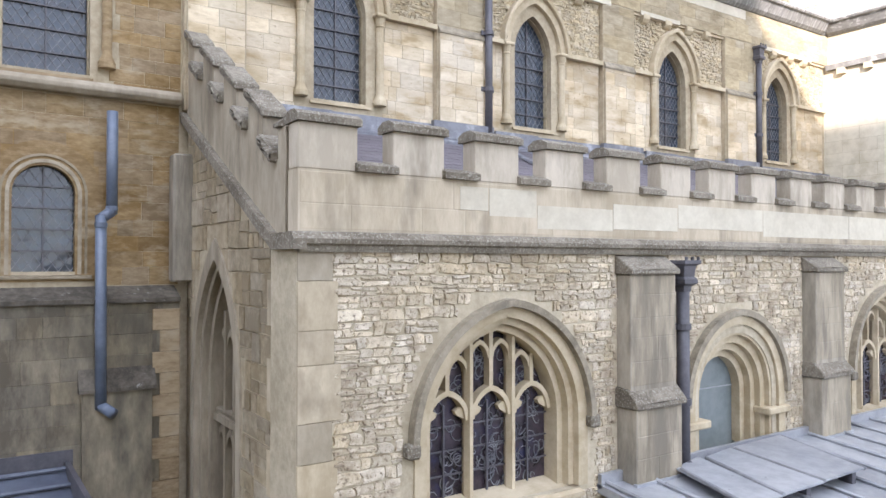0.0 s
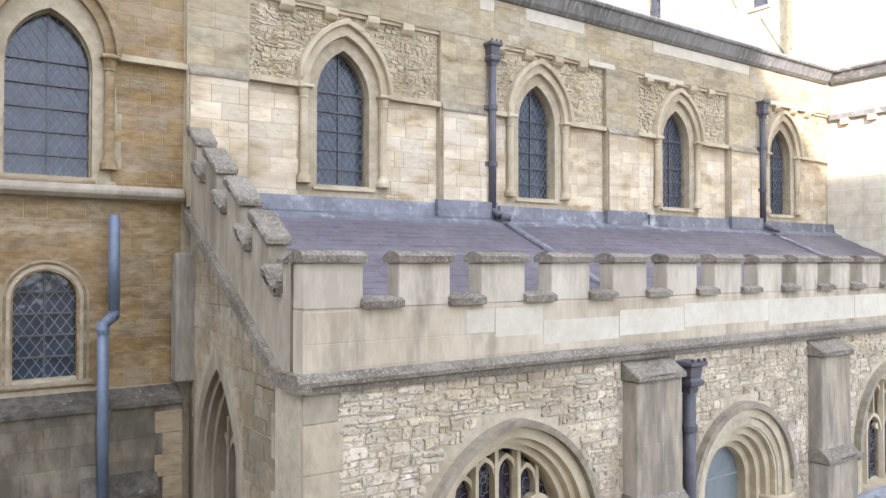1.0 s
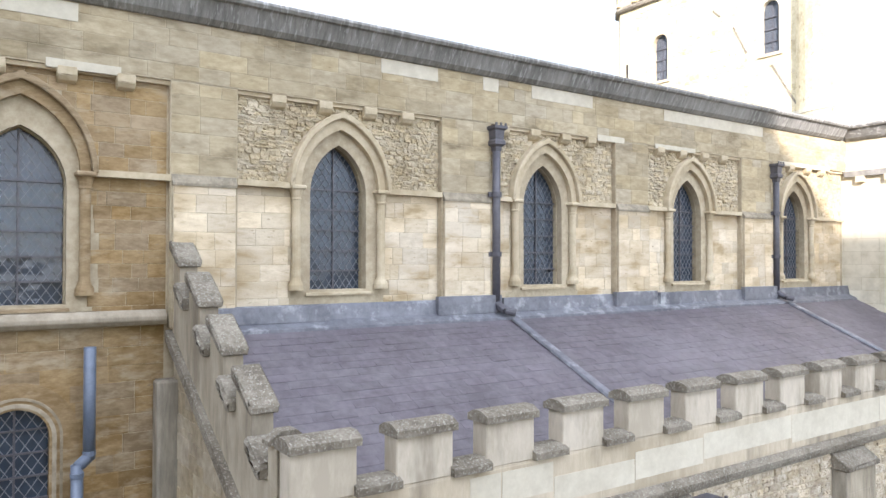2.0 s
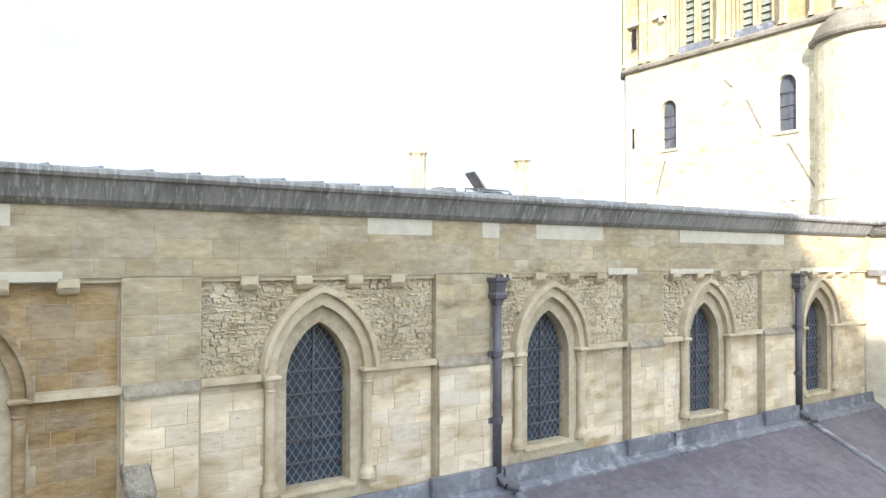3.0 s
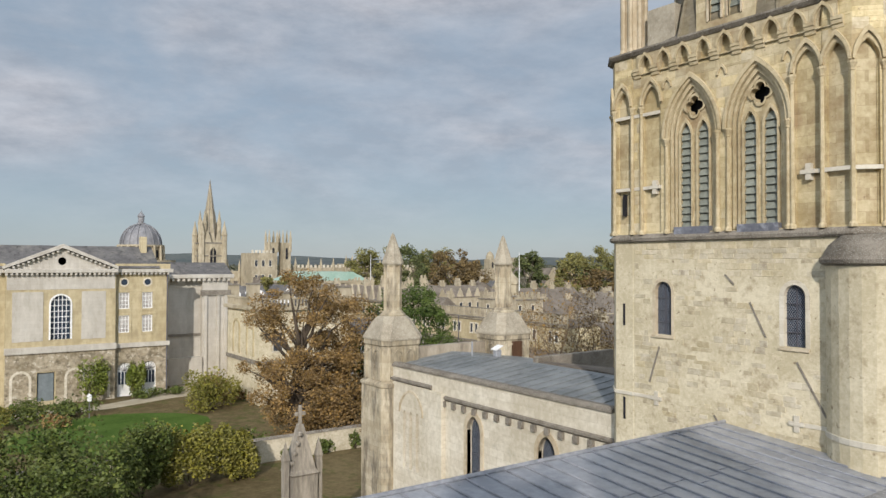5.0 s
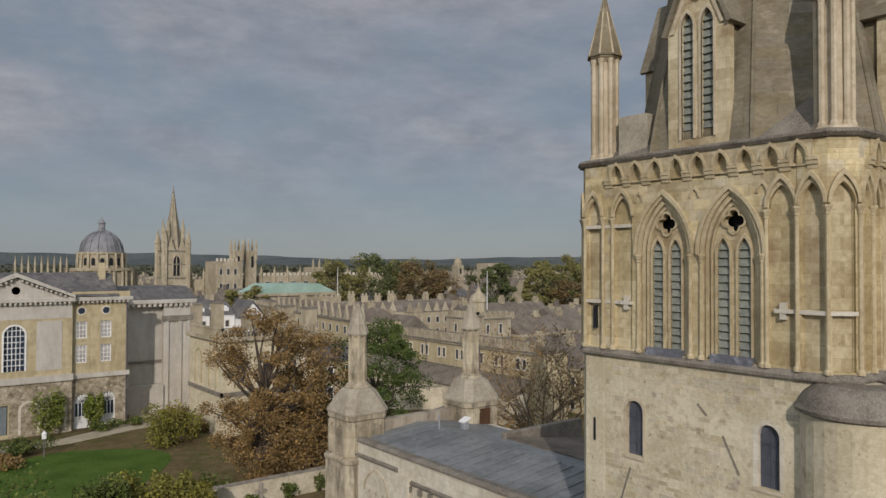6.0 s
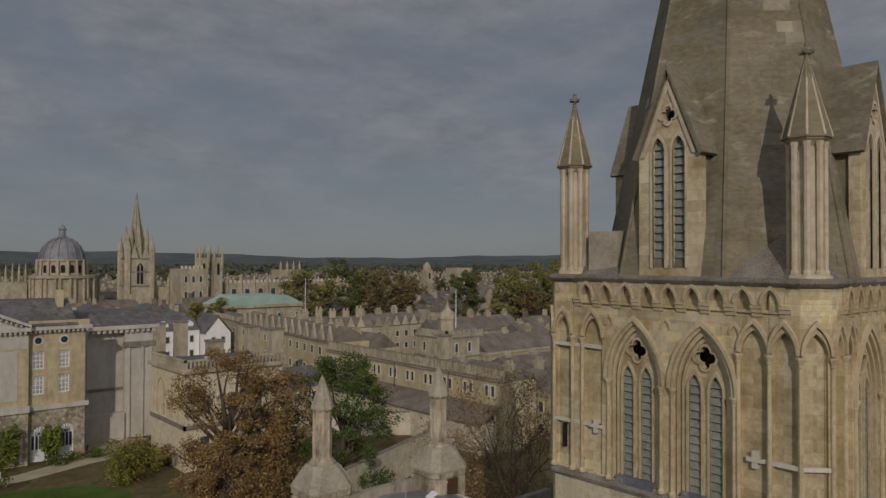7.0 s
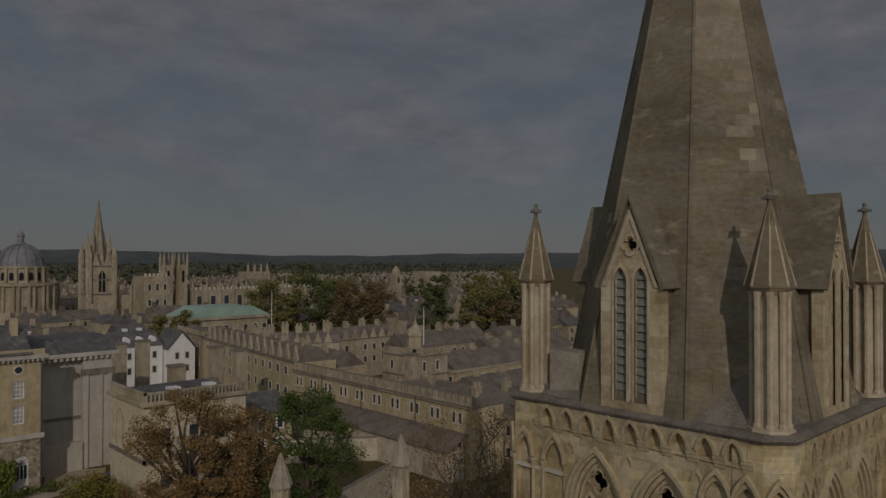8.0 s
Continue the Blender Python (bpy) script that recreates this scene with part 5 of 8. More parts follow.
for at, west_side in ((west(TOWER_X), True), (SX, False)):
    P = (lambda u, v, d, f=at: f(u + TY, v, d)) if west_side else at
    lo, hi = (-2.96, 3.46) if west_side else (-2.81, 2.81)
    pair = (1.15, -1.07) if west_side else (1.11, -1.11)
    blinds = ((2.67, 0.40), (-2.55, 0.41)) if west_side else ((2.48, 0.32), (-2.48, 0.32))
    big = [arch(c - 0.88, c + 0.88, 21.34, 24.4, 1.76, 10) for c in pair]
    small = [arch(c - h + 0.06, c + h - 0.06, 21.36, 25.62, 0.62, 7) for c, h in blinds]
    part("arcade_wall", plate([rect(lo, hi, 21.2, 26.78)] + big + small, P, 0.0, 0.22), TOWER, tower)
    lights, quats = [], []
    for c in pair:
        lights += [arch(c + k - 0.2, c + k + 0.2, 21.42, 24.40, 0.46, 6) for k in (-0.32, 0.32)]
        q = []
        for i in range(40):
            a = math.tau * i / 40
            f = (a + math.pi / 4) % (math.pi / 2) - math.pi / 4
            r = 0.17 * math.cos(f) + math.sqrt(0.15 ** 2 - (0.17 * math.sin(f)) ** 2)
            q.append((c + r * math.cos(a), 25.34 + r * math.sin(a)))
        quats.append(q)
    part("blind_back", plate([rect(2.2, hi - 0.02, 21.22, 26.74)], P, 0.10, 0.195), TOWER, tower)
    part("blind_back", plate([rect(lo + 0.02, -2.1, 21.22, 26.74)], P, 0.10, 0.195), TOWER, tower)
    part("belfry_back", plate([rect(lo + 0.05, hi - 0.05, 21.2, 26.78)] + lights + quats, P, 0.2, 0.42), TOWER, tower)
    for c, q in zip(pair, quats):
        for t, rr, d0, d1 in ((0.09, 0.86, -0.04, 0.07), (0.08, 0.75, 0.05, 0.14), (0.06, 0.65, 0.13, 0.205)):
            bm = bmesh.new()
            arch_band(bm, P, c - rr, c + rr, 21.36 if rr < 0.8 else None, 24.4, 1.74 - (0.86 - rr) * 1.6, t, d0, d1, 10)
            part("arch_roll", bm, TOWER_TRIM, tower)
        bm = bmesh.new()
        arch_band(bm, P, c - 0.985, c + 0.985, None, 24.4, 1.84, 0.085, -0.11, 0.03, 10)
        part("hood_mould", bm, TOWER_TRIM, tower)
        bm = bmesh.new()
        prism(bm, [[(c + (u - c) * 1.24, 25.34 + (v - 25.34) * 1.24) for u, v in q], q], P, 0.14, 0.23)
        part("quatrefoil", bm, TOWER_TRIM, tower)
        for k in (-0.32, 0.32):
            bm = bmesh.new()
            arch_band(bm, P, c + k - 0.2, c + k + 0.2, 21.42, 24.40, 0.46, 0.055, 0.13, 0.22, 6)
            part("light_frame", bm, TOWER_TRIM, tower)
            for j in range(14):
                z = 21.46 + 0.236 * j
                bm = bmesh.new()
                prism(bm, [[(0.20, z), (0.27, z + 0.20), (0.30, z + 0.25), (0.30, z + 0.2), (0.22, z - 0.015)]], lambda a, b, w, c=c, k=k: P(c + k + w, b, a), -0.2, 0.2)
                part("louvre", bm, LOUVRE, tower)
        part("sill_lead", plate([rect(c - 0.64, c + 0.64, 21.26, 21.50)], P, -0.06, 0.2), FLASH, tower, "grey lead-covered sill")
        for u in (c - 0.93, c + 0.93):
            x, y, _ = P(u, 0, -0.02)
            colonnette(x, y, 21.3, 24.38, tower)
    for c, h in blinds:
        blind_arch(P, c, h, 25.62, 26.50, tower)
    for u in ((3.09, -2.12, -2.95) if west_side else (2.79, -2.79)):
        x, y, _ = P(u, 0, -0.02)
        colonnette(x, y, 21.3, 25.58, tower)
    for u in ((2.05, 0.06, -2.02) if west_side else (2.08, 0.0, -2.08)):
        bm = bmesh.new()
        arch_band(bm, P, u - 0.12, u + 0.12, None, 26.08, 0.24, 0.05, -0.06, 0.01, 4)
        part("gablet_moulding", bm, TOWER_TRIM, tower)
    # the small corbelled arcade under the cornice
    n, step, mid = (9, 0.737, -0.08) if west_side else (9, 0.66, 0.0)
    u0 = mid - step * n / 2
    cells = [arch(u0 + step * i + 0.17, u0 + step * (i + 1) - 0.17, 26.72, 26.92, 0.38, 6) for i in range(n)]
    part("corbel_arcade", plate([rect(u0, u0 + step * n, 26.70, 27.42)] + cells, P, -0.08, 0.12), TOWER, tower)
    part("corbel_backing", plate([rect(lo + 0.03, hi - 0.03, 26.70, 27.42)], P, 0.11, 0.22), TOWER, tower)
    for a, b in ((lo, u0), (u0 + step * n, hi)):
        if b - a > 0.03:
            part("plain_band", plate([rect(a, b, 26.78, 27.42)], P, 0.0, 0.12), TOWER, tower)
    for i in range(n):
        bm = bmesh.new()
        arch_band(bm, P, u0 + step * i + 0.14, u0 + step * (i + 1) - 0.14, None, 26.90, 0.41, 0.06, -0.15, -0.03, 6)
        part("arch_roll", bm, TOWER_TRIM, tower)
    for i in range(n + 1):
        u = u0 + step * i
        bm = bmesh.new()
        prism(bm, [[(-0.15, 26.92), (0.0, 26.92), (0.0, 26.58), (-0.05, 26.60), (-0.07, 26.70), (-0.11, 26.71), (-0.12, 26.80), (-0.15, 26.82)]], lambda a, b, w: P(u + w, b, a), -0.15, 0.15)
        part("corbel", bm, TOWER_TRIM, tower)
    part("string_course", plate([[(-0.13, 21.08), (0.1, 21.02), (0.1, 21.34), (0.0, 21.32), (-0.15, 21.18)]], lambda a, b, w: P(w, b, a), lo, hi), COPING, tower, "dark weathered string course")
    part("cornice", plate([[(0.1, 27.36), (-0.12, 27.40), (-0.2, 27.5), (-0.2, 27.56), (0.0, 27.62), (0.1, 27.62)]], lambda a, b, w: P(w, b, a), lo, hi), COPING, tower)
    SKINS.append(("tower", tower, P, (lo + 0.02, hi - 0.02, 21.36, 26.60), 0.0, 0.30, 0.5, [arch(c - 1.0, c + 1.0, 21.2, 24.35, 1.86) for c in pair] + [arch(c - h - 0.02, c + h + 0.02, 21.2, 25.6, 0.80) for c, h in blinds]))
# pale tie bands and iron cross plates
for z, segs in ((22.80, ((2.3, 3.5), (-3.0, -2.72))), (25.28, ((2.35, 3.5),)), (15.85, ((2.6, 3.5), (-3.0, -2.1)))):
    for a, b in segs:
        part("tie_band", plate([rect(TY + a, TY + b, z, z + 0.11)], WF, -0.03, 0.12), NEWSTONE, tower, "pale repair band")
for u, z in ((2.55, 22.80), (-2.57, 22.80), (2.5, 15.85), (-2.2, 15.85)):
    bm = plate([rect(TY + u - 0.075, TY + u + 0.075, z - 0.17, z + 0.28)], WF, -0.06, 0.12)
    prism(bm, [rect(TY + u - 0.21, TY + u + 0.21, z, z + 0.11)], WF, -0.08, 0.11)
    part("cross_plate", bm, NEWSTONE, tower, "pale cross-shaped tie plate")
for cx, cy, deg in CANTS[:2]:
    for turn in (180, deg):
        at = facing(cx, cy, APO, turn)
        for z in (22.80, 15.85) + ((25.28,) if deg == 135 else ()):
            part("tie_band", plate([rect(-0.385, 0.385, z, z + 0.11)], at, -0.035, 0.05), NEWSTONE, tower)
        if (deg, turn) == (135, 180):
            for z in (21.95, 18.2, 15.0):
                part("slit", plate([rect(-0.04, 0.04, z, z + 0.75)], at, -0.006, 0.16), SHADE_BLACK, tower, "narrow dark slit window")
# round stair turret on the south-west corner
bm = bmesh.new()
lathe(bm, 23.0, 11.95, [(0.0, 1.5), (1.45, 1.5), (1.45, 20.3), (1.55, 20.34), (1.57, 20.44), (1.5, 20.5), (1.35, 20.8), (1.1, 21.05), (0.0, 21.1)], 28)
stair = part("stair_turret", bm, TOWPLASTER, tower, "round stair turret of pale limestone", smooth=False)
bm = bmesh.new()
lathe(bm, 23.0, 11.95, [(1.46, 20.28), (1.58, 20.34), (1.6, 20.44), (1.53, 20.52), (1.38, 20.82), (1.12, 21.07), (0.5, 21.12)], 28)
part("turret_cap", bm, COPING, tower, "dark lichened stone cap")
bm = bmesh.new()
lathe(bm, 23.0, 11.95, [(1.45, 15.75), (1.475, 15.76), (1.475, 15.9), (1.45, 15.91)], 28)
part("tie_band", bm, NEWSTONE, tower)

# spire: courses of stone laid on a core, rolls on the arrises
SPIRE_Z, SPIRE_TOP, SPIRE_R = 27.6, 48.3, 4.36
RAD = lambda z: SPIRE_R * (SPIRE_TOP - z) / (SPIRE_TOP - SPIRE_Z)
bm = bmesh.new()
lathe(bm, TX, TY, [(SPIRE_R - 0.02, SPIRE_Z), (0.02, SPIRE_TOP), (0.0, SPIRE_TOP + 0.1)], 8, math.pi / 8)
spire = part("spire", bm, SPIRE, tower, "grey-brown octagonal stone spire")
rnd = random.Random(5)
verts, faces, newer = [], [], []
z, row = SPIRE_Z, 0
while z < 44:
    h = 0.34
    for s in range(8):
        a0, a1 = math.pi / 8 + math.tau * s / 8, math.pi / 8 + math.tau * (s + 1) / 8
        m = max(2, round(RAD(z) * 0.765 / 0.62))
        cuts = [0.0] + [(i + 0.5 * (row % 2) + rnd.uniform(-0.12, 0.12)) / m for i in range(1, m)] + [1.0]
        for f0, f1 in zip(cuts, cuts[1:]):
            g = 0.0018
            k = len(verts)
            lift = 0.004 + rnd.uniform(0, 0.002)
            for zz, ff in ((z + g, f0 + g), (z + g, f1 - g), (z + h - g, f1 - g), (z + h - g, f0 + g)):
                r = RAD(zz) + lift
                verts.append((TX + r * (math.cos(a0) * (1 - ff) + math.cos(a1) * ff), TY + r * (math.sin(a0) * (1 - ff) + math.sin(a1) * ff), zz))
            faces.append((k, k + 1, k + 2, k + 3))
            if s == 4 and 34.4 < z < 40.5 and (f0 > 0.42 or z > 37.2) and f0 < 0.9 and rnd.random() < 0.85 or rnd.random() < 0.012:
                newer.append(len(faces) - 1)
    z += h
    row += 1
me = bpy.data.meshes.new("spire_masonry")
me.from_pydata(verts, [], faces)
me.materials.append(SPIRE)
me.materials.append(SPIRE_NEW)
for i in newer:
    me.polygons[i].material_index = 1
ob = tagged(new("spire_masonry", me), kind="stuff")
ob.parent = spire
for s in range(8):
    a = math.pi / 8 + math.tau * s / 8
    bm = bmesh.new()
    rod(bm, (TX + SPIRE_R * math.cos(a), TY + SPIRE_R * math.sin(a), SPIRE_Z), (TX, TY, SPIRE_TOP), 0.07, 6, 0.03)
    part("arris_roll", bm, SPIRE, spire)
for cx, cy in CORNERS:
    sx, sy = (1 if cx > TX else -1), (1 if cy > TY else -1)
    bm = bmesh.new()
    base = [bm.verts.new(p) for p in ((TX + sx * 3.72, TY + sy * 3.75, 27.6), (TX + sx * 4.0, TY + sy * 1.3, 27.6), (TX + sx * 1.3, TY + sy * 4.0, 27.6), (TX + sx * 2.6, TY + sy * 2.6, 28.9))]
    for f in ((0, 1, 3), (0, 3, 2), (1, 2, 3), (0, 2, 1)):
        bm.faces.new([base[i] for i in f])
    part("broach", bm, COPING, tower, "lichened broach stones")
bm = bmesh.new()
prism(bm, [[(22.35, 12.5), (22.85, 11.98), (29.95, 11.98), (30.45, 12.5), (30.45, 20.4), (29.95, 20.92), (22.85, 20.92), (22.35, 20.4)]], lambda u, v, d: (u, v, 27.4 + d), 0.0, 0.21)
part("gutter_floor", bm, COPING, tower)


def lucarne(parent, deg):
    F = facing(TX, TY, 4.05, deg)
    L = part("lucarne", plate([[(-1.0, 27.6), (1.0, 27.6), (1.0, 31.1), (0.0, 33.56), (-1.0, 31.1)]] + [arch(k - 0.21, k + 0.21, 27.85, 31.25, 0.42, 6) for k in (-0.33, 0.33)]
                             + [[(0.19 * math.cos(math.tau * i / 16), 32.3 + 0.19 * math.sin(math.tau * i / 16)) for i in range(16)]], F, 0.0, 0.3), TOWER, parent, "gabled stone lucarne with louvred lights")
    for k in (-0.33, 0.33):
        bm = bmesh.new()
        arch_band(bm, F, k - 0.21, k + 0.21, 27.85, 31.25, 0.42, 0.06, -0.05, 0.05, 6)
        part("light_frame", bm, DRESSED, L)
        for j in range(15):
            z = 27.9 + 0.245 * j
            bm = bmesh.new()
            prism(bm, [[(0.08, z), (0.15, z + 0.21), (0.18, z + 0.26), (0.18, z + 0.2), (0.10, z - 0.015)]], lambda a, b, w: F(k + w, b, a), -0.21, 0.21)
            part("louvre", bm, LOUVRE, L)
    q = []
    for i in range(32):
        a = math.tau * i / 32
        r = 0.15 + 0.1 * abs(math.cos(2 * a)) ** 0.6
        q.append((r * math.cos(a), 32.3 + r * math.sin(a)))
    bm = bmesh.new()
    prism(bm, [[(u * 1.3, 32.3 + (v - 32.3) * 1.3) for u, v in q], q], F, -0.05, 0.06)
    part("quatrefoil", bm, DRESSED, L)
    # near-black backing paints the shade behind the louvres
    part("backing", plate([[(-0.8, 27.7), (0.8, 27.7), (0.8, 31.1), (0.0, 32.9), (-0.8, 31.1)]], F, 0.3, 0.34), SHADE_BLACK, L)
    for s in (-1, 1):
        part("cheek", plate([rect(min(s * 0.9, s * 0.74), max(s * 0.9, s * 0.74), 27.6, 31.3)], F, 0.25, 2.4), SPIRE, L)
        bm = bmesh.new()
        prism(bm, [[(s * 1.16, 31.1), (0.0, 33.78), (0.0, 33.62), (s * 1.03, 31.06)]], F, -0.14, 3.0)
        part("roof_slope", bm, SPIRE, L)
        bm = bmesh.new()
        prism(bm, [[(0.0, 27.6), (0.85, 27.6), (1.3, 30.6), (0.9, 31.4), (0.55, 30.4)]], lambda a, b, w: F(s * 1.0 + w * s, b, a), 0.0, 0.3)
        part("weathered_offset", bm, SPIRE, L)
        part("base_fillet", plate([rect(min(s * 1.0, s * 1.7), max(s * 1.0, s * 1.7), 27.6, 27.75)], F, 0.05, 0.6), NEWSTONE, L)
    bm = bmesh.new()
    prism(bm, [[(-0.9, 31.12), (0.0, 33.34), (0.9, 31.12), (0.78, 31.12), (0.0, 33.05), (-0.78, 31.12)]], F, -0.06, 0.04)
    part("gable_moulding", bm, DRESSED, L)
    return L


for deg in (180, 270, 90):
    lucarne(tower, deg)


def pinnacle(parent, cx, cy):
    bm = bmesh.new()
    lathe(bm, cx, cy, [(0.0, 27.55), (0.60, 27.55), (0.58, 27.68), (0.36, 27.75), (0.33, 31.0), (0.44, 31.1), (0.55, 31.16), (0.55, 31.22), (0.0, 31.25)], 8, math.pi / 8)
    p = part("pinnacle", bm, DRESSED, parent, "octagonal stone pinnacle with clustered shafts")
    for i in range(8):
        a = math.pi / 8 + math.tau * i / 8
        bm = bmesh.new()
        x, y = cx + 0.41 * math.cos(a), cy + 0.41 * math.sin(a)
        lathe(bm, x, y, [(0.0, 27.7), (0.12, 27.7), (0.12, 27.78), (0.085, 27.84), (0.085, 30.95), (0.12, 31.1), (0.0, 31.12)], 7)
        part("shaft", bm, DRESSED, p)
        bm = bmesh.new()
        rod(bm, (cx + 0.58 * math.cos(a), cy + 0.58 * math.sin(a), 31.24), (cx, cy, 33.4), 0.045, 5, 0.03)
        part("rib", bm, DRESSED, p)
    bm = bmesh.new()
    lathe(bm, cx, cy, [(0.62, 31.20), (0.60, 31.26), (0.06, 33.3), (0.06, 33.42), (0.0, 33.45)], 8, math.pi / 8)
    part("cap", bm, SPIRE, p)
    bm = boxes((cx - 0.04, cx + 0.04, cy - 0.2, cy + 0.2, 33.42, 33.5), (cx - 0.2, cx + 0.2, cy - 0.04, cy + 0.04, 33.42, 33.5))
    lathe(bm, cx, cy, [(0.0, 33.36), (0.1, 33.42), (0.1, 33.52), (0.05, 33.6), (0.07, 33.66), (0.0, 33.74)], 8)
    part("finial", bm, COPING, p)


for cx, cy in CORNERS:
    pinnacle(tower, cx, cy)
bm = boxes((22.75, 23.6, 18.3, 19.4, 27.6, 29.0))
part("roof_block", bm, CAPSTONE, tower)

# ---- north transept with its corner turrets ----
NTX = west(23.0)
nt_holes = [arch(y - 0.13, y + 0.13, 9.8, 12.5, 0.25, 5) for y in (33.9, 34.5, 35.1)] + [arch(c - 0.5, c + 0.5, 10.2, 12.7, 0.7) for c in (29.3, 24.6)]
wall_nt = struct("wall_transept_north", plate([rect(20.9, 37.2, 1.5, 14.9)] + nt_holes, NTX, 0.0, 0.6), PALE, "pale limestone wall of the north transept with lancets", "wall")
struct("wall_transept_back", boxes((23.5, 31.2, 36.6, 37.4, 1.5, 15.2), (30.6, 31.2, 20.9, 36.6, 1.5, 14.9)), PALE, "pale limestone transept walls", "wall")
part("dark_back", plate([rect(21.5, 36.5, 9, 13)], NTX, 0.5, 0.55), SHADE_BLACK, wall_nt)
part("coping", plate([[(-0.08, 14.9), (0.5, 14.9), (0.5, 15.06), (0.1, 15.1), (-0.08, 15.0)]], lambda a, b, w: (23.0 + a, w, b), 21.2, 36.4), COPING, wall_nt, "lichened coping")
part("string_course", plate([[(-0.12, 14.2), (0.0, 14.1), (0.0, 14.35), (-0.12, 14.3)]], lambda a, b, w: (23.0 + a, w, b), 32.6, 36.4), COPING, wall_nt)
part("string_course", plate([[(-0.12, 13.85), (0.0, 13.75), (0.0, 14.0), (-0.12, 13.95)]], lambda a, b, w: (23.0 + a, w, b), 20.9, 32.0), COPING, wall_nt)
for k in range(14):
    y = 21.4 + 0.78 * k
    part("corbel", boxes((22.86, 23.02, y - 0.12, y + 0.12, 13.48, 13.76)), COPING, wall_nt)
part("buttress", bevelled(boxes((22.75, 23.0, 31.5, 32.6, 1.5, 14.1)), 0.02), PALE, wall_nt)
for c in (29.3, 24.6):
    bm = bmesh.new()
    arch_band(bm, NTX, c - 0.5, c + 0.5, 10.2, 12.7, 0.7, 0.2, -0.05, 0.2)
    part("arch_order", bm, DRESSED, wall_nt)
    leaded_window("transept_window", wall_nt, NTX, c - 0.5, c + 0.5, 10.2, 12.7, 0.7, 0.3, [10.9, 11.6, 12.3], "pointed leaded transept window", 0.12)
bm = bmesh.new()
arch_band(bm, NTX, 33.5, 35.5, None, 12.6, 1.1, 0.12, -0.04, 0.1)
part("blind_arch", bm, DRESSED, wall_nt)
bm = bmesh.new()
prism(bm, [[(23.4, 14.95), (27.1, 15.35), (30.8, 14.95), (30.8, 14.6), (23.4, 14.6)]], lambda a, b, d: (a, d, b), 20.6, 36.7)
nt_roof = struct("roof_transept_north", bm, MOSSLEAD, "flat grey lead roof of the north transept", "roof")
for k in range(22):
    y = 20.9 + 0.72 * k
    bm = bmesh.new()
    rod(bm, (23.5, y, 14.985), (27.1, y, 15.375), 0.018, 6)
    part("lead_roll", bm, MOSSLEAD, nt_roof)
part("parapet", boxes((23.4, 31.0, 36.5, 36.95, 14.9, 15.75)), RAKE, nt_roof)
bm = bmesh.new()
prism(bm, [[(28.6, 15.25), (34.2, 14.5), (34.2, 14.2), (28.6, 14.9)]], lambda a, b, d: (a, d, b), 20.9, 31.0)
aisle_roof = struct("roof_aisle_east", bm, TILE, "brown stone-slate roof slope beside the lead roof", "roof")
for k in range(14):
    x = 28.75 + 0.38 * k
    part("slate_course", made(lambda b: prism(b, [[(x, 15.255 - (x - 28.6) * 0.134), (x + 0.4, 15.215 - (x - 28.6) * 0.134), (x + 0.4, 15.235 - (x - 28.6) * 0.134), (x, 15.262 - (x - 28.6) * 0.134)]], lambda a, q, d: (a, d, q), 20.95, 30.95)), TILE, aisle_roof)
part("gable_coping", bevelled(boxes((28.5, 34.4, 31.0, 31.35, 13.6, 15.5)), 0.04), COPING, aisle_roof, "lichened gable coping")
box_l = thing("roof_ventilator", "small tilted metal hatch and vent pipe on the lead roof", "ventilator")
part("body", bevelled(boxes((28.05, 28.4, 33.7, 34.05, 15.2, 15.62)), 0.03), LEAD, box_l)
bm = bmesh.new()
prism(bm, [[(27.98, 15.6), (28.45, 15.82), (28.45, 15.86), (27.98, 15.65)]], lambda a, b, d: (a, d, b), 33.62, 34.12)
part("flap", bm, WHITE, box_l)
bm = bmesh.new()
rod(bm, (26.9, 34.4, 15.3), (26.9, 34.4, 16.1), 0.045, 8)
rod(bm, (26.5, 34.9, 15.4), (27.3, 34.8, 15.45), 0.03, 6)
part("vent_pipe", bm, LEAD, box_l)


def canted(bm, cx, cy, levels):
    """A square body with cut corners, from levels of (half width, cut, z); its top is closed."""
    rings = []
    for h, c, z in levels:
        k = h - c
        rings.append([bm.verts.new((cx + x, cy + y, z)) for x, y in ((h, -k), (h, k), (k, h), (-k, h), (-h, k), (-h, -k), (-k, -h), (k, -h))])
    for a, b in zip(rings, rings[1:]):
        for i in range(8):
            bm.faces.new((a[i], a[(i + 1) % 8], b[(i + 1) % 8], b[i]))
    bm.faces.new(rings[-1])


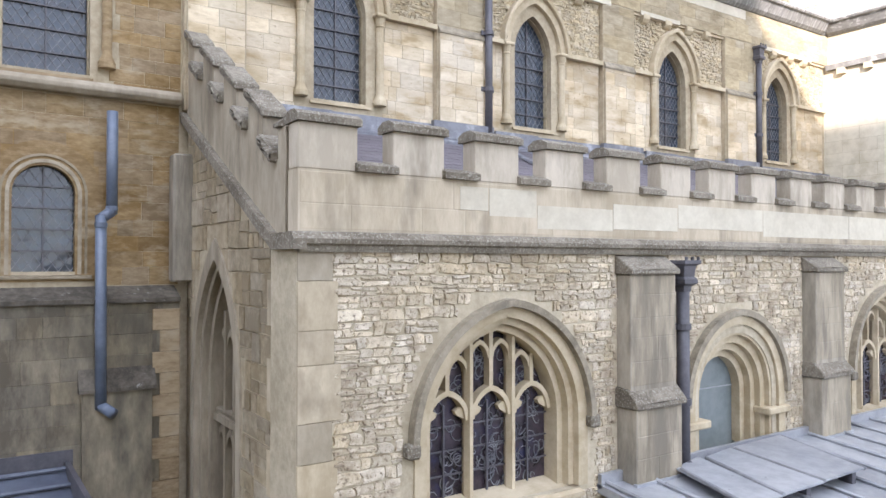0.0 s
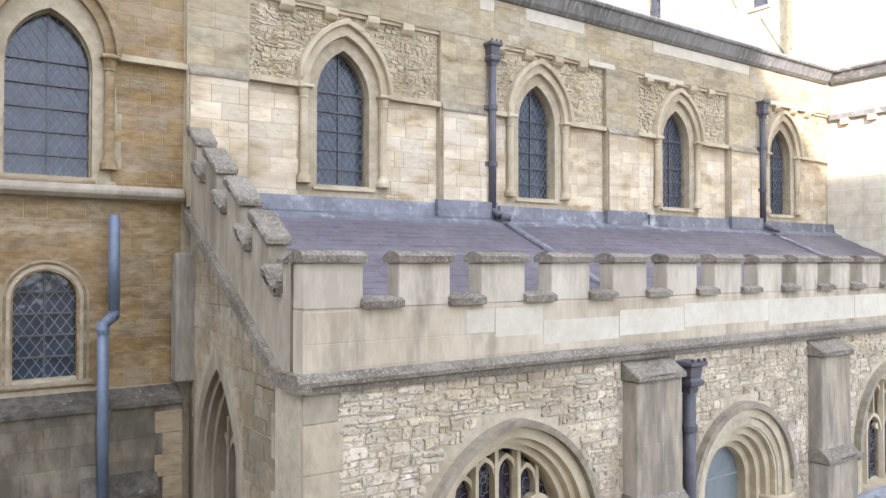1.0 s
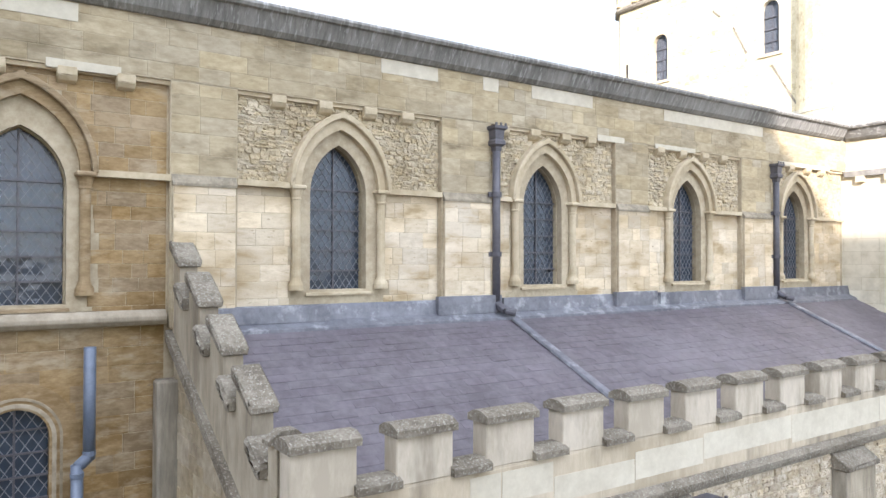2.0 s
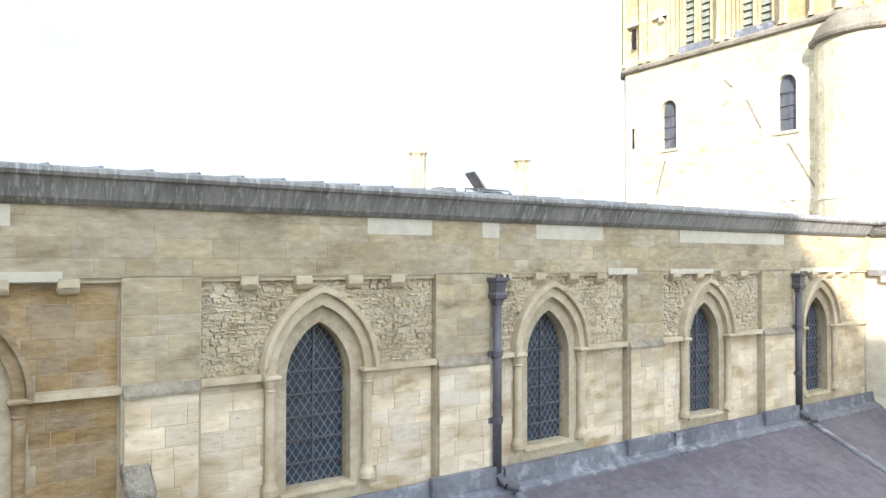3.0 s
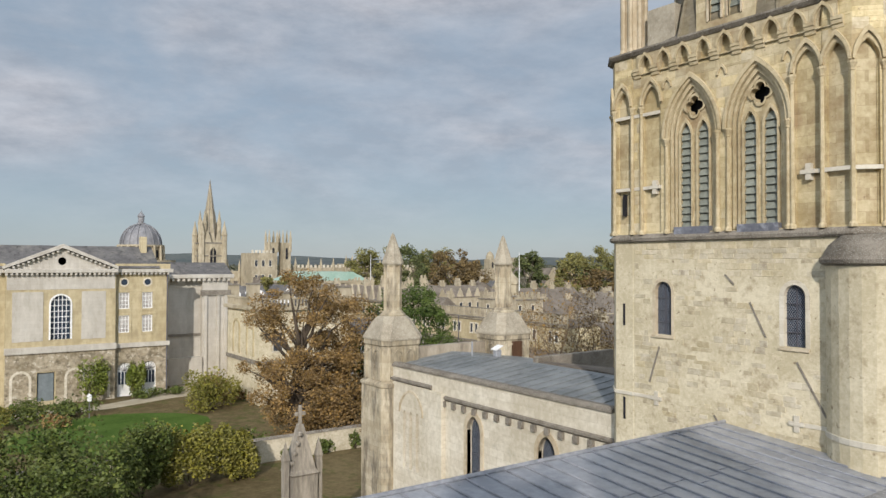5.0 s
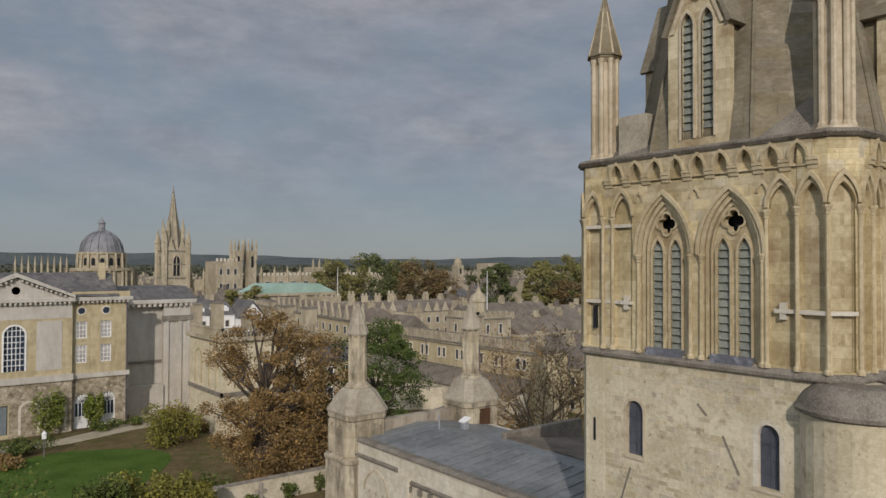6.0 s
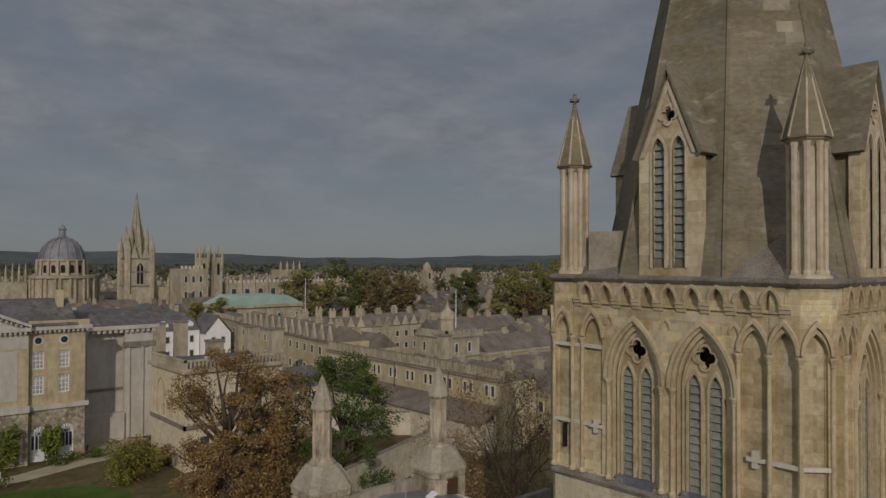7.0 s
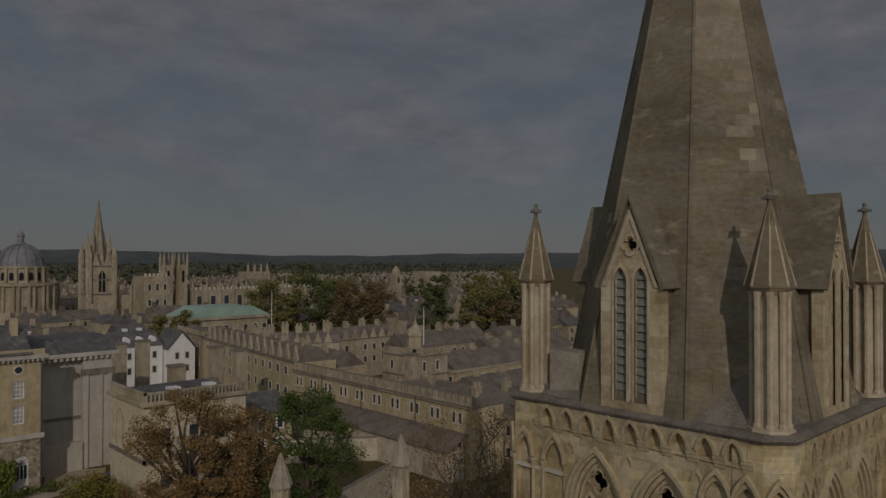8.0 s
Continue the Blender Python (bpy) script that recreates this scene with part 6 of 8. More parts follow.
def turret(cx, cy, door):
    t = thing("corner_turret", "weathered square stone turret with hipped cap and slender ribbed pinnacle", "turret", "transept turrets")
    bm = bmesh.new()
    canted(bm, cx, cy, [(1.34, 0.3, 1.5), (1.34, 0.3, 13.7), (1.4, 0.32, 13.76), (1.4, 0.32, 13.9), (1.2, 0.32, 14.02), (1.2, 0.32, 15.86), (1.27, 0.34, 15.94), (1.27, 0.34, 16.2)])
    body = part("body", bm, TURRETWALL, t)
    bm = bmesh.new()
    canted(bm, cx, cy, [(1.24, 0.34, 16.16), (1.31, 0.36, 16.2), (1.31, 0.36, 16.29), (0.84, 0.4, 17.3), (0.76, 0.4, 17.42), (0.5, 0.28, 17.5)])
    cap = part("hipped_cap", bm, CAPSTONE, t, "weathered stone cap")
    for sx, sy in ((1, 1), (1, -1), (-1, 1), (-1, -1)):
        for p, q in (((1.31, 0.95), (0.84, 0.44)), ((0.95, 1.31), (0.44, 0.84))):
            bm = bmesh.new()
            rod(bm, (cx + sx * p[0], cy + sy * p[1], 16.29), (cx + sx * q[0], cy + sy * q[1], 17.3), 0.035, 6)
            part("hip_roll", bm, CAPSTONE, cap)
    for deg in range(0, 360, 90):
        at = facing(cx, cy, 1.2, deg)
        for u in (-0.4, 0.4):
            bm = bmesh.new()
            arch_band(bm, at, u - 0.26, u + 0.26, 14.08, 15.3, 0.34, 0.07, -0.07, 0.02, 5)
            part("blind_arch", bm, TURRETWALL, body)
        for u in (-0.8, 0.0, 0.8):
            bm = bmesh.new()
            strip(bm, at, (u, 14.05), (u, 15.8), 0.14, -0.09, 0.02)
            part("pilaster_strip", bm, TURRETWALL, body)
    bm = bmesh.new()
    lathe(bm, cx, cy, [(0.74, 17.4), (0.74, 17.52), (0.62, 17.6), (0.60, 17.68), (0.43, 17.76), (0.42, 20.12), (0.52, 20.22), (0.55, 20.28), (0.0, 20.33)], 8, math.pi / 8)
    sh = part("pinnacle_shaft", bm, TURRETWALL, t)
    bm = bmesh.new()
    lathe(bm, cx, cy, [(0.58, 20.26), (0.58, 20.34), (0.06, 21.9), (0.0, 22.05)], 8, math.pi / 8)
    spirelet = part("spirelet", bm, CAPSTONE, t)
    for i in range(8):
        a = math.pi / 8 + math.tau * i / 8
        bm = bmesh.new()
        cylinder(bm, cx + 0.44 * math.cos(a), cy + 0.44 * math.sin(a), 17.62, 20.25, 0.07, n=6)
        part("roll", bm, TURRETWALL, sh)
        bm = bmesh.new()
        rod(bm, (cx + 0.58 * math.cos(a), cy + 0.58 * math.sin(a), 20.34), (cx + 0.06 * math.cos(a), cy + 0.06 * math.sin(a), 21.9), 0.035, 5)
        part("rib", bm, CAPSTONE, spirelet)
    if door:
        part("door", boxes((cx - 0.35, cx + 0.35, cy - 1.32, cy - 1.15, 14.9, 15.82)), BROWNWOOD, t, "brown plank door")
    return t


turret(23.75, 37.5, False)
turret(30.8, 36.4, True)
# ---- ground, garden and the town ----
GZ = 2.3
struct("ground", boxes((-2500, 2500, -400, 4600, GZ - 0.4, GZ)), EARTH, "brown and green earth of the garden and fields", "ground")


def sheet(name, pts, z, mat, label, cat, h=0.03):
    bm = bmesh.new()
    prism(bm, [pts], lambda u, v, d: (u, v, z + d), 0.0, h)
    return struct(name, bm, mat, label, cat)


def blob(cx, cy, rx, ry, n=24, wob=0.12, seed=1):
    r = random.Random(seed)
    ph = [r.uniform(0, 6.28) for _ in range(3)]
    return [(cx + rx * (1 + wob * math.sin(2 * a + ph[0]) + wob * 0.6 * math.sin(3 * a + ph[1])) * math.cos(a), cy + ry * (1 + wob * math.sin(2 * a + ph[2])) * math.sin(a)) for a in [math.tau * i / n for i in range(n)]]


sheet("lawn", blob(19.5, 86.5, 10.0, 9.0), GZ, GRASS, "mown green lawn", "lawn")
sheet("path_garden", [(10, 99.5), (22.4, 100.2), (30.5, 103.2), (36.7, 104.2), (40, 112), (33, 115), (30.8, 107.5), (22, 103.4), (10, 103)], GZ + 0.01, GRAVEL, "pale gravel path before the library", "path")
sheet("terrace", [(-30, 103), (10, 103), (10, 108), (-30, 108)], GZ + 0.02, GRAVEL, "pale gravel terrace", "path")


def wall_run(name, x0, y0, x1, y1, z, mat, label, cap=COPING, t=0.5):
    a = math.atan2(y1 - y0, x1 - x0)
    ln = math.hypot(x1 - x0, y1 - y0)
    ob = struct(name, boxes((0, ln, -t / 2, t / 2, -0.5, z - GZ)), mat, label, "wall")
    ob.matrix_world = pose(x0, y0, GZ, 0, 0, math.degrees(a))
    bm = bmesh.new()
    prism(bm, [[(-t / 2 - 0.06, z - GZ), (t / 2 + 0.06, z - GZ), (0.0, z - GZ + 0.22)]], lambda u, v, d: (d, u, v), 0, ln)
    part("coping", bm, cap, ob)
    return ob


wall_run("wall_garden", 8, 66.8, 41, 66.2, 4.3, TOWRUB, "old rubble garden wall with ivy")
wall_run("wall_yard", 41, 66.2, 64, 76, 6.5, TOWRUB, "old rubble garden wall")
wall_run("wall_yard_far", 58, 98, 72, 88, 5.6, TOWRUB, "high plastered yard wall")
wall_run("wall_precinct", 32, 30, 62, 46, 7.5, TOWRUB, "high rubble precinct wall")


def leaves(name, pts, size, mat, parent, seed, flat=0.5):
    """Many small leaf clumps, each a bent quad."""
    r = random.Random(seed)
    verts, faces = [], []
    for p in pts:
        s = size * r.uniform(0.6, 1.4)
        a = Vector((r.gauss(0, 1), r.gauss(0, 1), r.gauss(0, 1) * flat)).normalized()
        b = a.cross(Vector((r.gauss(0, 1), r.gauss(0, 1), r.gauss(0, 1)))).normalized()
        k = len(verts)
        c = Vector(p)
        verts += [tuple(c - a * s), tuple(c - b * s * 0.6), tuple(c + a * s), tuple(c + b * s * 0.6 + Vector((0, 0, s * 0.3)))]
        faces.append((k, k + 1, k + 2, k + 3))
    me = bpy.data.meshes.new(name)
    me.from_pydata(verts, [], faces)
    me.materials.append(mat)
    ob = tagged(new(name, me), kind="stuff")
    ob.parent = parent
    return ob


def limb(bm, p, q, r0, r1, r, bends=3):
    p, q = Vector(p), Vector(q)
    last, k = p, (q - p).length
    for i in range(1, bends + 1):
        t = i / bends
        w = p.lerp(q, t) + (Vector((r.gauss(0, 1), r.gauss(0, 1), r.gauss(0, 0.5))) * k * 0.05 if i < bends else Vector())
        rod(bm, last, w, r0 + (r1 - r0) * (i - 1) / bends, 6, r0 + (r1 - r0) * t)
        last = w


def tree(x, y, h, spread, mat, label, n=3500, size=0.28, trunk=0.35, seed=1, base=0.22, clumps=34, name="tree", z0=GZ, lumpy=0.34):
    r = random.Random(seed)
    t = thing(name, label, "tree", "", at=pose(x, y, z0))
    bm = bmesh.new()
    limb(bm, (0, 0, -0.2), (r.uniform(-0.4, 0.4), r.uniform(-0.4, 0.4), h * 0.55), trunk, trunk * 0.5, r, 4)
    centres = []
    for i in range(clumps):
        a, e = r.uniform(0, math.tau), r.uniform(base, 1.0)
        rr = spread * math.sqrt(max(0.02, 1 - ((e - 0.5) / 0.56) ** 2)) * r.uniform(0.35, 0.95)
        c = Vector((rr * math.cos(a), rr * math.sin(a), h * e))
        centres.append((c, spread * lumpy * r.uniform(0.6, 1.2)))
        if i % 2 == 0:
            limb(bm, (0, 0, h * min(0.55, e * 0.6)), c, trunk * 0.32, 0.03, r)
    part("trunk", bm, BARK, t)
    pts = []
    for i in range(n):
        c, s = centres[r.randrange(clumps)]
        v = Vector((r.gauss(0, 1), r.gauss(0, 1), r.gauss(0, 1))).normalized() * s * r.uniform(0.45, 1.05)
        v.z *= 0.75
        p = c + v
        if p.z > 0.3:
            pts.append(p)
    leaves("crown", pts, size, mat, t, seed + 50)
    return t


def bare_tree(x, y, h, spread, label, seed=1, mat=None, tint=LEAF_BROWN, z0=GZ):
    r = random.Random(seed)
    t = thing("bare_tree", label, "tree", "", at=pose(x, y, z0))
    bm = bmesh.new()
    ends = []

    def grow(p, d, ln, rad, lev):
        q = p + d * ln
        limb(bm, p, q, rad, rad * 0.62, r, 2)
        if lev == 0:
            ends.append(q)
            return
        for _ in range(3 if lev > 2 else 4):
            nd = (d + Vector((r.gauss(0, 0.55), r.gauss(0, 0.55), r.gauss(0.08, 0.35)))).normalized()
            grow(q if r.random() < 0.7 else p.lerp(q, 0.6), nd, ln * r.uniform(0.55, 0.8), rad * 0.5, lev - 1)
    for k in range(3):
        grow(Vector((0, 0, 0)), Vector((r.gauss(0, 0.22), r.gauss(0, 0.22), 1)).normalized(), h * 0.3, 0.2, 4)
    part("trunk", bm, TWIG, t)
    pts = [e + Vector((r.gauss(0, 0.35), r.gauss(0, 0.35), r.gauss(0, 0.35))) for e in ends for _ in range(7)]
    leaves("crown", pts, 0.10, tint, t, seed)
    return t


def bush(x, y, w, h, mat, label, n=900, size=0.16, seed=1):
    r = random.Random(seed)
    t = thing("bush", label, "bush", "garden shrubs", at=pose(x, y, GZ))
    cs = [(Vector((r.uniform(-0.6, 0.6) * w, r.uniform(-0.5, 0.5) * w, h * r.uniform(0.25, 0.75))), r.uniform(0.25, 0.45)) for _ in range(10)]
    pts = []
    for i in range(n):
        c, s = cs[r.randrange(10)]
        v = Vector((r.gauss(0, 1), r.gauss(0, 1), r.gauss(0, 1))).normalized() * r.uniform(0.5, 1.0)
        p = c + Vector((v.x * s * w, v.y * s * w, v.z * s * h))
        if p.z > 0:
            pts.append(p)
    leaves("foliage", pts, size, mat, t, seed)
    bm = bmesh.new()
    for i in range(6):
        limb(bm, (0, 0, -0.1), cs[i][0], 0.05, 0.015, r, 2)
    part("stem", bm, BARK, t)
    return t


tree(34.0, 71.5, 16.8, 6.2, LEAF_BROWN, "large tree with brown autumn leaves and open branches", 42000, 0.105, 0.75, 3, 0.06, 120, lumpy=0.22)
tree(40.4, 73.5, 14.0, 4.4, LEAF_BROWN, "russet autumn tree beside the garden wall", 17000, 0.10, 0.4, 8, 0.08, 70, lumpy=0.24)
tree(37.0, 68.6, 6.5, 3.6, LEAF_BROWN, "low russet undergrowth tree by the wall", 6000, 0.12, 0.2, 18, 0.05, 30)
tree(46.0, 70.1, 15.0, 6.0, LEAF_PINE, "dark green spreading conifer", 26000, 0.12, 0.4, 4, 0.06, 80, "conifer", lumpy=0.22)
bare_tree(50, 49, 20.0, 6, "nearly bare brown tree with fine twigs", 5)
bare_tree(56, 55, 20.0, 6, "nearly bare brown tree with fine twigs", 15)
bare_tree(46, 44, 16.0, 5, "nearly bare brown tree with fine twigs", 25)
for k, (x, y, w, h, m) in enumerate(((7.5, 55, 5.0, 8.2, LEAF_GREEN), (12.0, 57, 4.8, 7.6, LEAF_GREEN), (4.0, 58, 4.0, 9.0, LEAF_OLIVE), (3.5, 64, 4.0, 8.0, LEAF_GREEN), (16.5, 62, 3.0, 5.5, LEAF_GREEN), (9.5, 50, 3.6, 7.0, LEAF_GREEN), (0, 54, 5, 9.0, LEAF_GREEN), (20.5, 63, 3.0, 5.0, LEAF_OLIVE), (24.0, 62.5, 2.6, 5.0, LEAF_OLIVE))):
    bush(x, y, w, h, m, "large dense green garden shrub", 7000, 0.13, 30 + k)
for k, (x, y, w, h, m, n) in enumerate(((32.2, 92.5, 4.6, 5.0, LEAF_OLIVE, 4200), (21, 72, 2.4, 3.6, LEAF_OLIVE, 1500), (24.5, 70.5, 2.2, 3.2, LEAF_OLIVE, 1300), (28, 69, 1.8, 2.6, LEAF_GREEN, 900), (18, 97.5, 3.2, 2.0, LEAF_GREEN, 1500),
                                   (13, 97, 3.6, 2.6, LEAF_GREEN, 1700), (8.5, 95, 3.6, 3.0, LEAF_OLIVE, 1500), (27.5, 105.6, 2.4, 1.2, LEAF_GREEN, 800), (31, 106, 1.8, 1.0, LEAF_GREEN, 600), (15, 93, 2.6, 1.4, LEAF_BROWN, 900),
                                   (36, 97, 1.8, 1.6, LEAF_BROWN, 700), (38.5, 96, 1.5, 1.8, LEAF_OLIVE, 600), (34, 66.0, 1.2, 1.4, LEAF_GREEN, 500), (30.5, 66.1, 1.5, 1.2, LEAF_GREEN, 500), (37.2, 65.9, 0.9, 1.6, LEAF_GREEN, 400))):
    bush(x, y, w, h, m, "garden shrub with mixed autumn foliage", n, 0.14, 60 + k)
for k, (x, h, w) in enumerate(((20.9, 6.0, 3.0), (26.4, 4.6, 1.8))):
    t = bush(x, 107.2, w, h, LEAF_IVY, "clipped climbing shrub against the library wall", 3200, 0.15, 90 + k)

car = thing("car", "dark blue car parked by the garden path", "car", at=pose(37.4, 104.0, GZ, 0, 0, 20))
bm = bmesh.new()
prism(bm, [[(-2.0, 0.3), (2.0, 0.3), (2.05, 0.75), (1.2, 0.92), (0.6, 1.42), (-1.1, 1.45), (-1.8, 0.98), (-2.05, 0.9)]], lambda a, b, d: (a, d, b), -0.82, 0.82)
part("body", bevelled(bm, 0.08), CARBLUE, car)
part("side_window", boxes((-1.2, 0.75, -0.835, -0.80, 0.98, 1.34)), CITYGLASS, car)
for sx in (-1.25, 1.25):
    for sy in (-0.8, 0.8):
        part("wheel", made(lambda b: prism(b, [[(sx + 0.32 * math.cos(math.tau * i / 14), 0.32 + 0.32 * math.sin(math.tau * i / 14)) for i in range(14)]], lambda a, q, d: (a, d, q), sy - 0.1, sy + 0.1)), IRON, car)
for sy in (-0.6, 0.6):
    part("tail_light", boxes((-2.07, -2.0, sy - 0.14, sy + 0.14, 0.72, 0.86)), BROWNWOOD, car)
bush(34.6, 99.5, 2.6, 3.4, LEAF_BROWN, "golden garden shrub beside the gravel path", 1500, 0.14, 120)

post = thing("garden_lantern", "small white garden lantern on a post", "lantern", at=pose(18.7, 95.5, GZ))
part("post", made(lambda b: cylinder(b, 0, 0, 0, 2.0, 0.07, n=8)), DARKROOF, post)
part("lamp", bevelled(boxes((-0.22, 0.22, -0.22, 0.22, 2.0, 2.6)), 0.05), WHITE, post)
part("cap", made(lambda b: cylinder(b, 0, 0, 2.6, 2.9, 0.32, 0.0, 8)), WHITE, post)

fin = thing("stone_pinnacle", "crocketed stone gable pinnacle with a cross finial", "pinnacle", at=pose(19.2, 39.5, GZ))
bm = bmesh.new()
lathe(bm, 0, 0, [(1.0, 0), (1.0, 6.8), (1.1, 6.9), (0.9, 7.1), (0.2, 9.4), (0.0, 9.5)], 4, math.pi / 4)
part("body", bm, BUTTRESS, fin)
for s in (-1, 1):
    part("side_shaft", made(lambda b: lathe(b, s * 0.95, -0.3, [(0.22, 0), (0.22, 7.6), (0.27, 7.7), (0.0, 8.7)], 4, 0.78)), BUTTRESS, fin)
bm = boxes((-0.09, 0.09, -0.09, 0.09, 9.3, 10.4), (-0.3, 0.3, -0.08, 0.08, 9.85, 10.05))
part("cross", bevelled(bm, 0.03), BUTTRESS, fin)
for k in range(4):
    part("crocket", bevelled(boxes((-0.75 + 0.14 * k, -0.55 + 0.14 * k, -0.6, -0.35, 7.4 + 0.5 * k, 7.6 + 0.5 * k)), 0.04), BUTTRESS, fin)
ch = thing("stone_stack", "square rubble stone chimney stack", "chimney", at=pose(3.6, 40, GZ))
part("chimney_shaft", boxes((-1.6, 1.4, -0.6, 0.6, 0, 9.4)), TOWRUB, ch)
part("cap", boxes((-1.7, 1.5, -0.7, 0.7, 9.4, 9.65)), COPING, ch)


def sash(name, parent, at, u0, u1, v0, v1, cols=3, rows=4, d=0.12):
    """A white sash window: frame, glass and glazing bars."""
    win = part(name, plate([rect(u0, u1, v0, v1)], at, d, d + 0.05), PALEGLASS, parent)
    bm = plate([rect(u0 - 0.02, u1 + 0.02, v0 - 0.02, v1 + 0.02), rect(u0 + 0.1, u1 - 0.1, v0 + 0.1, v1 - 0.1)], at, d - 0.08, d - 0.003)
    for i in range(1, cols):
        u = u0 + (u1 - u0) * i / cols
        prism(bm, [rect(u - 0.035, u + 0.035, v0 + 0.08, v1 - 0.08)], at, d - 0.05, d - 0.004)
    for i in range(1, rows):
        v = v0 + (v1 - v0) * i / rows
        prism(bm, [rect(u0 + 0.08, u1 - 0.08, v - 0.035, v + 0.035)], at, d - 0.055, d - 0.005)
    part("window_frame", bm, WHITE, win, "white painted glazing bars")
    return win


# ---- the library ----
lib = thing("library", "classical honey-stone library with a pediment and pale pilaster panels", "library")
LY = south(108.0)
LC = south(107.3)
holes = [rect(u - 0.68, u + 0.68, a, b) for u in (25.0, 28.0, 6.2, 9.0) for a, b in ((14.1, 16.3), (10.9, 13.2))]
doors = [arch(u - 0.95, u + 0.95, GZ, 5.9, 0.95) for u in (25.2, 28.3)]
part("wall", plate([rect(3.5, 11.4, GZ, 19.0)] + holes[4:], LY, 0, 0.5), LIBSTONE, lib)
part("wall", plate([rect(23.6, 30.8, GZ, 19.0)] + holes[:4] + doors, LY, 0, 0.5), LIBSTONE, lib)
centre_win = arch(16.15, 18.4, 10.5, 15.0, 1.12)
part("centre_wall", plate([rect(11.2, 23.8, GZ, 18.9), centre_win, rect(14.7, 16.7, GZ + 0.5, 6.4)], LC, 0, 0.6), LIBSTONE, lib)
part("side_wall", boxes((30.3, 30.8, 108.5, 125, GZ, 19.0), (3.0, 3.5, 108, 125, GZ, 19)), LIBSTONE, lib)
part("body", boxes((3.6, 30.4, 109.2, 125, GZ, 18.8)), SHADE_BLACK, lib)
part("lower_facing", plate([rect(23.85, 30.8, GZ, 8.9)] + [arch(u - 0.97, u + 0.97, GZ - 0.1, 5.9, 0.97) for u in (25.2, 28.3)], LY, -0.06, 0.02), LIBBASE, lib, "worn patched stone lower storey")
part("lower_facing", plate([rect(11.2, 23.8, GZ, 8.9), rect(14.6, 16.8, GZ - 0.1, 6.5)], LC, -0.06, 0.02), LIBBASE, lib, "worn patched stone lower storey")
for u0, u1 in ((11.9, 15.3), (19.7, 22.6)):
    part("pale_panel", plate([rect(u0, u1, 10.4, 16.6)], LC, -0.05, 0.05), LIBWHITE, lib, "pale limestone panel")
part("pale_band", plate([rect(11.3, 23.7, 16.9, 18.9)], LC, -0.045, 0.04), LIBWHITE, lib)
part("belt", boxes((11.1, 23.9, 106.95, 107.32, 8.9, 9.7), (23.9, 30.95, 107.7, 108.02, 8.9, 9.5)), LIBWHITE, lib)
for x0, x1, y in ((11.0, 24.0, 106.7), (23.8, 31.3, 107.4), (3.2, 11.2, 107.4)):
    part("cornice", bevelled(boxes((x0, x1, y, 108.4, 19.0, 19.5)), 0.05), LIBWHITE, lib)
    n = int((x1 - x0) / 0.55)
    for i in range(n):
        part("modillion", boxes((x0 + 0.1 + 0.55 * i, x0 + 0.36 + 0.55 * i, y + 0.08, y + 0.55, 18.72, 19.0)), LIBWHITE, lib)
for a, b in ((23.9, 31.0), (3.4, 11.2)):
    part("parapet", boxes((a, b, 107.9, 108.3, 19.5, 20.2)), LIBSTONE, lib)
part("tympanum", plate([[(11.3, 19.5), (23.7, 19.5), (17.4, 22.1)], [(17.4 + 0.5 * math.cos(math.tau * i / 16), 20.5 + 0.5 * math.sin(math.tau * i / 16)) for i in range(16)]], LC, 0.0, 0.4), LIBWHITE, lib)
part("oculus", plate([[(17.4 + 0.5 * math.cos(math.tau * i / 16), 20.5 + 0.5 * math.sin(math.tau * i / 16)) for i in range(16)]], LC, 0.3, 0.36), GLASS, lib)
for s in (-1, 1):
    part("raking_cornice", plate([[(17.4 + s * 6.6, 19.5), (17.4 + s * 6.6, 19.85), (17.4, 22.7), (17.4, 22.2)]], LC, -0.6, 0.6), LIBWHITE, lib)
    for i in range(11):
        u = 17.4 + s * (0.6 + 0.54 * i)
        z = 22.0 - (abs(u - 17.4)) * 0.41
        part("modillion", plate([rect(u - 0.13, u + 0.13, z - 0.16, z + 0.08)], LC, -0.5, 0.0), LIBWHITE, lib)
bm = bmesh.new()
prism(bm, [[(107.4, 19.6), (125, 19.6), (119, 22.6), (112.5, 22.6)]], lambda a, b, d: (d, a, b), 3.2, 29.5)
part("roof", bm, DARKROOF, lib, "grey slate roof")
bm = bmesh.new()
prism(bm, [[(11.3, 19.8), (23.7, 19.8), (17.4, 22.4)]], LC, 0.3, 6.0)
part("pediment_roof", bm, DARKROOF, lib)
part("chimney", bevelled(boxes((27.8, 28.6, 111, 112.2, 20, 24.0)), 0.04), LIBSTONE, lib)
win = leaded = part("arched_window", plate([arch(16.15, 18.4, 10.5, 15.0, 1.12)], LC, 0.3, 0.35), GLASS, lib)
bm = bmesh.new()
arch_band(bm, LC, 16.15, 18.4, 10.5, 15.0, 1.12, 0.2, -0.08, 0.3)
part("window_frame", bm, WHITE, win, "white arched window frame")
bm = bmesh.new()
for i in range(1, 5):
    u = 16.15 + 2.25 * i / 5
    strip(bm, LC, (u, 10.5), (u, 15.0 + math.sqrt(max(0, 1.12 ** 2 - (u - 17.28) ** 2))), 0.08, 0.22, 0.29)
for i in range(1, 8):
    strip(bm, LC, (16.15, 10.5 + 0.72 * i), (18.4, 10.5 + 0.72 * i), 0.08, 0.21, 0.28)
part("glazing_grid", bm, WHITE, win)
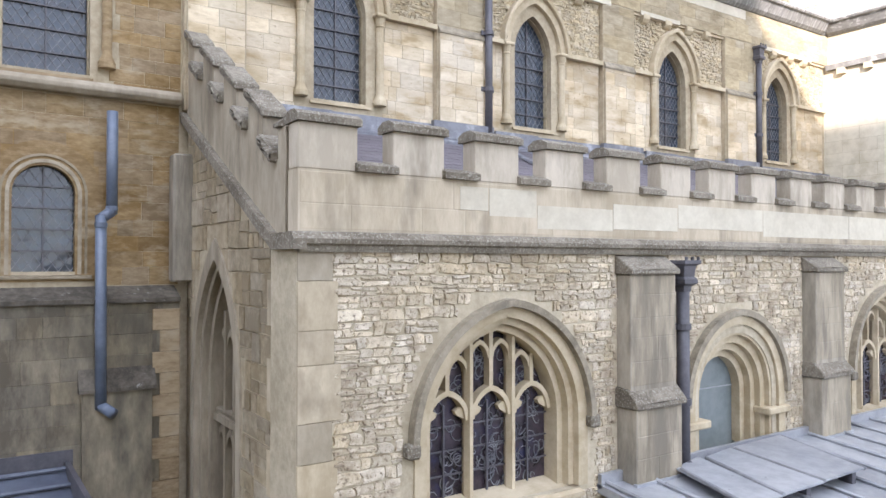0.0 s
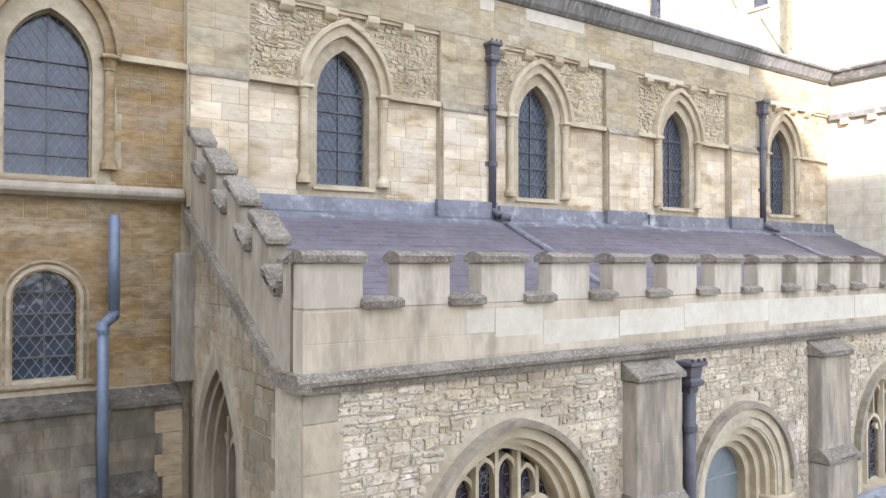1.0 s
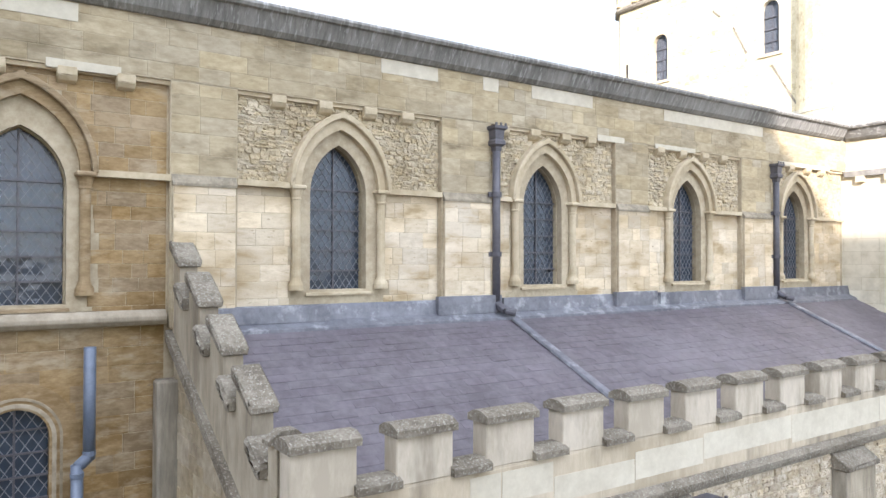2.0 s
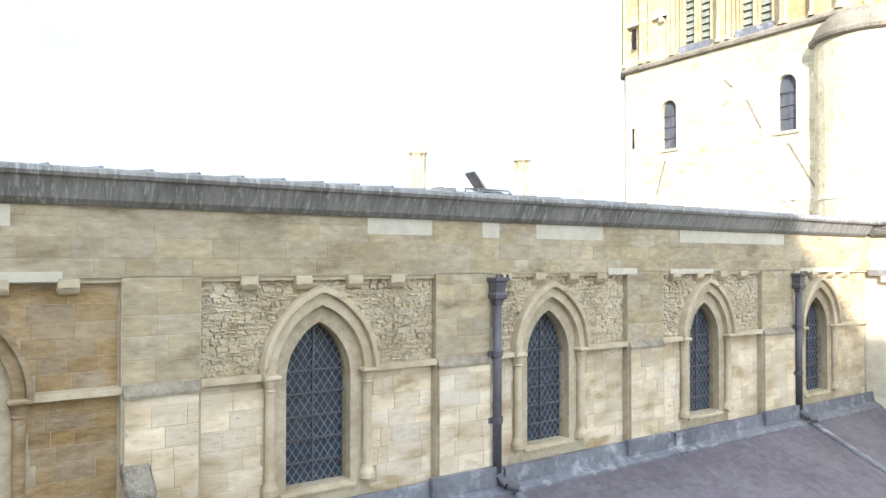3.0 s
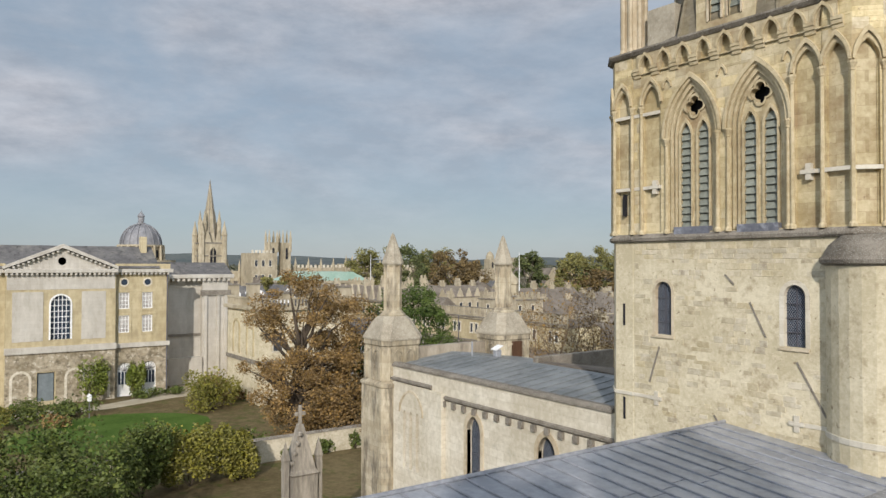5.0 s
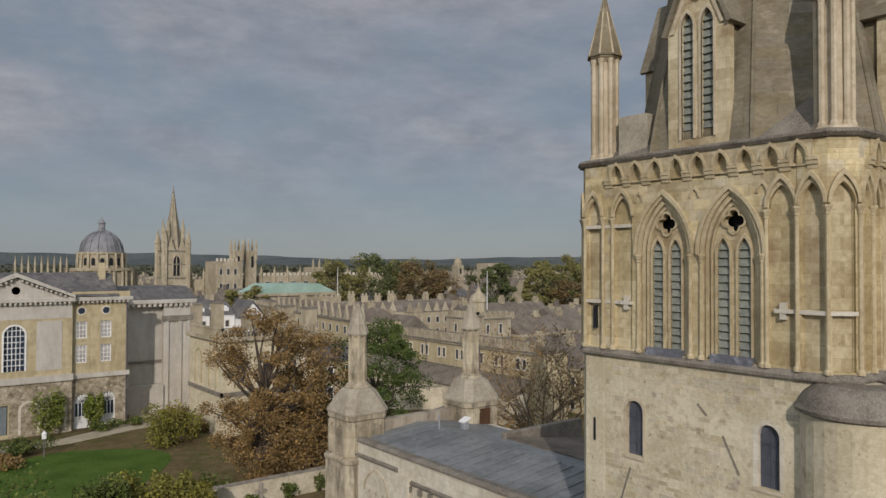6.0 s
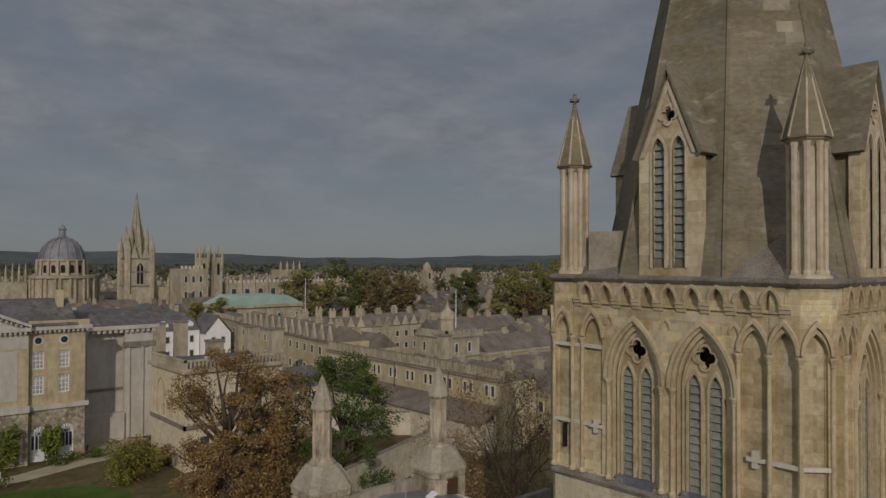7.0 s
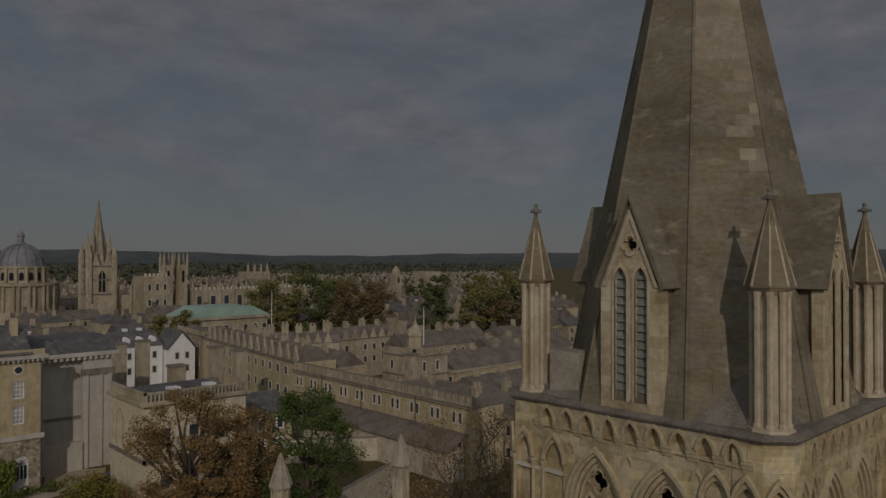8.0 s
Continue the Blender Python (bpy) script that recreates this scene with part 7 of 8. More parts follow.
for u in (25.0, 28.0, 6.2, 9.0):
    for a, b in ((14.1, 16.3), (10.9, 13.2)):
        sash("sash_window", lib, LY, u - 0.65, u + 0.65, a, b)
        part("window_surround", plate([rect(u - 0.95, u + 0.95, a - 0.3, b + 0.25), rect(u - 0.68, u + 0.68, a, b)], LY, -0.07, 0.03), LIBSTONE, lib)
    part("round_window", plate([[(u + 0.45 * math.cos(math.tau * i / 14), 17.7 + 0.45 * math.sin(math.tau * i / 14)) for i in range(14)]], LY, -0.02, 0.02), GLASS, lib)
    bm = bmesh.new()
    o = [(u + 0.62 * math.cos(math.tau * i / 14), 17.7 + 0.62 * math.sin(math.tau * i / 14)) for i in range(14)]
    q = [(u + 0.43 * math.cos(math.tau * i / 14), 17.7 + 0.43 * math.sin(math.tau * i / 14)) for i in range(14)]
    prism(bm, [o, q], LY, -0.08, 0.03)
    part("round_frame", bm, PALE, lib)
for u in (25.2, 28.3):
    d = part("arched_door", plate([arch(u - 0.95, u + 0.95, GZ, 5.9, 0.95)], LY, 0.2, 0.3), WHITE, lib, "white arched door with fanlight")
    bm = bmesh.new()
    for i in range(7):
        a = math.pi * (i + 0.5) / 7
        strip(bm, LY, (u, 5.7), (u + 0.9 * math.cos(a), 5.85 + 0.9 * math.sin(a)), 0.05, 0.14, 0.2)
    part("fanlight_bars", bm, DARKROOF, d)
    bm = bmesh.new()
    for i in range(4):
        prism(bm, [rect(u - 0.8 + 0.42 * i, u - 0.5 + 0.42 * i, 3.9, 5.6)], LY, 0.17, 0.195)
    part("door_glass", bm, GLASS, d)
part("centre_door", plate([rect(14.8, 16.6, GZ, 6.3)], LC, 0.25, 0.3), DOORGREY, lib, "blue-grey double door")
for u in (12.9, 19.0, 22.0):
    bm = bmesh.new()
    arch_band(bm, LC, u - 0.9, u + 0.9, GZ + 0.3, 5.6, 0.9, 0.3, -0.12, 0.0)
    part("niche_arch", bm, PALE, lib)
for x in (23.8, 30.6, 11.4):
    part("downpipe", made(lambda b: cylinder(b, x, 107.85, GZ, 18.8, 0.09, n=8)), IRON, lib)

wing = thing("library_wing", "pale classical end wing with tall pilasters and deep cornice", "wing")
part("wall", boxes((30.8, 37.3, 114.5, 128, GZ, 18.0), (37.3, 41.2, 113.6, 128, GZ, 18.0)), LIBWHITE, wing)
part("plinth", boxes((30.8, 37.2, 113.2, 114.5, GZ, 6.2)), LIBWHITE, wing)
part("string", boxes((30.8, 37.3, 114.3, 114.5, 9.3, 9.7)), COPING, wing)
part("cornice", bevelled(boxes((30.8, 42.0, 113.0, 128, 18.0, 18.6)), 0.08), LIBWHITE, wing)
part("frieze", boxes((37.0, 41.6, 113.3, 113.62, 15.4, 16.2)), COPING, wing)
for x in (37.5, 39.4, 40.6):
    part("pilaster", bevelled(boxes((x, x + 0.5, 113.35, 113.7, GZ, 15.4)), 0.03), LIBWHITE, wing)
part("roof", made(lambda b: prism(b, [[(113.2, 18.6), (128, 18.6), (124, 20.4), (117, 20.4)]], lambda a, q, d: (d, a, q), 30.8, 41.8)), DARKROOF, wing)
for i in range(14):
    part("modillion", boxes((31.2 + 0.75 * i, 31.6 + 0.75 * i, 113.1, 113.6, 17.6, 18.0)), LIBWHITE, wing)
part("gate", boxes((42.2, 44.2, 110.0, 110.2, GZ, 5.2)), DOORGREY, wing)


def battlements(parent, at, u0, u1, z, step=1.6, w=0.85, h=0.8, mat=PALE, gable=False, d=0.4):
    u = u0
    while u + w < u1 + 0.01:
        if gable:
            part("gablet", plate([[(u, z), (u + w, z), (u + w / 2, z + h)]], at, 0.0, d), mat, parent)
        else:
            part("merlon", plate([rect(u, u + w, z, z + h)], at, 0.0, d), mat, parent)
        u += step


def block(name, label, x0, x1, y0, y1, z, mat, cat, roof=None, rz=2.5, axis="y", flat=False, parent=None):
    b = thing(name, label, cat)
    part("wall", boxes((x0, x1, y0, y1, GZ - 0.3, z)), mat, b)
    if roof is not None:
        bm = bmesh.new()
        if axis == "y":
            prism(bm, [[(x0 - 0.2, z), (x1 + 0.2, z), ((x0 + x1) / 2, z + rz)]], lambda u, v, d: (u, d, v), y0, y1)
        else:
            prism(bm, [[(y0 - 0.2, z), (y1 + 0.2, z), ((y0 + y1) / 2, z + rz)]], lambda u, v, d: (d, u, v), x0, x1)
        part("roof", bm, roof, b)
    return b


def windows_on(b, at, us, zs, w=0.9, h=1.5, pair=0.0, frame_mat=PALE):
    for u in us:
        for z in zs:
            for k in ((-pair, pair) if pair else (0,)):
                win = part("window", plate([rect(u + k - w / 2, u + k + w / 2, z, z + h)], at, -0.02, 0.06), CITYGLASS, b)
                part("window_frame", plate([rect(u + k - w / 2 - 0.12, u + k + w / 2 + 0.12, z - 0.12, z + h + 0.12), rect(u + k - w / 2 + 0.06, u + k + w / 2 - 0.06, z + 0.06, z + h - 0.06)], at, -0.08, 0.0), frame_mat, win)


# yellow stone block with a balustraded parapet
cb = block("balustraded_block", "yellow limestone block with balustraded roof and blind arches", 37.5, 50.5, 91.5, 103, 14.2, TOWPLASTER, "building")
part("cornice", bevelled(boxes((37.0, 51, 91.0, 103.4, 14.2, 14.7)), 0.05), CITY, cb)
part("roof", boxes((38.2, 50, 92.2, 102.6, 14.7, 14.9)), DARKROOF, cb)
for x0, x1, y0, y1 in ((37.4, 50.6, 91.4, 91.7), (37.4, 37.7, 91.4, 103)):
    part("balustrade_rail", boxes((x0, x1, y0, y1, 15.6, 15.85)), CITY, cb)
for i in range(26):
    part("baluster", boxes((37.6 + 0.5 * i, 37.8 + 0.5 * i, 91.45, 91.65, 14.7, 15.6)), CITY, cb)
for i in range(23):
    part("baluster", boxes((37.45, 37.65, 91.8 + 0.5 * i, 92.0 + 0.5 * i, 14.7, 15.6)), CITY, cb)
part("string", boxes((37.3, 50.7, 91.3, 91.6, 7.4, 7.9), (37.3, 37.6, 91.3, 103, 7.4, 7.9)), COPING, cb)
for c in (94.5, 99.5):
    bm = bmesh.new()
    arch_band(bm, west(37.5), c - 1.0, c + 1.0, 8.3, 11.6, 1.0, 0.3, -0.12, 0.05)
    part("blind_arch", bm, LIBSTONE, cb)
windows_on(cb, south(91.5), (40, 43.5, 47), (9.0, 4.0), 1.3, 2.4)
for i in range(4):
    part("skylight", boxes((40 + 2.4 * i, 41.4 + 2.4 * i, 96, 97.5, 14.9, 15.3)), WHITE if i % 2 else DARKROOF, cb)

dr = block("slate_range", "low range with grey slate roof beside the garden", 50.5, 62, 99, 108, 9.4, LIBSTONE, "building", DARKROOF, 2.4, "x")
windows_on(dr, south(99.0), (52, 54.5, 57, 60), (4.0, 7.0), 1.0, 1.6, frame_mat=WHITE)
dr = block("slate_range", "low range with grey slate roof and tall chimneys", 42, 56, 106, 116, 10.6, LIBSTONE, "building", DARKROOF, 2.8, "x")
for x, y, z in ((52, 142, 16), (57, 144, 16), (63, 126, 16), (64, 119, 16), (50, 112, 15.5)):
    c = thing("chimney_stack", "large square rendered chimney stack", "chimney", "chimney stacks")
    part("chimney_shaft", boxes((x - 1.1, x + 1.1, y - 0.9, y + 0.9, GZ, z)), CITY, c)
    part("cap", boxes((x - 1.25, x + 1.25, y - 1.05, y + 1.05, z, z + 0.3)), COPING, c)

# battlemented and gabled college ranges
def swung(ob, x, y, deg):
    """Turns a whole building about an upright line."""
    ob.matrix_world = pose(x, y, 0, 0, 0, deg) @ pose(-x, -y, 0)
    return ob


def stacks(parent, spots, z0, z1):
    """Tall paired chimney stacks on a ridge."""
    for k, (x, y) in enumerate(spots):
        z1 += 0.5 * ((k * 7) % 3 - 1)
        bm = boxes((x - 0.75, x + 0.75, y - 0.45, y + 0.45, z0, z1 - 0.5))
        box(bm, x - 0.85, x + 0.85, y - 0.55, y + 0.55, z1 - 0.5, z1 - 0.25)
        for q in (-0.4, 0.4):
            box(bm, x + q - 0.22, x + q + 0.22, y - 0.22, y + 0.22, z1 - 0.25, z1 + 0.4)
        part("chimney", bm, CITY, parent)


ra = block("college_range", "long battlemented college range of honey stone with paired windows", 73.4, 80, 73, 117.5, 11.6, LIBSTONE, "college range", TILE, 1.0)
part("parapet", plate([rect(73, 117.5, 11.6, 12.45)], west(73.4), 0.0, 0.4), CITY, ra)
battlements(ra, west(73.4), 73, 117.5, 12.45, 1.35, 0.75, 0.95, mat=CITY)
for i in range(33):
    part("merlon_coping", plate([rect(72.95 + 1.35 * i, 73.8 + 1.35 * i, 13.4, 13.5)], west(73.4), -0.06, 0.46), COPING, ra)
part("string", boxes((73.25, 73.4, 73, 117.5, 11.9, 12.1), (73.28, 73.4, 73, 117.5, 8.2, 8.4)), COPING, ra)
windows_on(ra, west(73.4), [75.5 + 4.4 * i for i in range(10)], (9.5, 5.6), 0.7, 1.5, 0.6)
for y in (84, 97, 108):
    part("downpipe", made(lambda b: cylinder(b, 73.25, y, GZ, 12, 0.08, n=6)), IRON, ra)
pent = thing("lean_to_range", "low lean-to with a dark stone-slate roof under the college range", "lean-to")
part("wall", boxes((70.2, 73.3, 74, 112, GZ - 0.3, 6.4)), TOWRUB, pent, "patched pale rubble wall")
part("roof", made(lambda b: prism(b, [[(69.9, 6.3), (73.38, 8.1), (73.38, 7.9), (69.9, 6.1)]], lambda u, v, d: (u, d, v), 73.8, 112.2)), TILE, pent)
for y in (78, 84, 90, 96):
    part("blocked_arch", plate([arch(y - 0.9, y + 0.9, GZ, 4.6, 0.7)], west(70.2), -0.05, 0.05), CITY, pent)
rb = block("college_range", "gabled college range with a row of steep stone gables", 75.4, 83, 118.5, 171, 12.9, LIBSTONE, "college range", TILE, 2.6)
battlements(rb, west(75.4), 119, 170, 12.9, 3.6, 2.2, 3.0, gable=True, mat=CITY)
for i in range(14):
    y = 119 + 3.6 * i
    part("gable_roof", plate([[(y + 0.15, 12.9), (y + 2.05, 12.9), (y + 1.1, 15.5)]], west(75.4), 0.4, 3.6), TILE, rb)
windows_on(rb, west(75.4), [120.3 + 3.6 * i for i in range(14)], (10.2, 6.4), 1.3, 1.5)
part("string", boxes((75.25, 75.4, 118.5, 171, 12.5, 12.7)), COPING, rb)
stacks(rb, [(79.2, 124 + 9 * i) for i in range(5)], 14.5, 16.9)
swung(rb, 75.4, 119.3, -6.5)
rf = block("college_range", "battlemented end range of pale stone", 75.4, 84, 171.3, 192, 13.0, CITY, "college range", TILE, 1.2)
battlements(rf, west(75.4), 171.5, 192, 13.0, 1.9, 1.0, 1.2, mat=CITY)
battlements(rf, south(171.3), 75.6, 84, 13.0, 1.9, 1.0, 1.2, mat=CITY)
windows_on(rf, west(75.4), [174 + 4 * i for i in range(5)], (9.8, 6.0), 1.3, 1.6)
swung(rf, 75.4, 119.3, -6.5)
rg = block("college_range", "pale gabled college range with a close row of pointed gables", 81, 101, 147.5, 155, 12.9, CITY, "college range", TILE, 2.4, "x")
battlements(rg, south(147.5), 81.2, 101, 12.9, 2.3, 1.9, 2.4, gable=True, mat=CITY)
windows_on(rg, south(147.5), [82.2 + 2.3 * i for i in range(8)], (10.4, 7.0), 1.1, 1.5)
stacks(rg, [(83 + 3.1 * i, 151.2) for i in range(6)], 14.5, 17.2)
swung(rg, 81, 147.5, -22)
rc = block("college_range", "pale gabled college range with mullioned windows", 104, 124, 150, 158, 11.8, CITY, "college range", TILE, 3.0, "x")
battlements(rc, south(150), 104.5, 124, 11.8, 2.8, 2.2, 2.4, gable=True, mat=CITY)
windows_on(rc, south(150), [105.7 + 2.8 * i for i in range(7)], (9.0, 6.0), 1.0, 1.5)
stacks(rc, [(106 + 5 * i, 154) for i in range(4)], 13.5, 16.2)
rd = block("college_range", "pale college range with straight parapet and chimneys", 112, 140, 132, 140, 11.0, CITY, "college range", TILE, 3.4, "x")
windows_on(rd, south(132), [113.7 + 2.8 * i for i in range(9)], (8.6, 5.6), 1.0, 1.5)
stacks(rd, [(114 + 6 * i, 136) for i in range(5)], 13, 15.8)
rt = block("gate_tower", "square battlemented gate tower of pale stone", 93, 101.5, 107, 116.5, 13.9, CITY, "tower")
battlements(rt, west(93), 107, 116.5, 13.9, 1.36, 0.8, 0.95, mat=CITY)
battlements(rt, south(107), 93, 101.5, 13.9, 1.38, 0.8, 0.95, mat=CITY)
part("string", boxes((92.85, 101.6, 106.85, 116.6, 13.3, 13.55), (92.85, 101.6, 106.85, 116.6, 9.6, 9.85)), COPING, rt)
windows_on(rt, south(107), (95.5, 98.8), (10.6,), 0.8, 1.8)
windows_on(rt, west(93), (109.5, 113.5), (10.6,), 0.8, 1.8)
part("stair_turret", made(lambda b: lathe(b, 101.0, 116, [(1.7, GZ), (1.7, 16.0), (1.9, 16.2), (1.9, 16.7), (1.5, 17.4), (0.6, 18.2), (0.15, 19.4), (0.0, 20.4)], 8)), CITY, rt, "octagonal stair turret with an ogee cap")
rs = block("stair_block", "square pale stone block beside the gate tower", 90.2, 92.2, 104.5, 106.5, 14.2, CITY, "stack")
part("cap", boxes((90.0, 92.4, 104.3, 106.7, 14.2, 14.45)), COPING, rs)
for x0, x1, y0, y1, z, rz, ax in ((81, 90, 97, 104, 8.2, 2.6, "x"), (84, 92, 74, 95, 8.4, 3.0, "y"), (96, 118, 90, 103, 7.4, 3.4, "x"), (103, 128, 106, 116, 9.6, 3.6, "x"), (84, 92, 120, 134, 10.4, 3.2, "y"), (122, 150, 112, 124, 10.0, 4.0, "x"), (100, 126, 70, 84, 9.0, 4.0, "x")):
    q = block("college_range", "college range with brown stone-slate roof and chimneys", x0, x1, y0, y1, z, LIBSTONE, "college range", TILE, rz, ax)
    windows_on(q, south(y0), [x0 + 1.6 + 2.9 * i for i in range(int((x1 - x0 - 1) / 2.9))], (z - 2.4, z - 5.6), 0.9, 1.5)
    windows_on(q, west(x0), [y0 + 1.6 + 2.9 * i for i in range(int((y1 - y0 - 1) / 2.9))], (z - 2.4, z - 5.6), 0.9, 1.5)
    part("parapet", boxes((x0 - 0.15, x0 + 0.25, y0, y1, z - 0.1, z + 0.45), (x0, x1, y0 - 0.15, y0 + 0.25, z - 0.1, z + 0.45)), CITY, q)
    stacks(q, [(x0 + 2.5 + 7 * i, (y0 + y1) / 2) for i in range(int((x1 - x0) / 8) + 1)], z + 1, z + rz + 1.1)

# white rendered houses with a gable
wh = block("white_house", "white rendered houses with slate roofs and dormers", 62, 73, 174, 184, 11.4, WHITE, "house", DARKROOF, 3.2, "x")
windows_on(wh, south(174.0), [63.5 + 1.9 * i for i in range(5)], (8.6, 5.2), 0.9, 1.5)
for i in range(3):
    part("dormer", plate([[(64.5 + 3 * i, 11.6), (66 + 3 * i, 11.6), (66 + 3 * i, 13.0), (65.25 + 3 * i, 13.6), (64.5 + 3 * i, 13.0)]], south(175.2), 0, 2.0), WHITE, wh)
wg = thing("gabled_house", "white gabled house end", "house")
part("wall", plate([[(73.3, GZ), (79.5, GZ), (79.5, 10.6), (76.4, 14.2), (73.3, 10.6)]], south(171), 0, 9), WHITE, wg)
part("roof", plate([[(73.0, 10.5), (76.4, 14.5), (79.8, 10.5), (79.8, 10.9), (76.4, 14.9), (73.0, 10.9)]], south(170.8), 0, 9.6), DARKROOF, wg)
windows_on(wg, south(171), (75.2, 77.6), (8.2, 5.2), 0.9, 1.5)

# hall with a green copper roof
gr = block("copper_hall", "pale stone hall under a low green copper roof", 90, 114, 198, 212, 14.4, CITY, "hall")
part("copper_roof", made(lambda b: prism(b, [[(89.4, 15.2), (114.6, 15.2), (109, 17.8), (95, 17.8)]], lambda u, v, d: (u, d, v), 197.4, 212.6)), COPPER, gr, "verdigris copper roof")
part("cornice", boxes((89.4, 114.6, 197.4, 212.6, 14.4, 15.2)), CITY, gr)
windows_on(gr, south(198), [92 + 3 * i for i in range(8)], (9.5,), 1.4, 3.2)
flag = thing("flagpole", "tall slender white flagpole above roofs", "flagpole", "flagpoles")
part("pole", made(lambda b: cylinder(b, 108, 185, GZ, 23, 0.14, 0.06, 8)), WHITE, flag)
flag = thing("flagpole", "tall slender white flagpole above roofs", "flagpole", "flagpoles")
part("pole", made(lambda b: cylinder(b, 98, 110, 15, 22.5, 0.1, 0.05, 8)), WHITE, flag)

# church with a tall crocketed spire
cx, cy = 99.7, 303.0
sm = thing("spired_church", "pale stone church tower with a tall crocketed spire", "church")
part("tower", boxes((cx - 4.6, cx + 4.6, cy - 4.6, cy + 4.6, GZ, 28.5)), CITY, sm)
for z in (17.5, 23.0, 28.3):
    part("string", boxes((cx - 4.9, cx + 4.9, cy - 4.9, cy + 4.9, z, z + 0.5)), COPING, sm)
for at in (south(cy - 4.6), west(cx - 4.6)):
    o = cx if at(0, 0, 0)[0] == 0 else cy
    part("belfry_window", plate([arch(o - 1.3, o + 1.3, 18.6, 24.5, 2.2)], at, -0.03, 0.1), SHADE_BLACK, sm)
    bm = bmesh.new()
    arch_band(bm, at, o - 1.3, o + 1.3, 18.6, 24.5, 2.2, 0.5, -0.4, 0.0)
    strip(bm, at, (o, 18.6), (o, 26.4), 0.25, -0.2, 0.05)
    part("window_surround", bm, CITY, sm)
for sx in (-1, 1):
    for sy in (-1, 1):
        for r0, dz, off in ((1.15, 0, 4.6), (0.85, 4.5, 3.0)):
            part("pinnacle", made(lambda b: lathe(b, cx + sx * off, cy + sy * off, [(r0, GZ if dz == 0 else 27), (r0, 31.5 + dz), (r0 * 1.15, 31.8 + dz), (0.0, 38.0 + dz)], 6)), CITY, sm)
    for k in range(2):
        part("gablet", plate([[(cx + sx * 2.2 - 1.5, 28.8), (cx + sx * 2.2 + 1.5, 28.8), (cx + sx * 2.2, 34.0)]], south(cy - 4.7 + 9 * k), 0, 0.5), CITY, sm)
part("spire", made(lambda b: lathe(b, cx, cy, [(3.3, 28.5), (3.1, 31), (0.08, 54.5), (0.0, 55)], 8, math.pi / 8)), CITY, sm)
for i in range(8):
    a = math.pi / 8 + math.tau * i / 8
    bm = bmesh.new()
    rod(bm, (cx + 3.2 * math.cos(a), cy + 3.2 * math.sin(a), 30), (cx, cy, 55), 0.22, 5, 0.06)
    part("spire_rib", bm, COPING, sm)
part("nave", boxes((cx + 4.6, cx + 34, cy - 2, cy + 14, GZ, 17)), CITY, sm)
for i in range(6):
    part("nave_pinnacle", made(lambda b: lathe(b, cx + 7 + 5 * i, cy - 2, [(0.5, GZ), (0.5, 19), (0.0, 22)], 6)), CITY, sm)

# domed rotunda
cx, cy = 81.2, 339.0
rc_ = thing("domed_rotunda", "round classical library with a grey lead dome and lantern", "rotunda")
part("drum", made(lambda b: lathe(b, cx, cy, [(14.5, GZ), (14.5, 10), (13.5, 10.4), (13.5, 20), (14.4, 20.4), (14.4, 21.5), (8.9, 21.6), (8.9, 27.2), (9.5, 27.5), (9.5, 28.2), (0.0, 28.3)], 32)), CITY, rc_)
part("dome", made(lambda b: lathe(b, cx, cy, [(8.6 * math.cos(radians(a)), 28.2 + 9.2 * math.sin(radians(a))) for a in range(0, 85, 7)] + [(0.0, 37.5)], 32)), DOMELEAD, rc_, "ribbed grey lead dome", smooth=True)
for i in range(16):
    a = math.tau * i / 16
    bm = bmesh.new()
    last = None
    for e in range(0, 84, 10):
        p = (cx + 8.7 * math.cos(radians(e)) * math.cos(a), cy + 8.7 * math.cos(radians(e)) * math.sin(a), 28.2 + 9.3 * math.sin(radians(e)))
        if last:
            rod(bm, last, p, 0.25, 5)
        last = p
    part("dome_rib", bm, DOMELEAD, rc_)
    bm = bmesh.new()
    cylinder(bm, cx + 13.9 * math.cos(a), cy + 13.9 * math.sin(a), 10.2, 20.2, 0.6, n=8)
    part("column", bm, CITY, rc_)
    part("column", made(lambda b: cylinder(b, cx + 13.9 * math.cos(a + 0.13), cy + 13.9 * math.sin(a + 0.13), 10.2, 20.2, 0.6, n=8)), CITY, rc_)
    part("drum_window", plate([arch(-0.8, 0.8, 22.6, 25, 0.8)], facing(cx, cy, 8.92, math.degrees(a + 0.2)), -0.05, 0.3), SHADE_BLACK, rc_)
    part("buttress", made(lambda b: rod(b, (cx + 9.6 * math.cos(a), cy + 9.6 * math.sin(a), 21.5), (cx + 9.3 * math.cos(a), cy + 9.3 * math.sin(a), 28.0), 0.6, 6)), CITY, rc_)
part("lantern", made(lambda b: lathe(b, cx, cy, [(1.9, 37.2), (1.9, 37.8), (1.3, 38.0), (1.3, 40.4), (1.7, 40.6), (1.6, 40.9), (0.7, 42.2), (0.15, 42.8), (0.0, 44.0)], 10)), DOMELEAD, rc_)
part("side_hall", boxes((cx - 34, cx - 14, cy - 6, cy + 6, GZ, 19)), CITY, rc_)
for i in range(9):
    part("spirelet", made(lambda b: lathe(b, cx - 33 + 2.3 * i, cy - 6, [(0.5, 19), (0.5, 23), (0.0, 27)], 5)), CITY, rc_)

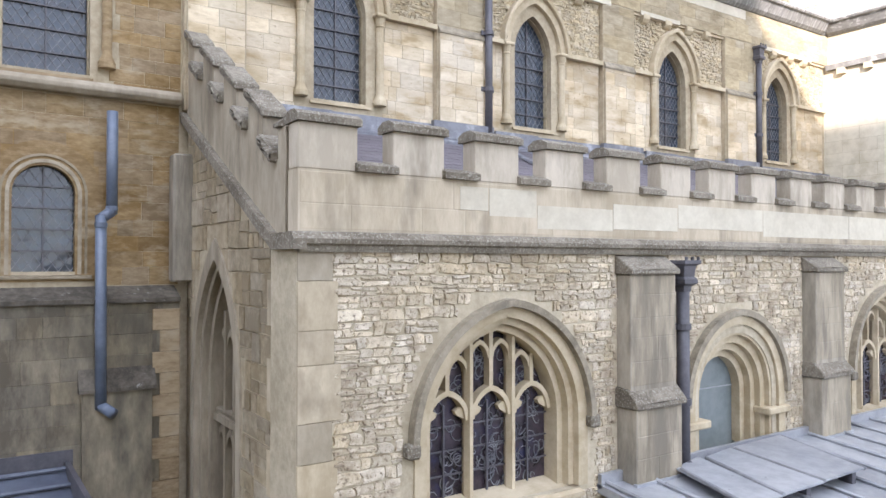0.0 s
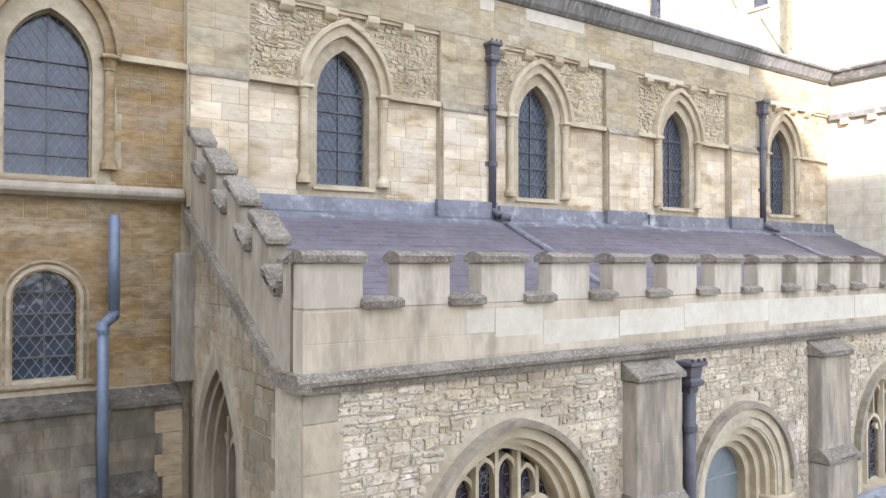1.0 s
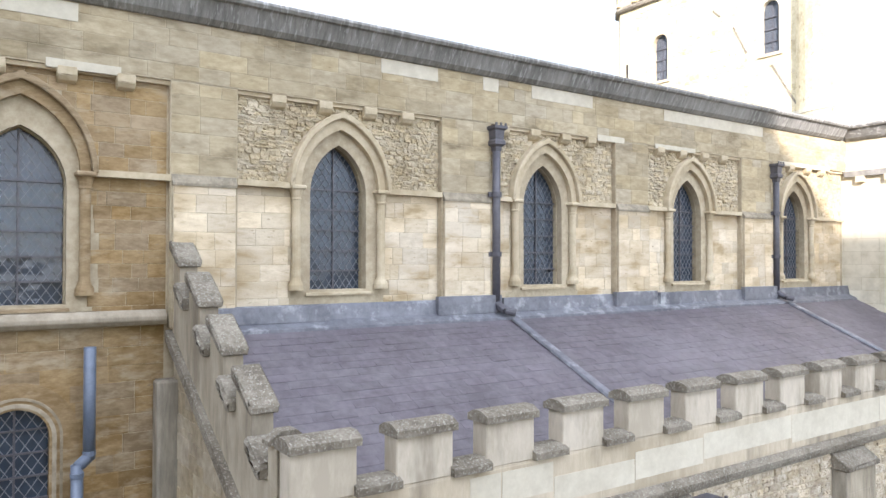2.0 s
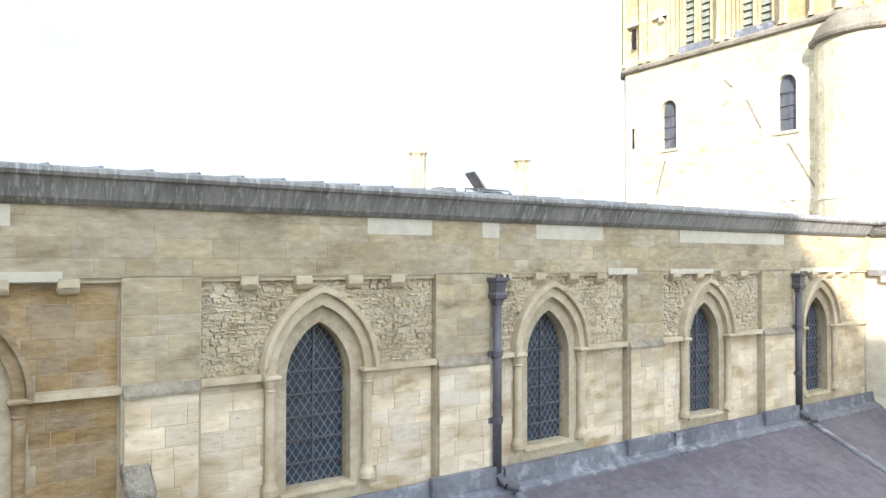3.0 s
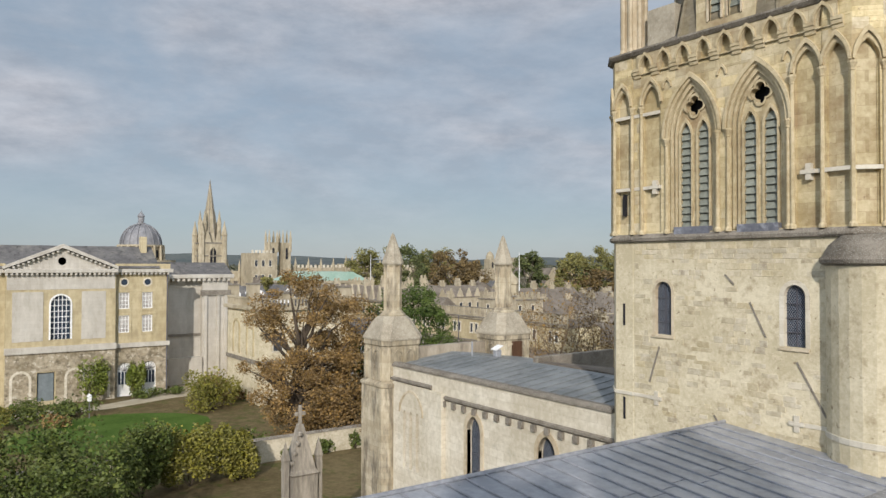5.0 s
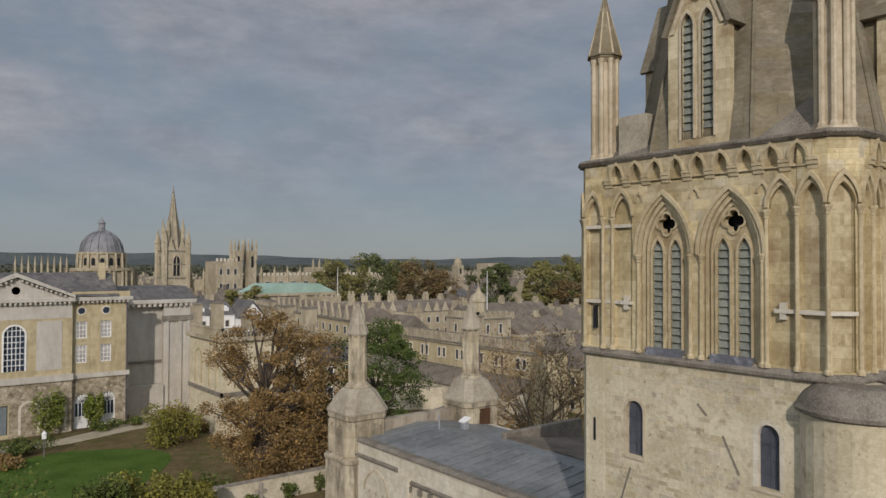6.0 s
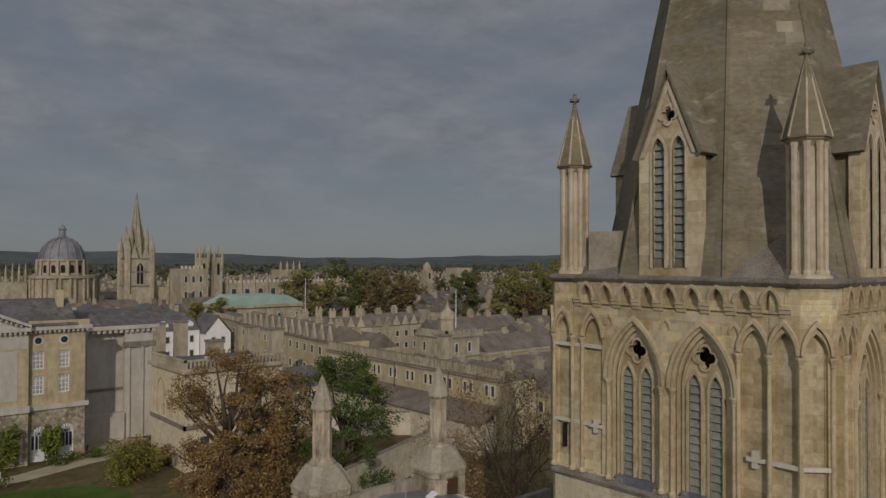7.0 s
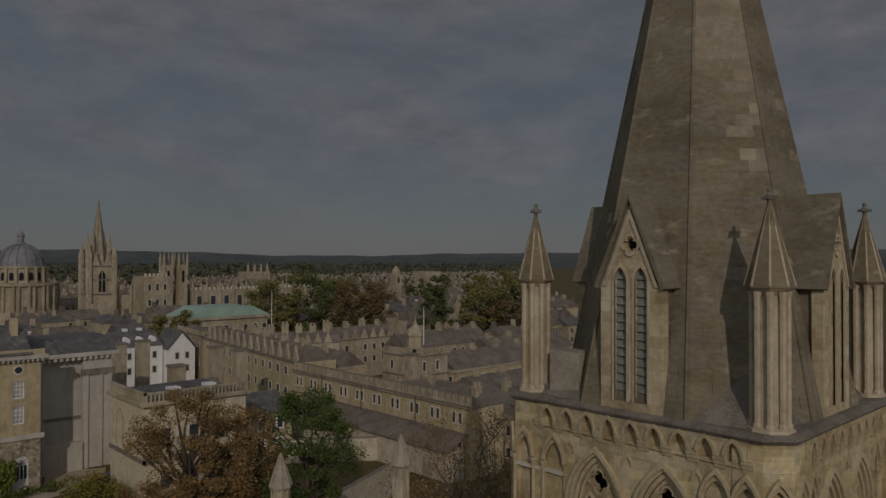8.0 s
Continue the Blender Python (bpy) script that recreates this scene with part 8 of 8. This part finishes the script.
# twin-towered college chapel
tw = thing("twin_towers", "pair of pale pinnacled college towers", "college")
part("hall", boxes((112, 122, 288, 300, GZ, 24.5)), CITY, tw)
battlements(tw, south(288), 112, 122, 24.5, 1.6, 0.9, 1.2)
windows_on(tw, south(288), (114, 117, 120), (19, 13), 1.2, 2.6)
for x in (121.5, 127.5):
    t = part("tower", boxes((x - 1.8, x + 1.8, 288.5, 292.5, GZ, 29)), CITY, tw)
    for sx in (-1, 1):
        for sy in (-1, 1):
            part("pinnacle", made(lambda b: lathe(b, x + sx * 1.7, 290.5 + sy * 1.9, [(0.55, 25), (0.55, 31), (0.0, 34.5)], 6)), CITY, tw)
    part("tower_window", plate([arch(x - 0.5, x + 0.5, 22, 26, 0.8)], south(288.4), -0.03, 0.1), SHADE_BLACK, tw)
lq = block("long_library", "long pale battlemented college library", 132, 196, 292, 302, 18.5, CITY, "college range")
battlements(lq, south(292), 132, 196, 18.5, 2.0, 1.0, 1.2)
for i in range(11):
    part("pinnacle", made(lambda b: lathe(b, 133 + 6 * i, 291.8, [(0.6, GZ), (0.6, 20), (0.0, 23)], 5)), CITY, lq)
windows_on(lq, south(292), [136 + 6 * i for i in range(10)], (9,), 2.2, 7)
fs = thing("clock_tower", "small domed white tower far off", "tower")
part("shaft", boxes((261.4, 265.6, 317, 322, GZ, 23)), CITY, fs)
part("dome", made(lambda b: lathe(b, 263.5, 319.5, [(2.3, 23), (2.3, 24.6), (1.6, 26.2), (0.0, 27.6)], 12)), CITY, fs)
part("opening", plate([arch(262.9, 264.1, 18, 20.6, 0.7)], south(317), -0.05, 0.1), SHADE_BLACK, fs)
ts = block("square_tower", "square stone tower far off", 285, 297, 318, 328, 24, CITY, "tower")
mt = block("pinnacled_tower", "pinnacled church tower far off", 300, 322, 560, 575, 20, CITY, "tower")
for i in range(4):
    part("pinnacle", made(lambda b: lathe(b, 301.5 + 6 * i, 560.5, [(1.2, 18), (1.2, 23), (0.0, 28)], 5)), CITY, mt)
ps = thing("gabled_church", "small church with a steep gable and bellcote", "church")
part("wall", plate([[(165, GZ), (178, GZ), (178, 9), (171.5, 19), (165, 9)]], south(176), 0, 18), TILE, ps)
part("gable", plate([[(165, GZ), (178, GZ), (178, 9), (171.5, 18.6), (165, 9)]], south(175.8), 0, 0.3), CITY, ps)
part("tower", boxes((160, 163.5, 178, 181, GZ, 17)), CITY, ps)
part("bellcote", made(lambda b: lathe(b, 161.7, 179.5, [(2.4, 17), (0.0, 22)], 4, 0.78)), TILE, ps)

# the mass of town roofs between
rnd = random.Random(12)
TAKEN = [(60, 82, 166, 188), (84, 120, 190, 216), (88, 140, 280, 312), (62, 100, 318, 360), (90, 100, 290, 312), (156, 182, 170, 198), (255, 300, 310, 330), (130, 200, 288, 306), (68, 128, 60, 165), (112, 152, 112, 142), (72, 102, 160, 204), (114, 154, 176, 216), (-30, 66, 60, 150)]
protos = []
for k in range(6):
    w, d, h, rz = rnd.uniform(8, 15), rnd.uniform(7, 10), rnd.uniform(5.5, 8.5), rnd.uniform(2.2, 3.6)
    wall = (LIBSTONE, CITY, CITY, LIBSTONE, WHITE, CITY)[k]
    roof = (TILE, DARKROOF, TILE, TILE, DARKROOF, DARKROOF)[k]
    hs = thing("town_house", ("stone town house with brown tiled roof", "pale town house with grey slate roof", "pale stone house with stone-slate roof", "honey stone house with brown roof", "white rendered house with slate roof", "pale stone house with slate roof")[k], "house", "town houses")
    part("wall", plate([[(-w / 2, 0), (w / 2, 0), (w / 2, h), (-w / 2, h)]], lambda u, v, q: (u, q, v), -d / 2, d / 2), wall, hs)
    bm = bmesh.new()
    prism(bm, [[(-d / 2 - 0.3, h), (d / 2 + 0.3, h), (0, h + rz)]], lambda u, v, q: (q, u, v), -w / 2 - 0.2, w / 2 + 0.2)
    part("roof", bm, roof, hs)
    for i in range(2):
        x = -w / 2 + 0.8 + (w - 1.6) * i
        part("chimney", boxes((x - 0.6, x + 0.6, -0.5, 0.5, h + 0.5, h + rz + 1.6)), CITY if i else TILE, hs)
    n = int(w / 2.2)
    for i in range(n):
        for z in (h - 2.2, h - 5.0):
            u = -w / 2 + w * (i + 0.5) / n
            part("window", boxes((u - 0.45, u + 0.45, -d / 2 - 0.05, -d / 2 + 0.02, z, z + 1.4)), CITYGLASS, hs)
    if k in (1, 4):
        for i in range(2):
            u = -w / 4 + w / 2 * i
            part("dormer", boxes((u - 0.7, u + 0.7, -d / 2 + 0.6, -0.5, h + 0.3, h + 1.6)), WHITE, hs)
    protos.append(hs)
used = set()
spots = []
for gy in range(150, 720, 15):
    x = -60
    while x < gy * 1.05 + 40:
        x += 15 + rnd.uniform(-2, 6)
        px, py = x + rnd.uniform(-3, 3), gy + rnd.uniform(-4, 4)
        if rnd.random() < (0.14 if py < 300 else 0.42) or any(a - 8 < px < b + 8 and c - 8 < py < d + 8 for a, b, c, d in TAKEN):
            continue
        spots.append((px, py))
spots.sort(key=lambda p: p[1])
far = {}
for i, (px, py) in enumerate(spots):
    k = rnd.randrange(6)
    m = pose(px, py, GZ + rnd.uniform(-0.5, 2.0), 0, 0, rnd.choice((0, 0, 90, -90, 10)) + rnd.uniform(-6, 6))
    if k not in used:
        used.add(k)
        protos[k].matrix_world = m
    elif i < 170:
        copy_thing(protos[k], m)
    else:
        far.setdefault(k, []).append(m)
for mat, pieces in ((CITY, ("wall", "chimney")), (TILE, ("roof",)), (CITYGLASS, ("window",))):
    verts, faces = [], []
    for k, ms in far.items():
        for o in protos[k].children:
            if o.name.split(".")[0] in pieces:
                for m in ms:
                    b = len(verts)
                    verts += [tuple(m @ v.co) for v in o.data.vertices]
                    faces += [tuple(b + i for i in p.vertices) for p in o.data.polygons]
    me = bpy.data.meshes.new("far_houses")
    me.from_pydata(verts, [], faces)
    me.materials.append(mat)
    tagged(new("far_houses", me), "distant town houses with brown roofs", "houses", kind="stuff")
# town trees in clumps, and wooded hills
for k, (x, y, h, s, m) in enumerate(((121, 211, 18.0, 8, TOWN_OLIVE), (129, 212, 19.3, 9, TOWN_OLIVE), (137, 206, 19.3, 9, TOWN_GREEN), (147, 207, 18.6, 9, TOWN_OLIVE), (139, 188, 18.2, 7.5, TOWN_BROWN), (143, 184, 16.0, 6, TOWN_BROWN), (150, 164, 17.6, 6, TOWN_GREEN),
                                     (220, 212, 19.0, 8, TOWN_OLIVE), (228, 206, 20.0, 8, TOWN_OLIVE), (226, 194, 19.5, 8, TOWN_OLIVE), (171, 165, 16.5, 7, TOWN_OLIVE), (177, 160, 15.0, 7, TOWN_BROWN), (184, 170, 16, 8, TOWN_GREEN),
                                     (192, 254, 16, 9, TOWN_BROWN), (206, 262, 15, 10, TOWN_BROWN), (186, 276, 17, 9, TOWN_GREEN), (243, 262, 17, 8, TOWN_GREEN), (285, 250, 17, 9, TOWN_OLIVE), (310, 262, 21, 11, TOWN_OLIVE), (205, 320, 22, 9, TOWN_GREEN),
                                     (84, 200, 11, 5, TOWN_OLIVE), (88, 198, 12, 5, TOWN_OLIVE), (262, 300, 15, 8, TOWN_GREEN), (230, 210, 11, 7, TOWN_OLIVE), (98, 104.5, 3.6, 2.0, TOWN_OLIVE))):
    tree(x, y, h * 1.2, s, m, "broad town tree in autumn colour", 5200, 0.36, 0.4, 200 + k, 0.10, 44, lumpy=0.27)
verts, faces = [], []
r = random.Random(9)
for i in range(3400):
    y = r.uniform(420, 2600)
    x = r.uniform(-0.25 * y, 1.25 * y)
    s = r.uniform(3.5, 8) * (1 + y / 2600)
    for j in range(7):
        k = len(verts)
        c = Vector((x + r.gauss(0, s * 0.5), y + r.gauss(0, s * 0.4), GZ + r.uniform(2, 9 + s * 0.35)))
        a = s * 0.42
        verts += [tuple(c + Vector((r.uniform(-a, a), r.uniform(-a, a), r.uniform(-a, a) * 0.7))) for _ in range(4)]
        faces += [(k, k + 1, k + 2), (k, k + 2, k + 3), (k, k + 1, k + 3)]
me = bpy.data.meshes.new("far_trees")
me.from_pydata(verts, [], faces)
# foliage colour carries painted haze
me.materials.append(LEAF_HAZED)
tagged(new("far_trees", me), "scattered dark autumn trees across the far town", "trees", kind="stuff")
for dist, top, seed in ((2700, 22, 1), (3400, 40, 2), (4200, 84, 3)):
    bm = bmesh.new()
    r = random.Random(seed)
    ph = [r.uniform(0, 6.28) for _ in range(5)]
    last = None
    for i in range(161):
        a = radians(-30 + i * 0.75)
        z = top * (0.72 + 0.16 * math.sin(5 * a + ph[0]) + 0.08 * math.sin(13 * a + ph[1]) + 0.03 * math.sin(41 * a + ph[2]) + 0.02 * math.sin(97 * a + ph[3]))
        row = [bm.verts.new((math.sin(a) * q, math.cos(a) * q, h)) for q, h in ((dist - 500, GZ - 0.3), (dist - 200, GZ + z * 0.45), (dist, GZ + z), (dist + 250, GZ))]
        if last:
            for u in range(3):
                bm.faces.new((last[u], row[u], row[u + 1], last[u + 1]))
        last = row
    # haze over the hills comes from their bluish base colour
    tagged(part("hills", bm, HAZEWOOD), "low wooded hills on the horizon", "hills", kind="structure")

# an unseen hall added behind the camera as sun blocker: it shades the chapel and the nave
hall = thing("great_hall", "tall stone hall across the quadrangle with battlements", "hall")
part("wall", boxes((-95, -9.5, -40, -20, GZ, 33.3)), PALE, hall)
# extra height added so the cast shade reaches the lower nave roof
part("attic", boxes((-46, -15.8, -22, -20.02, 33.3, 34.7)), PALE, hall)
rnd = random.Random(4)
x = -94.0
while x < -10:
    w = rnd.uniform(1.6, 3.0)
    # uneven heights break the edge of the shade into patches
    part("merlon", boxes((x, x + w, -20.8, -20, 33.3, 33.3 + rnd.uniform(0.6, 3.4))), PALE, hall)
    x += w + rnd.uniform(0.8, 2.2)
for x in (-86, -60, -36, -18, -10.9):
    part("turret", made(lambda b: lathe(b, x, -20.6, [(1.4, GZ), (1.4, 34.5), (1.6, 34.8), (0.0, 37.6)], 8)), PALE, hall)
# unseen wall added to block western sky light from the lower gable
struct("wall_court_west", boxes((-13.5, -12.5, -13, 10.9, GZ, 11.5)), PARAPET, "plain stone wall closing the court", "wall")
struct("wall_cloister_south", boxes((-40, 40, -13, -12, GZ, 6.0)), PARAPET, "low cloister wall behind the camera", "wall")
# ---- stone facings, slates and leaves of the surfaces ----
def block_mesh(name, mat, seed, soft):
    """A unit stone (1 x 1, standing 1 proud) with pulled-in corners."""
    r = random.Random(seed)
    j = lambda k: r.uniform(-k, k)
    e = 0.03 + soft * 0.5
    base = [(-0.5 + j(soft), -0.5 + j(soft)), (0.5 + j(soft), -0.5 + j(soft)), (0.5 + j(soft), 0.5 + j(soft)), (-0.5 + j(soft), 0.5 + j(soft))]
    if soft > 0.05:
        base = [base[0], (j(0.1), -0.5 + j(soft * 0.6)), base[1], (0.5 + j(soft * 0.5), j(0.1)), base[2], (j(0.1), 0.5 + j(soft * 0.6)), base[3], (-0.5 + j(soft * 0.5), j(0.1))]
    n = len(base)
    v = [(u, w, 0.0) for u, w in base] + [(u * (1 - e), w * (1 - e * 1.3), 1.0 + j(soft * 2)) for u, w in base]
    f = [(i, (i + 1) % n, n + (i + 1) % n, n + i) for i in range(n)] + [tuple(range(n, 2 * n))]
    return v, f


def lay(kind, rect4, course, length, holes, seed):
    """Courses of stones over a rectangle, leaving out the holes: (u, v, width, height) of each."""
    r = random.Random(seed)
    u0, u1, v0, v1 = rect4
    out, v = [], v0
    while v < v1 - 0.03:
        h = course * (r.uniform(0.75, 1.35) if kind in ("rubble", "rough", "towrub", "gable") else r.uniform(0.9, 1.12))
        h = min(h, v1 - v)
        if v1 - v - h < course * 0.4:
            h = v1 - v
        u = u0
        while u < u1 - 0.02:
            w = length * (r.uniform(0.5, 1.6) if kind in ("rubble", "rough", "towrub", "gable") else r.uniform(0.5, 1.5))
            if u1 - u - w < length * 0.3:
                w = u1 - u
            c, d = u + w / 2, v + h / 2
            pts = ((c, d), (u + 0.03, v + 0.02), (u + w - 0.03, v + 0.02), (u + 0.03, v + h - 0.02), (u + w - 0.03, v + h - 0.02))
            if not any(inside(p, *q) for p in holes for q in pts):
                if kind in ("rubble", "gable", "rough") and r.random() < 0.45:
                    hh = h * r.uniform(0.38, 0.62)
                    if r.random() < 0.5:
                        ww = w * r.uniform(0.35, 0.65)
                        out += [(u + ww / 2, v + hh / 2, ww, hh), (u + ww + (w - ww) / 2, v + hh / 2, w - ww, hh), (c, v + hh + (h - hh) / 2, w, h - hh)]
                    else:
                        out += [(c, v + hh / 2, w, hh), (c, v + hh + (h - hh) / 2, w, h - hh)]
                else:
                    out.append((c, d, w, h))
            elif w > 0.14:
                k = 3
                for i in range(k):
                    ww = w / k
                    cc = u + ww * (i + 0.5)
                    if not any(inside(p, *q) for p in holes for q in ((cc - ww * 0.42, v + 0.02), (cc + ww * 0.42, v + 0.02), (cc - ww * 0.42, v + h - 0.02), (cc + ww * 0.42, v + h - 0.02))):
                        out.append((cc, d, ww, h))
            u += w
        v += h
    return out


KINDS = {   # name: part's name, own material, joined material, softness, joint, stands proud
    "butt": ("stone", BUTTRESS, BUTTRESS, 0.0, 0.006, 0.004), "grey": ("stone", PARAPET, PARAPET, 0.0, 0.006, 0.004), "ashlar": ("stone", ASHLAR, ASHLAR_REST, 0.0, 0.004, 0.005), "cream": ("stone", CREAM, CREAM_REST, 0.0, 0.004, 0.006), "warm": ("stone", ASHLAR_WARM, ASHLAR_WARM, 0.0, 0.004, 0.005), "dirty": ("stone", DIRTY, DIRTY_REST, 0.0, 0.006, 0.006), "tower": ("stone", TOWER, TOWER, 0.0, 0.010, 0.006),
    "rubble": ("stone", RUBBLE, RUBBLE_REST, 0.16, 0.010, 0.021), "rough": ("stone", ROUGH, ROUGH_REST, 0.26, -0.012, 0.026), "towrub": ("stone", TOWRUB, TOWRUB, 0.06, 0.008, 0.012),
    "gable": ("stone", GABLE, GABLE_REST, 0.04, 0.012, 0.02)}
BUDGET = {}
for si, (kind, parent, at, r4, depth, course, length, holes) in enumerate(SKINS):
    name, mat, rest, soft, gap, proud = KINDS[kind]
    own = 300 if kind in ("rubble", "ashlar", "cream", "grey", "warm", "gable", "butt") else 0
    stones = lay(kind, r4, course, length, holes, 100 + si)
    if kind == "towrub":      # most of it lies under pointing; stones show in patches and near the top
        keep = random.Random(si)
        stones = [s for s in stones if keep.random() < (0.85 if s[1] > 20.5 else 0.75 if noise.noise(Vector((s[0] * 0.9, s[1] * 0.9, 3.0))) > 0.12 else 0.14)]
    shapes = [block_mesh(name, mat, 10 * si + k, soft) for k in range(6)]
    meshes = {}
    rnd = random.Random(si)
    verts, faces = [], []
    o = Vector(at(0, 0, 0))
    eu, ev, ed = Vector(at(1, 0, 0)) - o, Vector(at(0, 1, 0)) - o, Vector(at(0, 0, 1)) - o
    # the stones next to the middle of the walked stretch of wall become pieces of their own
    stones.sort(key=lambda s: abs(s[0] - 6.0))
    for c, d, w, h in stones:
        k = rnd.randrange(6)
        dep = proud * rnd.uniform(0.5, 1.3)
        used = BUDGET.get((parent.name, name), 0)
        if used < own:
            BUDGET[(parent.name, name)] = used + 1
            if k not in meshes:
                v, f = shapes[k]
                me = bpy.data.meshes.new(name)
                me.from_pydata([tuple(eu * a + ev * b - ed * z) for a, b, z in v], [], f)
                me.materials.append(mat)
                meshes[k] = me
            ob = new(name, meshes[k])
            ob.parent = parent
            su, sv = w - gap, h - gap
            scale = [abs(eu[i]) * su + abs(ev[i]) * sv + abs(ed[i]) * dep for i in range(3)]
            ob.matrix_world = Matrix.LocRotScale(Vector(at(c, d, depth)), None, scale)
        else:
            v, f = shapes[k]
            b = len(verts)
            verts += [at(c + a * (w - gap), d + q * (h - gap), depth - z * dep) for a, q, z in v]
            faces += [tuple(b + i for i in t) for t in f]
    if verts:
        me = bpy.data.meshes.new("stonework")
        me.from_pydata(verts, [], faces)
        me.materials.append(rest)
        bm = bmesh.new()
        bm.from_mesh(me)
        bmesh.ops.recalc_face_normals(bm, faces=bm.faces)
        bm.to_mesh(me)
        bm.free()
        ob = tagged(new("stonework", me), kind="stuff")
        ob.parent = parent

# slates in courses on the chapel roof
rnd = random.Random(77)
verts, faces, meshes, count = [], [], [], 0
ly = math.hypot(ROOF_B[0] - ROOF_A[0], ROOF_B[1] - ROOF_A[1])
dy, dz = (ROOF_B[0] - ROOF_A[0]) / ly, (ROOF_B[1] - ROOF_A[1]) / ly
for k in range(4):
    th = 0.006 + 0.002 * k
    v = [(-0.5, 0, 0.0), (0.5, 0, 0.0), (0.5, dy, dz), (-0.5, dy, dz), (-0.5, -dz * th, th + dy * th), (0.5, -dz * th, th + dy * th), (0.5, dy, dz + 0.001), (-0.5, dy, dz + 0.001)]
    me = bpy.data.meshes.new("slate")
    me.from_pydata(v, [], [(0, 1, 5, 4), (4, 5, 6, 7), (1, 2, 6, 5), (3, 0, 4, 7)])
    me.materials.append(SLATE)
    meshes.append((me, v))
s, row = 0.05, 0
rows = []
while s < ly - 0.42:
    x = CHAPEL_X + 0.34 + (0.15 if row % 2 else 0.0)
    while x < 21.3:
        w = rnd.uniform(0.26, 0.34)
        rows.append((x + w / 2, s, w))
        x += w
    s += 0.185
    row += 1
rows.sort(key=lambda r: abs(r[0] - 8.0) + abs(r[1] - 2.4))
for x, s, w in rows:
    k = rnd.randrange(4)
    y, z = ROOF_A[0] + dy * s, ROOF_A[1] + dz * s + 0.008 + rnd.uniform(0, 0.006)
    if count < 300:
        count += 1
        ob = new("slate", meshes[k][0])
        ob.parent = roof_chapel
        ob.matrix_world = Matrix.LocRotScale(Vector((x, y, z)), None, (w - 0.004, 0.2, 0.2))
    else:
        b = len(verts)
        verts += [(x + a * (w - 0.004), y + q * 0.2, z + e * 0.2) for a, q, e in meshes[k][1]]
        faces += [tuple(b + i for i in t) for t in ((0, 1, 5, 4), (4, 5, 6, 7), (1, 2, 6, 5), (3, 0, 4, 7))]
me = bpy.data.meshes.new("slates")
me.from_pydata(verts, [], faces)
me.materials.append(SLATE_REST)
ob = tagged(new("slates", me), kind="stuff")
ob.parent = roof_chapel
